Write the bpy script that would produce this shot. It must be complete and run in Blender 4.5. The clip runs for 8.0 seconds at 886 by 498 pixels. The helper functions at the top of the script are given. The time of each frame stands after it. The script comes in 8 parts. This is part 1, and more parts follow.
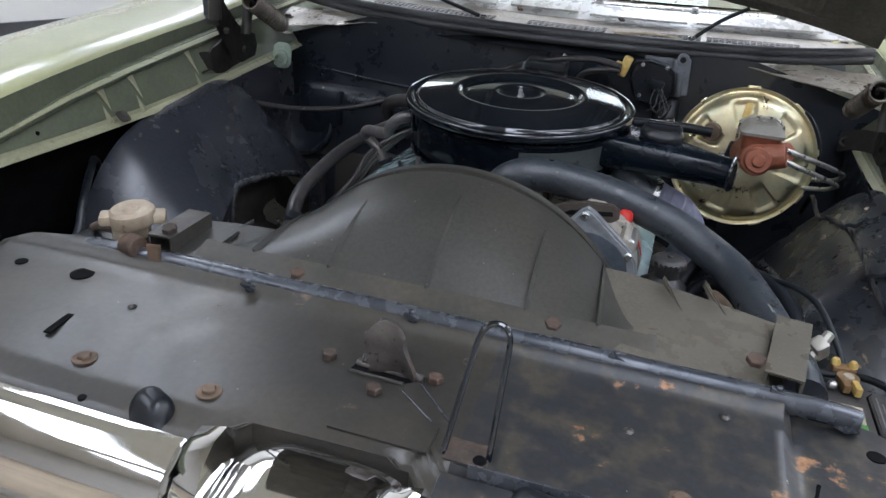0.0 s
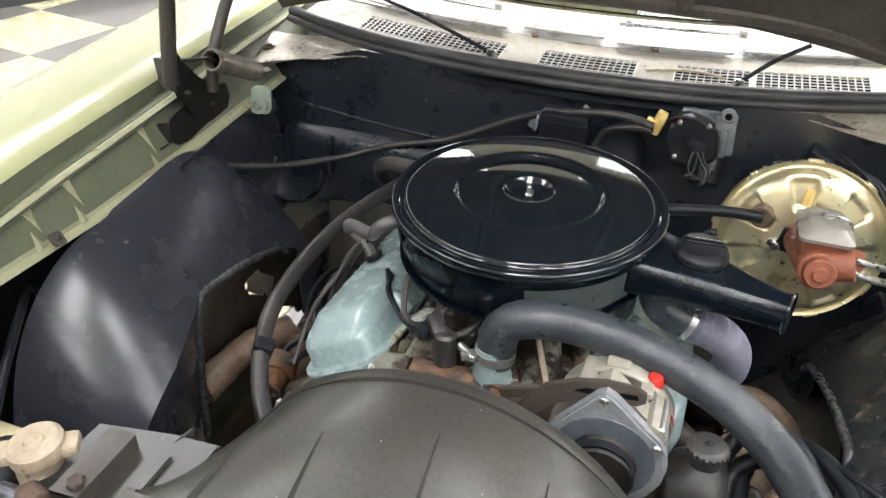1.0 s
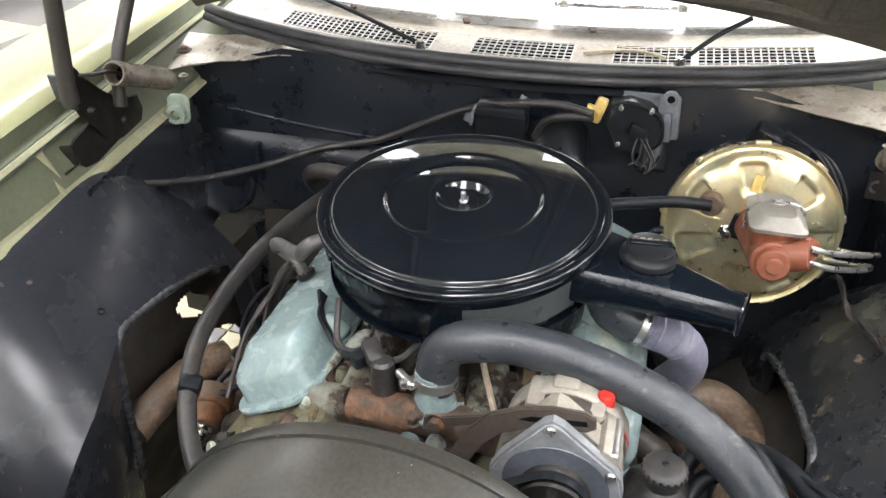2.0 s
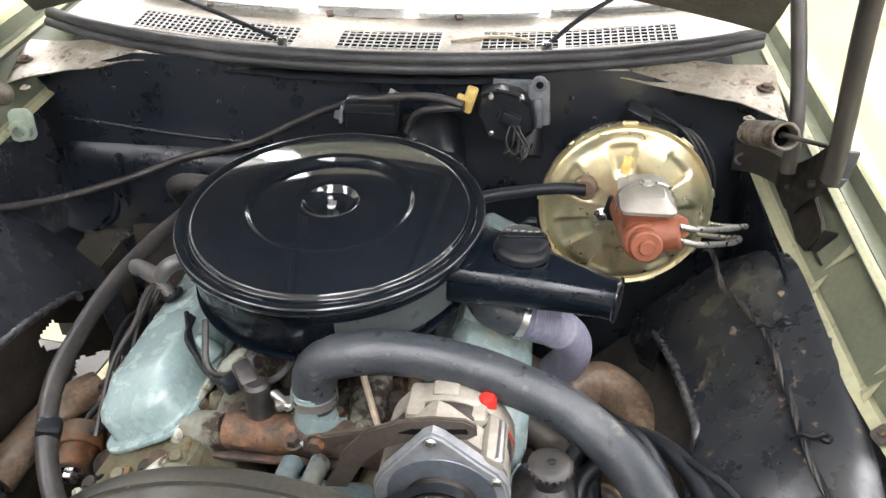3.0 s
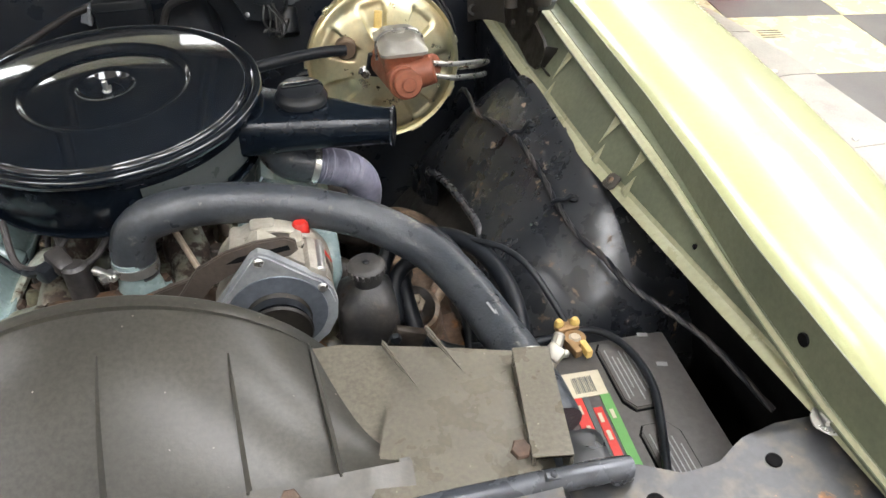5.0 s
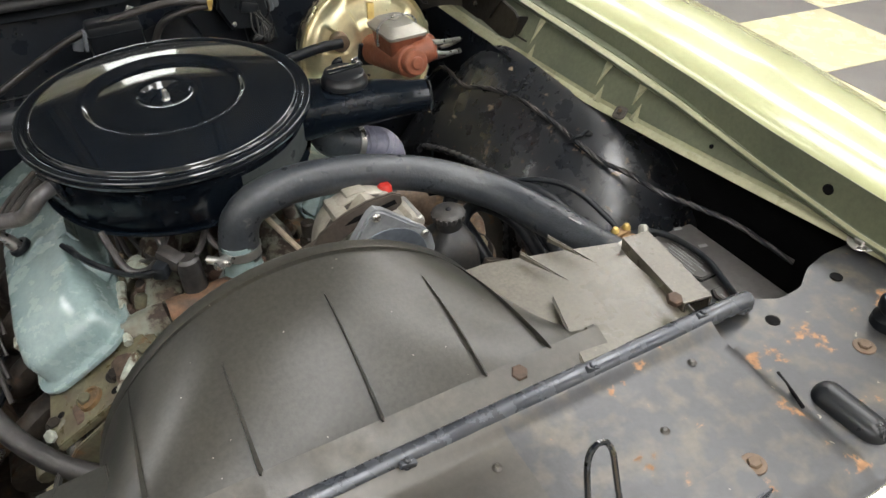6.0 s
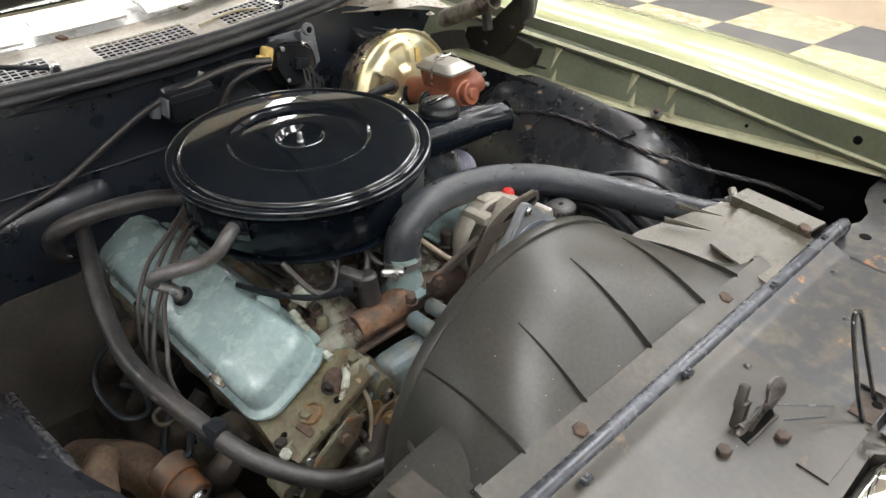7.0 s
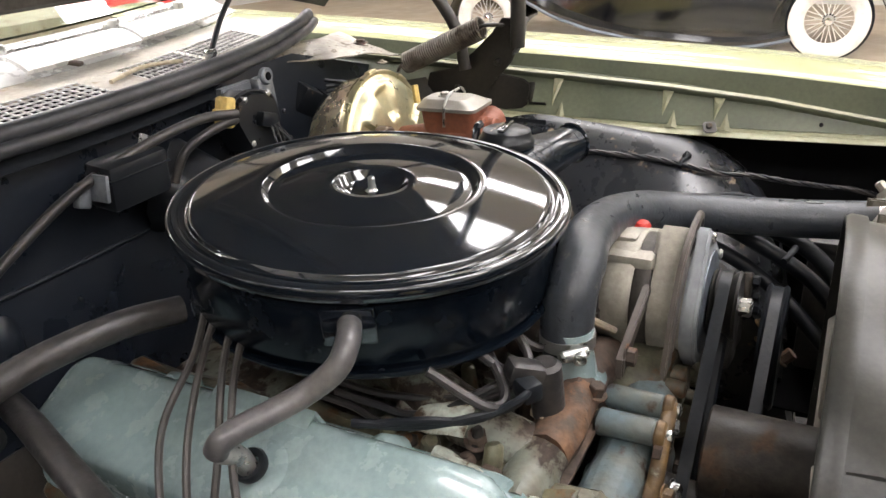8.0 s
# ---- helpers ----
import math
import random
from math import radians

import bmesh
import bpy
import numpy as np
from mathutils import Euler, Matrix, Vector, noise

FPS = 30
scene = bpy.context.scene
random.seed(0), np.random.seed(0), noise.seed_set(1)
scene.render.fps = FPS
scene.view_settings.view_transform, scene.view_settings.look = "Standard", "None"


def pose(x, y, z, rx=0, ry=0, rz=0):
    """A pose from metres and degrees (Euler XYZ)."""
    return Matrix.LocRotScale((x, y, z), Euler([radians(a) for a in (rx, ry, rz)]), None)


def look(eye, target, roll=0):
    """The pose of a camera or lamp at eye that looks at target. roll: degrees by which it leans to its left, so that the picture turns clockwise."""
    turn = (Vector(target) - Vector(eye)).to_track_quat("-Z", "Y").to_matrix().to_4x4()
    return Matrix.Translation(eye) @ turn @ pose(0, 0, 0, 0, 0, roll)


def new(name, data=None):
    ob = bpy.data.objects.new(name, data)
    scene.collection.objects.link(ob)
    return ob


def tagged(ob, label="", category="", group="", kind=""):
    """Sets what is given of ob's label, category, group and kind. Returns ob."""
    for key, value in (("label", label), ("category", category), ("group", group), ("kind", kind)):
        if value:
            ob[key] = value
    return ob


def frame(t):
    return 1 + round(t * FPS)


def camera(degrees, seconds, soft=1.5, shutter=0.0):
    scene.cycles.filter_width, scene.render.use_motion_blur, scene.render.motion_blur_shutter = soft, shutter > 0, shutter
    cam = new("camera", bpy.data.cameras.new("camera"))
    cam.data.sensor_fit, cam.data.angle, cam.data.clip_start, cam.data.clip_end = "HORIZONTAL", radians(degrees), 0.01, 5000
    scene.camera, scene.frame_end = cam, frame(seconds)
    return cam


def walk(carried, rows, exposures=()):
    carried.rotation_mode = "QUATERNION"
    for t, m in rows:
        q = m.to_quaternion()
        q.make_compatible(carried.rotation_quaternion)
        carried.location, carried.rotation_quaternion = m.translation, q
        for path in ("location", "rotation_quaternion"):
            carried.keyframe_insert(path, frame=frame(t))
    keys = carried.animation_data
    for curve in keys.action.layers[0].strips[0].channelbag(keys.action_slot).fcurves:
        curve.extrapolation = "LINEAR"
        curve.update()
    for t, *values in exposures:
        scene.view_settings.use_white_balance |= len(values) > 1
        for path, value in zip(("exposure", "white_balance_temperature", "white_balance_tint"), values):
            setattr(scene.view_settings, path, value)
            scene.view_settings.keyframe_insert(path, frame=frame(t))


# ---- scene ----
EXPOSURES = [(0.0, -0.95, 5700, 9), (0.5, -0.30, 6400, 5), (1.0, -0.02, 6500, 7), (2.5, 0.25, 6500, 9), (3.5, 0.34, 6500, 10), (4.5, 0.18, 6500, 9), (6.0, -0.42, 6700, 6), (6.5, -0.36, 6700, 6), (7.0, -0.28, 6600, 7), (7.5, -0.11, 6200, 10), (8.0, -0.02, 6700, 11)]
cam = camera(61.2, 8.0)
PATH = [
    (0, (0.289, -1.244, 1.266), (-0.237, 0.502, 0.445), 4.3),
    (0.5, (0.289, -1.081, 1.392), (-0.277, 0.596, 0.461), 3.4),
    (1, (0.23, -0.935, 1.452), (-0.335, 0.692, 0.436), 2.2),
    (1.2, (0.222, -0.9, 1.458), (-0.335, 0.715, 0.419), 1.7),
    (2.3, (0.258, -0.821, 1.461), (-0.154, 0.811, 0.381), -0.8),
    (2.5, (0.267, -0.807, 1.464), (-0.098, 0.829, 0.374), -0.9),
    (3, (0.281, -0.787, 1.458), (0.048, 0.865, 0.355), -0.7),
    (3.5, (0.302, -0.777, 1.446), (0.199, 0.865, 0.309), -0.3),
    (4, (0.321, -0.799, 1.413), (0.335, 0.808, 0.224), -0.2),
    (4.5, (0.32, -0.866, 1.414), (0.485, 0.702, 0.185), -0.0),
    (4.7, (0.311, -0.909, 1.416), (0.537, 0.647, 0.179), -0.4),
    (5.8, (-0.002, -0.981, 1.422), (0.652, 0.456, 0.194), -1.8),
    (6, (-0.071, -0.997, 1.429), (0.654, 0.414, 0.212), -2.4),
    (6.5, (-0.271, -1.022, 1.45), (0.624, 0.334, 0.283), -3.4),
    (7, (-0.489, -0.897, 1.444), (0.619, 0.362, 0.354), -3.5),
    (7.5, (-0.612, -0.695, 1.388), (0.669, 0.453, 0.367), -4.0),
    (8, (-0.535, -0.397, 1.241), (1.045, 0.489, 0.396), -4.2),
]
walk(cam, [(t, look(eye, target, roll)) for t, eye, target, roll in PATH], EXPOSURES)

# ---------- world and light ----------
world = bpy.data.worlds.new("showroom_air")
scene.world = world
world.use_nodes = True
world.node_tree.nodes["Background"].inputs[0].default_value = (0.9, 0.95, 1.0, 1)
world.node_tree.nodes["Background"].inputs[1].default_value = 0.15
LAMP = 15.0


# ---------- materials ----------
def mat(name, base, rough=0.5, metal=0.0, second=None, mix=(0.34, 0.70), scale=9.0, grain=0.12, grain_scale=140.0,
        bump=0.15, bump_scale=160.0, rust=None, rust_at=(0.6, 0.68), rust_scale=14.0, coat=0.0, rough_var=0.1, spec=0.5, specks=None, speck_scale=60.0, speck_size=0.12, speck_part=0.85, stretch=None, ragged=0.35):
    """A painted or bare surface: two colours mixed by a large noise, fine grain, optional patches of rust or bare metal."""
    m = bpy.data.materials.new(name)
    m.use_nodes = True
    nt = m.node_tree
    n, l = nt.nodes, nt.links
    b = n["Principled BSDF"]
    tc = n.new("ShaderNodeTexCoord")

    def noise_tex(s, detail=4.0, rgh=0.6):
        t = n.new("ShaderNodeTexNoise")
        t.inputs["Scale"].default_value, t.inputs["Detail"].default_value, t.inputs["Roughness"].default_value = s, detail, rgh
        l.new(tc.outputs["Object"], t.inputs["Vector"])
        return t

    def ramp(src, a, c):
        r = n.new("ShaderNodeMapRange")
        r.inputs["From Min"].default_value, r.inputs["From Max"].default_value = a, c
        l.new(src, r.inputs["Value"])
        return r.outputs["Result"]

    def blend(fac, c1, c2):
        x = n.new("ShaderNodeMix")
        x.data_type = "RGBA"
        l.new(fac, x.inputs["Factor"])
        for k, c in ((6, c1), (7, c2)):
            if isinstance(c, tuple):
                x.inputs[k].default_value = (*c, 1)
            else:
                l.new(c, x.inputs[k])
        return x.outputs[2]

    big = noise_tex(scale, 3.0, 0.5)
    second = second or tuple(v * 0.72 for v in base)
    col = blend(ramp(big.outputs["Fac"], *mix), base, second)
    fine = noise_tex(grain_scale, 2.0)
    dark = n.new("ShaderNodeMix")
    dark.data_type, dark.blend_type = "RGBA", "MULTIPLY"
    dark.inputs["Factor"].default_value = 1.0
    l.new(col, dark.inputs[6])
    g = n.new("ShaderNodeMapRange")
    g.inputs["From Min"].default_value, g.inputs["From Max"].default_value = 0.3, 0.7
    g.inputs["To Min"].default_value, g.inputs["To Max"].default_value = 1 - grain, 1 + grain
    l.new(fine.outputs["Fac"], g.inputs["Value"])
    l.new(g.outputs["Result"], dark.inputs[7])
    col = dark.outputs[2]
    rv = n.new("ShaderNodeMapRange")
    rv.inputs["From Min"].default_value, rv.inputs["From Max"].default_value = 0.35, 0.65
    rv.inputs["To Min"].default_value, rv.inputs["To Max"].default_value = max(rough - rough_var, 0.03), min(rough + rough_var, 1.0)
    mid = noise_tex(scale * 3.3)
    l.new(mid.outputs["Fac"], rv.inputs["Value"])
    rg, mt = rv.outputs["Result"], None
    if rust:
        rn = noise_tex(rust_scale, 6.0, 0.65)
        f = ramp(rn.outputs["Fac"], *rust_at)
        rn2 = noise_tex(rust_scale * 5, 4.0)
        rc = blend(ramp(rn2.outputs["Fac"], 0.35, 0.65), rust, tuple(v * 0.45 for v in rust))
        col = blend(f, col, rc)
        mm = n.new("ShaderNodeMix")
        l.new(f, mm.inputs["Factor"])
        l.new(rg, mm.inputs[2])
        mm.inputs[3].default_value = 0.85
        rg = mm.outputs[0]
        m2 = n.new("ShaderNodeMix")
        l.new(f, m2.inputs["Factor"])
        m2.inputs[2].default_value, m2.inputs[3].default_value = metal, 0.0
        mt = m2.outputs[0]
    if specks:
        vo = n.new("ShaderNodeTexVoronoi")
        vo.inputs["Scale"].default_value = speck_scale
        wob = noise_tex(speck_scale * 1.5, 2.0)
        ad = n.new("ShaderNodeMix")
        ad.data_type, ad.blend_type = "RGBA", "ADD"
        ad.inputs["Factor"].default_value = ragged / speck_scale
        l.new(tc.outputs["Object"], ad.inputs[6])
        l.new(wob.outputs["Color"], ad.inputs[7])
        if stretch:
            sv = n.new("ShaderNodeVectorMath")
            sv.operation = "MULTIPLY"
            sv.inputs[1].default_value = stretch
            l.new(ad.outputs[2], sv.inputs[0])
            l.new(sv.outputs[0], vo.inputs["Vector"])
        else:
            l.new(ad.outputs[2], vo.inputs["Vector"])
        near = ramp(vo.outputs["Distance"], speck_size, speck_size * 0.6)
        some = n.new("ShaderNodeSeparateColor")
        l.new(vo.outputs["Color"], some.inputs[0])
        pick = n.new("ShaderNodeMath")
        pick.operation = "GREATER_THAN"
        l.new(some.outputs[0], pick.inputs[0])
        pick.inputs[1].default_value = speck_part
        both = n.new("ShaderNodeMath")
        both.operation = "MULTIPLY"
        l.new(near, both.inputs[0])
        l.new(pick.outputs[0], both.inputs[1])
        col = blend(both.outputs[0], col, specks)
    l.new(col, b.inputs["Base Color"])
    l.new(rg, b.inputs["Roughness"])
    b.inputs["Metallic"].default_value = metal
    if mt:
        l.new(mt, b.inputs["Metallic"])
    b.inputs["Coat Weight"].default_value, b.inputs["Coat Roughness"].default_value = coat, 0.06
    b.inputs["Specular IOR Level"].default_value = spec
    if bump:
        bt = noise_tex(bump_scale, 3.0)
        bn = n.new("ShaderNodeBump")
        bn.inputs["Strength"].default_value, bn.inputs["Distance"].default_value = bump, 0.002
        l.new(bt.outputs["Fac"], bn.inputs["Height"])
        l.new(bn.outputs["Normal"], b.inputs["Normal"])
    return m


def glow(name, colour, strength):
    m = bpy.data.materials.new(name)
    m.use_nodes = True
    b = m.node_tree.nodes["Principled BSDF"]
    b.inputs["Base Color"].default_value = (0.9, 0.9, 0.9, 1)
    b.inputs["Emission Color"].default_value = (*colour, 1)
    b.inputs["Emission Strength"].default_value = strength
    return m


def glass(name, colour, rough=0.02):
    m = bpy.data.materials.new(name)
    m.use_nodes = True
    b = m.node_tree.nodes["Principled BSDF"]
    b.inputs["Base Color"].default_value = (*colour, 1)
    b.inputs["Transmission Weight"].default_value = 1.0
    b.inputs["Roughness"].default_value, b.inputs["IOR"].default_value = rough, 1.45
    return m


PAINT = mat("cream_green_car_paint", (0.38, 0.394, 0.215), 0.22, coat=0.45, second=(0.357, 0.371, 0.202), scale=4, grain=0.03, bump=0.03, rough_var=0.05)
# paler copy: light on ledge, lip and gussets put into the colour
PAINT_LIT = mat("lit_cream_green_paint", (0.35, 0.352, 0.228), 0.36, second=(0.28, 0.278, 0.178), scale=9, grain=0.08, bump=0.1, specks=(0.06, 0.05, 0.035), speck_scale=24, speck_size=0.05, speck_part=0.8)
# darker copy: shade on flange wall and gutter put into the colour, plus dust
PAINT_SHADED = mat("dusty_shaded_cream_green_paint", (0.130, 0.143, 0.094), 0.42, second=(0.09, 0.102, 0.069), scale=7, grain=0.10, bump=0.1, specks=(0.05, 0.045, 0.03), speck_scale=22, speck_size=0.05, speck_part=0.8)
MINT = mat("mint_primer_paint", (0.45, 0.55, 0.45), 0.5, grain=0.1, rust=(0.2, 0.12, 0.07), rust_at=(0.62, 0.7))
GLOSS = mat("gloss_black_enamel", (0.005, 0.0075, 0.0115), 0.08, coat=1.0, second=(0.007, 0.010, 0.015), grain=0.05, bump=0.03, bump_scale=60, rough_var=0.04, spec=0.5, specks=(0.14, 0.14, 0.135), speck_scale=24, speck_size=0.045, speck_part=0.9)
BOWLBLACK = mat("black_bowl_paint", (0.003, 0.0052, 0.009), 0.2, second=(0.005, 0.0078, 0.012), grain=0.05, bump=0.03, spec=0.28)
PANELPAINT = mat("smooth_black_panel_paint", (0.026, 0.0285, 0.036), 0.26, second=(0.034, 0.037, 0.045), scale=3, bump=0.05, bump_scale=40, rust=(0.17, 0.13, 0.10), rust_at=(0.69, 0.71), rust_scale=34, specks=(0.22, 0.19, 0.15), speck_scale=24, speck_size=0.06, speck_part=0.8, rough_var=0.04, spec=0.55)
RIDGEPAINT = mat("worn_bead_paint", (0.040, 0.043, 0.050), 0.28, metal=0.2, second=(0.07, 0.07, 0.072), scale=30, bump=0.1, rust=(0.16, 0.12, 0.085), rust_at=(0.70, 0.76), rust_scale=40)
INNERPAINT = mat("scuffed_black_panel_paint", (0.0145, 0.0168, 0.021), 0.29, second=(0.025, 0.027, 0.030), scale=7, bump=0.12, bump_scale=40, rust=(0.19, 0.145, 0.105), rust_at=(0.635, 0.66), rust_scale=42, specks=(0.24, 0.185, 0.135), speck_scale=34, speck_size=0.22, speck_part=0.74, stretch=(1.1, 0.55, 1.0), ragged=1.6, rough_var=0.08, spec=0.62)
SATIN = mat("satin_black_paint", (0.0088, 0.0105, 0.013), 0.30, second=(0.0135, 0.0152, 0.018), scale=6, bump=0.04, bump_scale=40, rust=(0.19, 0.13, 0.09), rust_at=(0.675, 0.70), rust_scale=34, specks=(0.26, 0.23, 0.18), speck_scale=22, speck_size=0.06, speck_part=0.8, rough_var=0.03, spec=0.4)
FIREWALL = mat("satin_black_firewall_paint", (0.0075, 0.0102, 0.0152), 0.33, second=(0.0115, 0.0148, 0.021), scale=6, bump=0.3, bump_scale=20, specks=(0.13, 0.13, 0.13), speck_scale=44, speck_size=0.06, speck_part=0.88, rough_var=0.10, spec=0.42)
SUPPORT = mat("worn_black_steel", (0.040, 0.038, 0.034), 0.33, metal=0.2, second=(0.057, 0.051, 0.041), scale=7, bump=0.08, bump_scale=70, rust=(0.15, 0.115, 0.08), rust_at=(0.66, 0.70), rust_scale=22, specks=(0.24, 0.22, 0.19), speck_scale=70, speck_size=0.07, speck_part=0.86, spec=0.6, mix=(0.38, 0.66), rough_var=0.04)
SUPPORT_R = mat("worn_black_steel_with_rust_patches", (0.034, 0.035, 0.038), 0.33, metal=0.2, second=(0.072, 0.064, 0.050), scale=40, bump=0.12, bump_scale=70, rust=(0.36, 0.19, 0.095), rust_at=(0.60, 0.64), rust_scale=20, specks=(0.28, 0.25, 0.20), speck_scale=50, speck_size=0.12, speck_part=0.80, spec=0.6, mix=(0.46, 0.66), rough_var=0.05, ragged=1.2)
SHROUD = mat("moulded_dark_plastic", (0.030, 0.0305, 0.028), 0.33, second=(0.055, 0.051, 0.041), scale=3, mix=(0.34, 0.70), bump=0.06, bump_scale=240, grain=0.2, grain_scale=220, specks=(0.33, 0.31, 0.27), speck_scale=120, speck_size=0.10, speck_part=0.88, rough_var=0.05, spec=0.45)
FLANGEDUST = mat("dusty_tan_plastic", (0.038, 0.036, 0.030), 0.38, second=(0.066, 0.059, 0.046), scale=14, bump=0.1, grain=0.2)
WINGDUST = mat("dusty_grey_plastic", (0.100, 0.091, 0.073), 0.32, second=(0.13, 0.118, 0.092), scale=5, bump=0.08, bump_scale=240, grain=0.2, grain_scale=220, specks=(0.36, 0.33, 0.28), speck_scale=110, speck_size=0.10, speck_part=0.86)
RUBBER = mat("black_rubber", (0.007, 0.0085, 0.011), 0.40, second=(0.014, 0.0165, 0.020), scale=20, bump=0.2, bump_scale=180, grain=0.2, spec=0.25)
HOSE = mat("moulded_rubber_hose", (0.026, 0.031, 0.038), 0.36, second=(0.048, 0.053, 0.059), scale=14, bump=0.25, bump_scale=240, grain=0.2, rust=(0.19, 0.19, 0.17), rust_at=(0.62, 0.71), rust_scale=50)
OLDHOSE = mat("aged_grey_rubber_hose", (0.020, 0.0195, 0.020), 0.40, second=(0.052, 0.047, 0.044), scale=18, bump=0.25, bump_scale=130, grain=0.25, specks=(0.12, 0.11, 0.10), speck_scale=60, speck_size=0.16, speck_part=0.8, stretch=(1.0, 0.3, 1.0))
DUCT = mat("violet_grey_duct_paper", (0.19, 0.19, 0.26), 0.42, second=(0.25, 0.25, 0.31), scale=15, bump=0.1)
TEAL = mat("blue_green_engine_enamel", (0.27, 0.348, 0.348), 0.24, second=(0.205, 0.28, 0.28), scale=9, bump=0.22, bump_scale=60, grain=0.08, coat=0.4, specks=(0.10, 0.09, 0.06), speck_scale=30, speck_size=0.06, speck_part=0.85)
TEALDIRT = mat("chipped_blue_green_enamel", (0.17, 0.185, 0.155), 0.42, second=(0.105, 0.085, 0.055), scale=38, bump=0.6, bump_scale=60, rust=(0.05, 0.033, 0.024), rust_at=(0.46, 0.54), rust_scale=30, specks=(0.5, 0.48, 0.42), speck_scale=45, speck_size=0.12, speck_part=0.88)
BREATHER = mat("pale_worn_breather_pipe", (0.095, 0.093, 0.096), 0.38, metal=0.2, second=(0.16, 0.145, 0.138), scale=18, bump=0.2, grain=0.15)
ELBOW = mat("dull_pinkish_steel", (0.50, 0.47, 0.45), 0.32, metal=0.85, second=(0.38, 0.34, 0.32), scale=20, bump=0.1)
PUMPDUST = mat("dusty_black_pump_paint", (0.018, 0.0185, 0.020), 0.46, second=(0.048, 0.044, 0.039), scale=26, bump=0.5, bump_scale=60, grain=0.25, rust=(0.13, 0.10, 0.075), rust_at=(0.58, 0.66), rust_scale=34)
RUSTPLATE = mat("flaking_rusty_plate", (0.16, 0.10, 0.065), 0.75, second=(0.07, 0.05, 0.04), scale=26, bump=0.6, grain=0.3, rust=(0.30, 0.15, 0.06), rust_at=(0.52, 0.60), rust_scale=30)
SLATE = mat("blue_grey_dished_plate", (0.15, 0.17, 0.20), 0.4, metal=0.4, second=(0.10, 0.115, 0.135), scale=12, bump=0.1)
RUSTY = mat("orange_rust", (0.15, 0.078, 0.042), 0.72, second=(0.065, 0.045, 0.032), scale=34, mix=(0.40, 0.60), bump=0.6, bump_scale=90, grain=0.3, rust=(0.34, 0.14, 0.045), rust_at=(0.54, 0.62), rust_scale=22)
BLUECAST = mat("blue_engine_paint", (0.12, 0.175, 0.20), 0.45, second=(0.14, 0.135, 0.105), scale=20, bump=0.5, bump_scale=60, rust=(0.10, 0.065, 0.04), rust_at=(0.56, 0.64), rust_scale=24)
OLIVE = mat("oily_olive_cast_iron", (0.115, 0.11, 0.07), 0.42, second=(0.055, 0.042, 0.028), scale=24, bump=0.7, bump_scale=50, grain=0.25, rust=(0.19, 0.095, 0.04), rust_at=(0.54, 0.64), rust_scale=24, specks=(0.40, 0.37, 0.28), speck_scale=38, speck_size=0.11, speck_part=0.86)
ARMSTEEL = mat("dusty_brown_arm_steel", (0.21, 0.15, 0.105), 0.45, second=(0.085, 0.06, 0.042), scale=24, bump=0.5, bump_scale=50, grain=0.3, rust=(0.28, 0.18, 0.11), rust_at=(0.56, 0.66), rust_scale=26)
HINGE = mat("oily_black_hinge_steel", (0.010, 0.009, 0.008), 0.42, second=(0.022, 0.019, 0.016), scale=16, bump=0.3, bump_scale=70, grain=0.2, rust=(0.12, 0.08, 0.05), rust_at=(0.68, 0.74), rust_scale=40, spec=0.3)
GREYCAST = mat("blue_grey_painted_casting", (0.19, 0.205, 0.225), 0.42, metal=0.2, second=(0.12, 0.13, 0.145), scale=24, bump=0.2, grain=0.12)
IRON = mat("rusty_cast_iron", (0.085, 0.052, 0.035), 0.75, second=(0.045, 0.035, 0.028), scale=16, bump=0.6, bump_scale=80, grain=0.3, rust=(0.34, 0.13, 0.04), rust_at=(0.60, 0.70), rust_scale=12)
BRONZE = mat("brown_stained_steel", (0.155, 0.108, 0.072), 0.6, metal=0.3, second=(0.10, 0.07, 0.05), scale=13, bump=0.3, bump_scale=60, rust=(0.28, 0.12, 0.05), rust_at=(0.56, 0.66))
GREASE = mat("greasy_dark_iron", (0.018, 0.0155, 0.0138), 0.42, second=(0.048, 0.039, 0.031), scale=25, bump=0.6, bump_scale=60, grain=0.3, rust=(0.095, 0.058, 0.036), rust_at=(0.57, 0.67), rust_scale=24, spec=0.25)
CADMIUM = mat("gold_cadmium_plate", (0.70, 0.61, 0.38), 0.36, metal=0.9, second=(0.55, 0.54, 0.37), mix=(0.40, 0.60), scale=13, bump=0.06, bump_scale=30, grain=0.06, rough_var=0.09)
CADPINK = mat("rainbow_cadmium_plate", (0.74, 0.60, 0.44), 0.25, metal=1.0, second=(0.78, 0.76, 0.48), scale=12, bump=0.05, grain=0.05)
TERRA = mat("rust_red_cast_iron", (0.25, 0.080, 0.040), 0.55, second=(0.20, 0.065, 0.035), scale=14, bump=0.35, bump_scale=110, grain=0.15)
ZINC = mat("dull_zinc_plate", (0.62, 0.62, 0.60), 0.32, metal=0.9, second=(0.45, 0.45, 0.43), scale=18, bump=0.08, grain=0.08)
STEEL = mat("bright_steel", (0.66, 0.66, 0.66), 0.25, metal=1.0, second=(0.5, 0.5, 0.5), scale=30, bump=0.05)
ALU = mat("cast_aluminium", (0.374, 0.3485, 0.2932), 0.48, metal=0.3, second=(0.27, 0.25, 0.215), scale=16, bump=0.35, bump_scale=150, grain=0.12)
CHROME = mat("chrome_plate", (0.82, 0.82, 0.82), 0.06, metal=1.0, second=(0.78, 0.78, 0.78), bump=0.0, grain=0.02, rough_var=0.03)
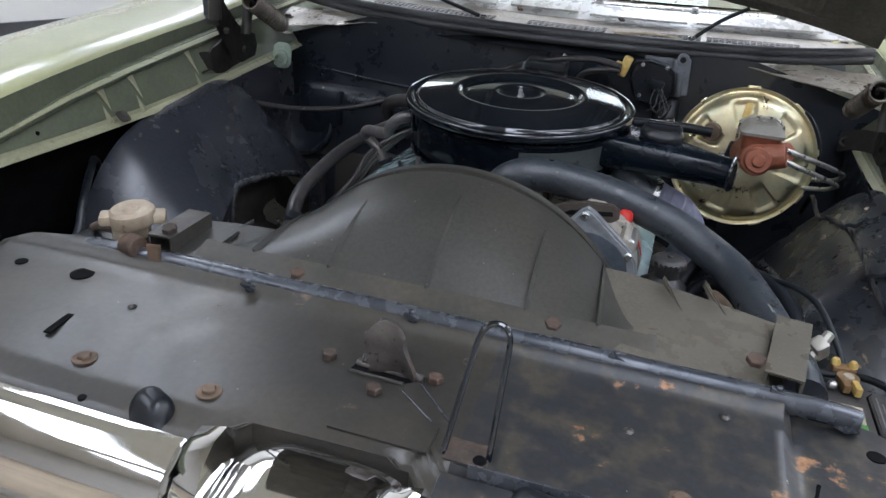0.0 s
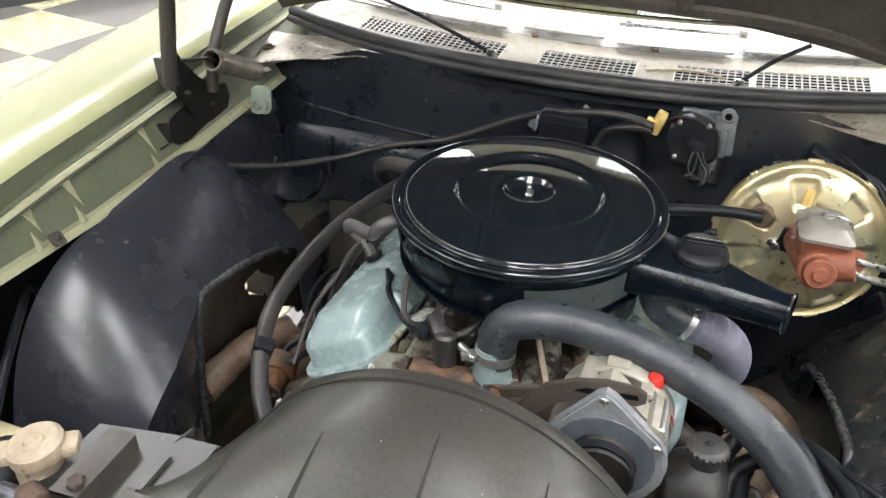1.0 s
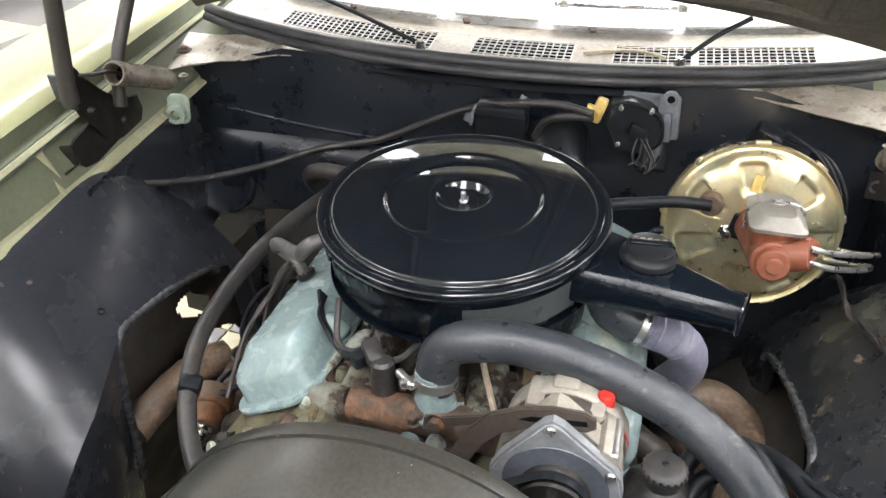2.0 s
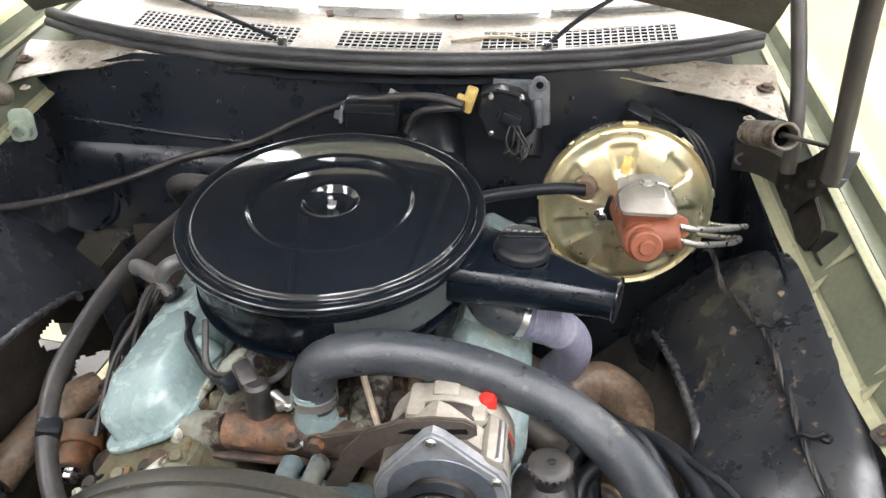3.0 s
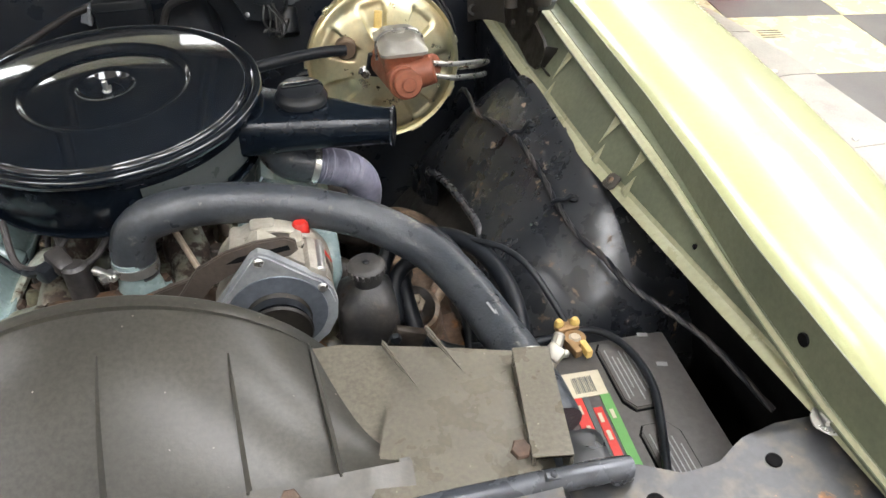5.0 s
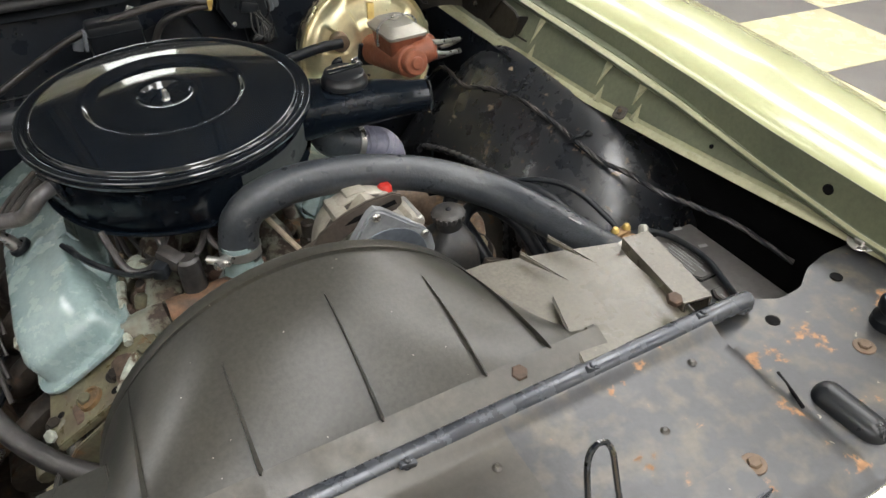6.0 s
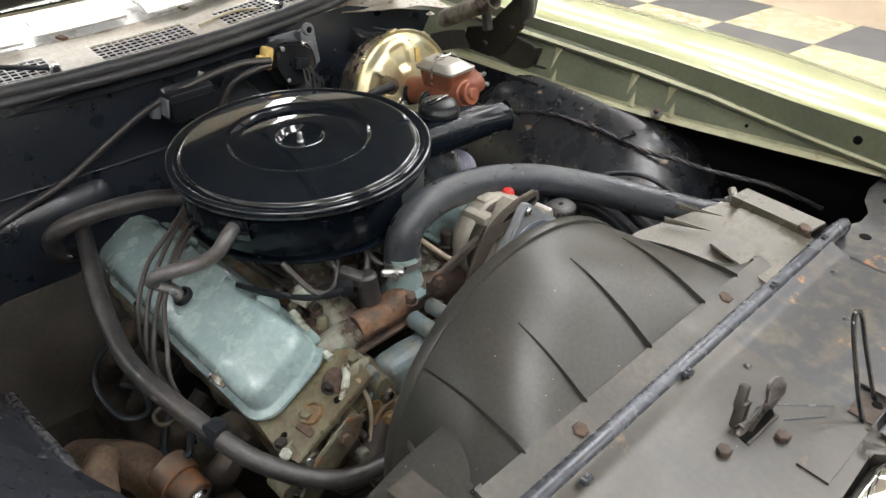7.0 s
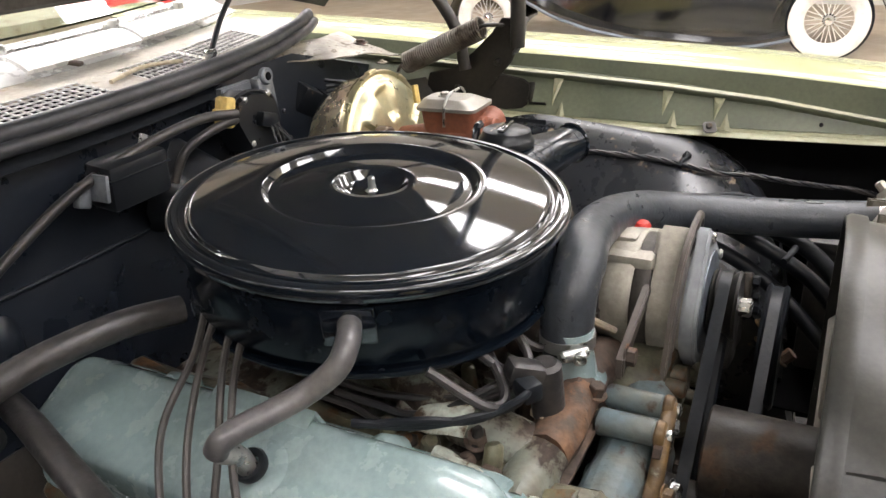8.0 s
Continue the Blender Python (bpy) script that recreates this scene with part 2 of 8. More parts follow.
GALV = mat("dirty_grey_cowl_paint", (0.42, 0.40, 0.35), 0.5, second=(0.27, 0.235, 0.19), scale=9, bump=0.25, grain=0.16, rust=(0.22, 0.14, 0.08), rust_at=(0.62, 0.70), rust_scale=18)
CORNER = mat("dirt_streaked_sheet_metal", (0.22, 0.20, 0.165), 0.36, metal=0.3, second=(0.09, 0.075, 0.055), scale=22, bump=0.3, grain=0.2, rust=(0.07, 0.05, 0.035), rust_at=(0.56, 0.66), rust_scale=18)
PALEROPE = mat("frayed_cream_cord", (0.50, 0.44, 0.31), 0.7, second=(0.36, 0.30, 0.20), scale=60, bump=0.5, bump_scale=200, grain=0.2)
CRUMPLED = mat("dirt_streaked_pale_sheet", (0.40, 0.375, 0.32), 0.34, metal=0.3, second=(0.22, 0.19, 0.145), scale=14, bump=0.25, grain=0.18, rust=(0.10, 0.07, 0.045), rust_at=(0.60, 0.68), rust_scale=20)
WHITEMET = mat("silver_white_trim_paint", (0.62, 0.62, 0.61), 0.3, metal=0.2, second=(0.48, 0.475, 0.46), scale=12, bump=0.06, grain=0.05)
BRASS = mat("brass", (0.36, 0.24, 0.12), 0.5, metal=0.7, second=(0.24, 0.15, 0.075), scale=60, bump=0.3)
RED = mat("red_plastic", (0.55, 0.03, 0.022), 0.35, grain=0.04)
YELLOW = mat("yellow_plastic", (0.66, 0.49, 0.16), 0.5, second=(0.5, 0.34, 0.10), scale=60, bump=0.3, grain=0.15)
PALE = mat("stained_pale_metal", (0.42, 0.36, 0.27), 0.6, second=(0.30, 0.235, 0.165), scale=30, bump=0.3, rust=(0.22, 0.13, 0.075), rust_at=(0.58, 0.68), rust_scale=35)
IVORY = mat("ivory_plastic", (0.75, 0.66, 0.42), 0.45, second=(0.68, 0.58, 0.36))
BATTERY = mat("black_battery_case", (0.085, 0.080, 0.076), 0.45, second=(0.062, 0.058, 0.056), grain=0.12, bump=0.1)
GREYTAG = mat("faded_grey_sticker", (0.07, 0.08, 0.08), 0.35, grain=0.08, bump=0.05)
PAPER = mat("cream_sticker_paper", (0.52, 0.47, 0.35), 0.5, grain=0.04, bump=0)
GREENTAG = mat("green_sticker", (0.11, 0.30, 0.08), 0.5, grain=0.03, bump=0)
PRINT = mat("pale_grey_print", (0.26, 0.265, 0.265), 0.6, bump=0)
WHITE = mat("white_wall_paint", (0.70, 0.69, 0.66), 0.7, second=(0.66, 0.65, 0.62), scale=1.5, grain=0.02, bump=0.05)
TILE_W = mat("cream_floor_tile", (0.58, 0.545, 0.37), 0.25, second=(0.53, 0.48, 0.31), scale=3, grain=0.04, bump=0.04, rust=(0.52, 0.40, 0.18), rust_at=(0.70, 0.82), rust_scale=4)
TILE_B = mat("dark_grey_floor_tile", (0.155, 0.15, 0.148), 0.16, second=(0.19, 0.183, 0.178), scale=3, grain=0.05, bump=0.03)
GROUT = mat("tan_sealed_concrete", (0.52, 0.43, 0.31), 0.4, second=(0.42, 0.34, 0.24), scale=1.2, grain=0.06, bump=0.05)
SKIRT = mat("dark_grey_skirting_paint", (0.06, 0.062, 0.068), 0.5)
TUBE = glow("lit_tube_diffuser", (0.965, 0.955, 1.0), LAMP)
GLASS = glass("clear_windscreen_glass", (0.86, 0.95, 0.90))
BLACKCAR = mat("black_coach_paint", (0.008, 0.008, 0.009), 0.08, coat=1.0, grain=0.03, bump=0.0, rough_var=0.03)
REDCAR = mat("bright_red_paint", (0.55, 0.01, 0.012), 0.12, coat=1.0, grain=0.03, bump=0)
YELCAR = mat("pale_yellow_paint", (0.72, 0.68, 0.30), 0.15, coat=1.0, grain=0.02, bump=0)
RUNNING = mat("worn_grey_strip_metal", (0.40, 0.385, 0.35), 0.42, metal=0.2, second=(0.31, 0.295, 0.265), scale=6)
BOARD = mat("tan_board_varnish", (0.36, 0.29, 0.20), 0.4, second=(0.26, 0.20, 0.135), scale=7)
WALLTYRE = mat("white_sidewall_rubber", (0.82, 0.81, 0.77), 0.55, grain=0.03, bump=0.05)
# near-black colour stands in for shade in holes, gaps and grooves
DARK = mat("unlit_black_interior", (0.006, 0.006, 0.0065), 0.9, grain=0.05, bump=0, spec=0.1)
LIDSTEEL = mat("dull_plated_lid_steel", (0.40, 0.385, 0.34), 0.42, metal=0.6, second=(0.33, 0.315, 0.275), scale=10, bump=0.05, grain=0.06)
CHANNEL = mat("dirty_brown_black_steel", (0.036, 0.034, 0.030), 0.5, second=(0.055, 0.048, 0.040), scale=14, bump=0.2, grain=0.15, rust=(0.15, 0.09, 0.05), rust_at=(0.63, 0.69), rust_scale=24)
HOUSING = mat("dusty_brown_housing_steel", (0.080, 0.070, 0.058), 0.55, second=(0.045, 0.038, 0.031), scale=10, bump=0.3, grain=0.2, rust=(0.17, 0.10, 0.06), rust_at=(0.60, 0.68), rust_scale=18)
STRAPSTEEL = mat("dark_laminated_steel", (0.07, 0.06, 0.05), 0.5, metal=0.3, second=(0.04, 0.035, 0.03), scale=30, bump=0.3, grain=0.2)
ARMPAINT = mat("brown_grey_arm_paint", (0.045, 0.041, 0.036), 0.42, second=(0.028, 0.025, 0.022), scale=12, bump=0.1)
CLIPSTEEL = mat("blue_grey_flange_steel", (0.085, 0.09, 0.10), 0.4, metal=0.3, second=(0.05, 0.052, 0.058), scale=20)
SEALRUB = mat("dusty_seal_rubber", (0.020, 0.021, 0.024), 0.45, second=(0.055, 0.055, 0.056), scale=9, bump=0.2, bump_scale=90, grain=0.2)
FACEALU = mat("pale_grey_end_frame", (0.36, 0.3816, 0.396), 0.42, metal=0.4, second=(0.28, 0.295, 0.31), scale=20, bump=0.2, grain=0.1)


# ---------- building helpers ----------
def thing(name, label, category, at=(0, 0, 0), group="", kind=""):
    e = new(name)
    e.location = at
    e.empty_display_size = 0.05
    return tagged(e, label, category, group, kind)


def offset(ob):
    v = Vector((0, 0, 0))
    while ob:
        v += ob.location
        ob = ob.parent
    return v


def finish(bm, sharp=38):
    bmesh.ops.recalc_face_normals(bm, faces=bm.faces)
    lim = radians(sharp)
    for f in bm.faces:
        f.smooth = True
    for e in bm.edges:
        if len(e.link_faces) == 2 and e.calc_face_angle(0) > lim:
            e.smooth = False


def part(name, bm, material, parent=None, label="", kind="", sharp=38):
    """Links a bmesh given in world places as one mesh object under a thing or a part."""
    finish(bm, sharp)
    if parent:
        bmesh.ops.translate(bm, verts=bm.verts, vec=-offset(parent))
    me = bpy.data.meshes.new(name)
    bm.to_mesh(me)
    bm.free()
    me.materials.append(material)
    ob = new(name, me)
    if parent:
        ob.parent = parent
    return tagged(ob, label, kind=kind)


def single(name, bm, material, label, category, group="", kind=""):
    ob = part(name, bm, material)
    return tagged(ob, label, category, group, kind)


def join(*bms):
    out = bmesh.new()
    for b in bms:
        me = bpy.data.meshes.new("tmp")
        b.to_mesh(me)
        b.free()
        out.from_mesh(me)
        bpy.data.meshes.remove(me)
    return out


def moved(bm, m):
    bmesh.ops.transform(bm, matrix=m, verts=bm.verts)
    return bm


def box(c, s, rot=(0, 0, 0), bev=0.003, seg=2):
    bm = bmesh.new()
    bmesh.ops.create_cube(bm, size=1.0)
    bmesh.ops.scale(bm, vec=s, verts=bm.verts)
    if bev:
        bmesh.ops.bevel(bm, geom=list(bm.edges), offset=min(bev, min(s) * 0.45), segments=seg, affect="EDGES", profile=0.5)
    return moved(bm, pose(*c, *rot))


def frame_to(p0, p1):
    d = Vector(p1) - Vector(p0)
    return Matrix.Translation(p0) @ d.to_track_quat("Z", "Y").to_matrix().to_4x4(), d.length


def lathe(profile, m=None, n=40, a0=0.0, a1=360.0):
    """Turns (radius, height) pairs round z; m places it."""
    bm = bmesh.new()
    full = abs(a1 - a0) >= 359.9
    cols = []
    for i in range(n if full else n + 1):
        a = radians(a0 + (a1 - a0) * i / n)
        cols.append([bm.verts.new((r * math.cos(a), r * math.sin(a), h)) for r, h in profile])
    for i in range(n):
        c, d = cols[i], cols[(i + 1) % len(cols)]
        for j in range(len(profile) - 1):
            try:
                bm.faces.new((c[j], d[j], d[j + 1], c[j + 1]))
            except ValueError:
                pass
    bmesh.ops.remove_doubles(bm, verts=bm.verts, dist=1e-5)
    return moved(bm, m) if m else bm


def cyl(p0, p1, r, r2=None, n=24, bev=0.002):
    r2 = r if r2 is None else r2
    m, h = frame_to(p0, p1)
    b = min(bev, r * 0.4, r2 * 0.4, h * 0.4)
    return lathe([(0, 0), (r - b, 0), (r, b), (r2, h - b), (r2 - b, h), (0, h)], m, n)


def pipe_ring(p0, p1, r_out, r_in, n=28):
    m, h = frame_to(p0, p1)
    return lathe([(r_in, 0), (r_out, 0), (r_out, h), (r_in, h), (r_in, 0)], m, n)


def spline(pts, k=7):
    """Catmull-Rom through the points."""
    p = [Vector(q) for q in pts]
    p = [p[0] * 2 - p[1]] + p + [p[-1] * 2 - p[-2]]
    out = []
    for i in range(1, len(p) - 2):
        for j in range(k):
            t = j / k
            a, b, c, d = p[i - 1], p[i], p[i + 1], p[i + 2]
            out.append(0.5 * ((2 * b) + (c - a) * t + (2 * a - 5 * b + 4 * c - d) * t * t + (3 * b - a - 3 * c + d) * t ** 3))
    out.append(p[-2].copy())
    return out


def tube(pts, r, n=12, k=7, rfun=None, smooth=True):
    """A round tube along the points, closed at both ends."""
    path = spline(pts, k) if smooth and len(pts) > 2 else [Vector(q) for q in pts]
    bm = bmesh.new()
    t = (path[1] - path[0]).normalized()
    u = t.orthogonal().normalized()
    rings = []
    for i, p in enumerate(path):
        d = (path[min(i + 1, len(path) - 1)] - path[max(i - 1, 0)]).normalized()
        u = (u - d * u.dot(d)).normalized()
        v = d.cross(u)
        rr = rfun(i / (len(path) - 1)) * r if rfun else r
        rings.append([bm.verts.new(p + (u * math.cos(2 * math.pi * j / n) + v * math.sin(2 * math.pi * j / n)) * rr) for j in range(n)])
    for a, b in zip(rings, rings[1:]):
        for j in range(n):
            bm.faces.new((a[j], a[(j + 1) % n], b[(j + 1) % n], b[j]))
    bm.faces.new(rings[0])
    bm.faces.new(list(reversed(rings[-1])))
    return bm


def sheet(fun, nu, nv, thick=0.002):
    """A curved sheet: fun(u, v) gives the place for u and v from 0 to 1."""
    bm = bmesh.new()
    g = [[bm.verts.new(fun(i / nu, j / nv)) for j in range(nv + 1)] for i in range(nu + 1)]
    for i in range(nu):
        for j in range(nv):
            bm.faces.new((g[i][j], g[i + 1][j], g[i + 1][j + 1], g[i][j + 1]))
    if thick:
        bmesh.ops.recalc_face_normals(bm, faces=bm.faces)
        bmesh.ops.solidify(bm, geom=list(bm.faces), thickness=thick)
    return bm


def loft(sections):
    """Skins closed sections with the same number of points and caps both ends."""
    bm = bmesh.new()
    rings = [[bm.verts.new(p) for p in s] for s in sections]
    n = len(rings[0])
    for a, b in zip(rings, rings[1:]):
        for j in range(n):
            bm.faces.new((a[j], a[(j + 1) % n], b[(j + 1) % n], b[j]))
    bm.faces.new(list(reversed(rings[0])))
    bm.faces.new(rings[-1])
    return bm


def prism(poly, m, thick, bev=0.0015):
    """Extrudes a flat outline (x, y) by thick along z and places it by m."""
    bm = bmesh.new()
    vs = [bm.verts.new((x, y, 0)) for x, y in poly]
    f = bm.faces.new(vs)
    ext = bmesh.ops.extrude_face_region(bm, geom=[f])
    bmesh.ops.translate(bm, verts=[v for v in ext["geom"] if isinstance(v, bmesh.types.BMVert)], vec=(0, 0, thick))
    if bev:
        bmesh.ops.bevel(bm, geom=[e for e in bm.edges if abs(e.verts[0].co.z - e.verts[1].co.z) < 1e-6], offset=min(bev, thick * 0.4), segments=2, affect="EDGES")
    return moved(bm, m)


def rounded_rect(w, h, r, n=5):
    out = []
    for cx, cy, a in ((w / 2 - r, h / 2 - r, 0), (-w / 2 + r, h / 2 - r, 90), (-w / 2 + r, -h / 2 + r, 180), (w / 2 - r, -h / 2 + r, 270)):
        for i in range(n + 1):
            t = radians(a + 90 * i / n)
            out.append((cx + r * math.cos(t), cy + r * math.sin(t)))
    return out


def rough_up(bm, amount, scale, cuts=0):
    """Cast or dented surface: shifts the points by noise."""
    if cuts:
        bmesh.ops.subdivide_edges(bm, edges=list(bm.edges), cuts=cuts, use_grid_fill=True)
    bm.normal_update()
    for v in bm.verts:
        v.co += v.normal * amount * noise.noise(v.co * scale)
    return bm


def bolt(at, axis=(0, 0, 1), r=0.006, h=0.006, washer=0.0):
    """A hexagon head with a washer."""
    a = Vector(at)
    d = Vector(axis).normalized()
    bms = [cyl(a, a + d * h, r, n=6, bev=0.001)]
    if washer:
        bms.append(cyl(a - d * 0.0005, a + d * 0.0018, washer, n=20, bev=0.0006))
    return join(*bms)


def interp(x, xs, ys):
    return float(np.interp(x, xs, ys))

# ---------- showroom ----------
TILT_X, TILT_Y = math.tan(radians(-2.3)), math.tan(radians(1.5))  # the car leans a little on the floor


def floor_z(x, y):
    return TILT_X * x + TILT_Y * y


bmf = box((2.5, 0, 0), (19, 17, 0.1), bev=0)
for v in bmf.verts:
    v.co.x += 0.5
    v.co.y += 0.5
    v.co.z += floor_z(v.co.x, v.co.y) - 0.061
fl = part("floor", bmf, GROUT)
tagged(fl, "chequered cream and dark tile showroom floor", "floor", kind="structure")
for nm, c, sz in (("wall_north", (2.5, 9.0, 1.7), (19, 0.2, 4.8)), ("wall_south", (2.5, -8.0, 1.7), (19, 0.2, 4.8)),
                  ("wall_east", (12.0, 0.5, 1.7), (0.2, 16.8, 4.8)), ("wall_west", (-7.0, 0.5, 1.7), (0.2, 16.8, 4.8))):
    tagged(part(nm, box(c, sz, bev=0), WHITE), "plain white showroom wall", "wall", kind="structure")
tagged(part("ceiling", box((2.5, 0.5, 3.95), (18.8, 16.8, 0.1), bev=0), WHITE), "white showroom ceiling", "ceiling", kind="structure")

tagged(part("baseboard", box((-6.885, 0.5, floor_z(-6.9, 0.5) + 0.07), (0.03, 16.8, 0.16), (1.5, 0, 0), bev=0), SKIRT), "dark grey baseboard along the white wall", "baseboard", kind="structure")

pw = Matrix.Translation((-4.05, 2.9, 1.7)) @ pose(0, 0, 0, 0, 0, -20)
tagged(part("wall_inner", moved(box((-0.06, 0, 0), (0.10, 7.0, 4.4), bev=0), pw), WHITE), "plain white partition wall of the showroom", "wall", kind="structure")
tagged(part("baseboard", moved(box((0.006, 0, 0.30 - 1.7), (0.03, 7.0, 0.17), (0.6, 0, 0), bev=0), pw), SKIRT), "dark grey baseboard along the partition wall", "baseboard", kind="structure")

# the passenger side mirrors the driver side across the car's centre plane, which is turned and leans a little
MC = Vector((0.037, -0.10, 0.908))
MN = Vector((math.cos(radians(3.2)), math.sin(radians(3.2)), -0.032)).normalized()
MIRROR = Matrix.Translation(MC) @ Matrix([[(1 if i == j else 0) - 2 * MN[i] * MN[j] for j in range(3)] for i in range(3)]).to_4x4() @ Matrix.Translation(-MC)


def sided(bm, side):
    return bm if side > 0 else moved(bm, MIRROR)


def at_side(p, side):
    return Vector(p) if side > 0 else MIRROR @ Vector(p)


def ceiling_light(x, y):
    t = thing("ceiling_light", "unseen white strip light fitting placed under the ceiling, lit", "ceiling light", (x, y, 3.9), "ceiling lights")
    part("housing", box((x, y, 3.86), (0.97, 2.5, 0.08), bev=0.01), WHITEMET, t)
    part("diffuser", box((x, y, 3.812), (0.89, 2.4, 0.02), bev=0.004), TUBE, t, "glowing white diffuser")


# assumed layout; the 6.6 column is added to brighten support and shroud
for lx in (-2.7, 0.4, 3.5, 6.6):
    for ly in (-5.0, -2.0, 1.6, 4.6):
        ceiling_light(lx, ly)
# extra lamp, added to brighten the driver's inner fender
ceiling_light(1.95, -0.2)


# ---------- fenders ----------
YS = (-1.0, -0.75, -0.6, -0.45, -0.3, -0.15, 0.0, 0.15, 0.45, 1.2)


def fender_section(y):
    """Points of the right fender's skin at y, from the bottom flange lip outwards."""
    lx = interp(y, YS, (0.702, 0.692, 0.674, 0.657, 0.642, 0.626, 0.623, 0.617, 0.612, 0.612))
    lz = interp(y, YS, (0.865, 0.872, 0.880, 0.881, 0.882, 0.886, 0.889, 0.895, 0.91, 0.95))
    rx = interp(y, YS, (0.697, 0.690, 0.676, 0.672, 0.669, 0.667, 0.667, 0.670, 0.677, 0.692))
    rz = interp(y, YS, (0.868, 0.876, 0.892, 0.912, 0.935, 0.950, 0.960, 0.968, 0.985, 1.02))
    tx = interp(y, YS, (0.712, 0.702, 0.690, 0.687, 0.694, 0.702, 0.706, 0.709, 0.712, 0.722))
    tz = interp(y, YS, (0.915, 0.93, 0.948, 0.961, 0.973, 0.981, 0.988, 0.995, 1.015, 1.05))
    ox = interp(y, YS, (0.872, 0.892, 0.912, 0.932, 0.947, 0.957, 0.962, 0.967, 0.972, 0.977))
    wx, lw = lx + 0.012, min(0.012, 0.4 * (tx - rx))
    arch = 0.56 * math.sqrt(max(0.0, 1 - ((y - 0.06) / 0.44) ** 2))
    return [(lx, y, lz), (lx + 0.004, y, lz + 0.003), (wx, y, lz + 0.005), (wx + 0.004, y, lz + 0.010), (rx + 0.006, y, rz - 0.010), (rx, y, rz - 0.003), (rx, y, rz),
            (rx + 0.5 * lw, y, rz + 0.003), (rx + lw, y, rz + 0.0015), (tx - 0.005, y, rz - 0.002), (tx, y, tz - 0.006), (tx + 0.008, y, tz),
            (tx + 0.05, y, tz + 0.006), (0.5 * (tx + ox), y, tz + 0.006), (ox - 0.06, y, tz - 0.010), (ox - 0.015, y, tz - 0.045), (ox + 0.015, y, tz - 0.12),
            (ox + 0.02, y, tz - 0.25), (ox + 0.01, y, max(tz - 0.45, arch)), (ox - 0.03 + 0.03 * (arch > 0.4), y, max(tz - 0.68, arch - 0.01))]


def fender(side, label):
    t = thing("fender", label, "car fender", (side * 0.8, 0, 0.5), "fenders")
    n = len(fender_section(0))

    def skin(lo, hi):
        ys = [-1.0 + 2.2 * i / 88 for i in range(89)]
        bm = bmesh.new()
        rows_ = [[bm.verts.new(p) for p in fender_section(y)[lo:hi]] for y in ys]
        for a, b in zip(rows_, rows_[1:]):
            for j in range(len(a) - 1):
                bm.faces.new((a[j], b[j], b[j + 1], a[j + 1]))
        bmesh.ops.recalc_face_normals(bm, faces=bm.faces)
        bmesh.ops.solidify(bm, geom=list(bm.faces), thickness=0.0015)
        return sided(bm, side)

    part("top_skin", skin(10, n), PAINT, t, "glossy cream green outer skin")
    # one flange, split into lit and shaded copies of its paint
    part("ledge", skin(0, 4), PAINT_LIT, t, sharp=30)
    part("flange_wall", skin(3, 7), PAINT_SHADED, t, "dusty flange wall with shade in its olive colour", sharp=30)
    part("return_lip", skin(6, 9), PAINT_LIT, t, sharp=30)
    part("gutter", skin(8, 11), PAINT_SHADED, t, "dusty gutter with shade in its olive colour", sharp=30)
    # stamped gussets between the ledge and the flange
    for y in (-0.152, -0.230, 0.03):
        lo, wl, up = (Vector(fender_section(y)[k]) for k in (1, 3, 5))
        w = 0.009
        foot = wl.lerp(up, 0.22)
        for nm, tri4 in (("upper_gusset", ((up.x + 0.002, y - w, up.z - 0.003), (up.x + 0.002, y + w, up.z - 0.003), (foot.x - 0.001, y + 0.004, foot.z), (up.x - 0.008, y, up.z - 0.014))),
                         ("lower_gusset", ((lo.x + 0.004, y - 0.014 - w, lo.z + 0.003), (lo.x + 0.004, y - 0.014 + w, lo.z + 0.003), (wl.x + 0.006, y - 0.014, wl.z + 0.022), (lo.x + 0.003, y - 0.014, lo.z + 0.006)))):
            bm = bmesh.new()
            p = [bm.verts.new(q) for q in tri4]
            for f in ((0, 2, 3), (1, 3, 2), (0, 3, 1), (0, 1, 2)):
                bm.faces.new([p[k] for k in f])
            part(nm, sided(bm, side), PAINT_LIT, t, sharp=10)
    for y, lo, r in ((-0.546, 9, 0.007), (-0.375, 3, 0.003)):
        c = Vector(fender_section(y)[lo]).lerp(Vector(fender_section(y)[lo + 1]), 0.5)
        part("drain_hole", sided(cyl((c.x - 0.0035, c.y, c.z), (c.x + 0.002, c.y, c.z), r, n=16, bev=0.0002), side), DARK, t)
    fl_ = Vector(fender_section(-0.223)[0])
    part("fixing_tab", sided(join(prism(rounded_rect(0.022, 0.020, 0.006), Matrix.Translation((fl_.x + 0.002, -0.223, fl_.z + 0.012)) @ pose(0, 0, 0, 0, -35, 20), 0.003), cyl((fl_.x + 0.001, -0.223, fl_.z + 0.014), (fl_.x - 0.003, -0.223, fl_.z + 0.018), 0.005, n=14)), side), CHANNEL, t)
    for y in (-0.608, -0.70):
        p = Vector(fender_section(y)[0])
        part("fixing_bolt", sided(bolt((p.x + 0.008, y, p.z + 0.004), (-0.2, 0, 1), 0.010, 0.008, 0.017), side), ZINC, t)
    return t


fender_r = fender(1, "cream green car fender with an olive inner flange")
fender_l = fender(-1, "cream green car fender beside the black inner panel")


# ---------- inner fenders ----------
BEAD = ((0.480, -0.160, 0.52), (0.485, -0.152, 0.60), (0.490, -0.145, 0.685), (0.495, -0.133, 0.742), (0.497, -0.112, 0.766), (0.495, -0.07, 0.764), (0.489, 0.02, 0.749), (0.478, 0.117, 0.722), (0.470, 0.135, 0.708))


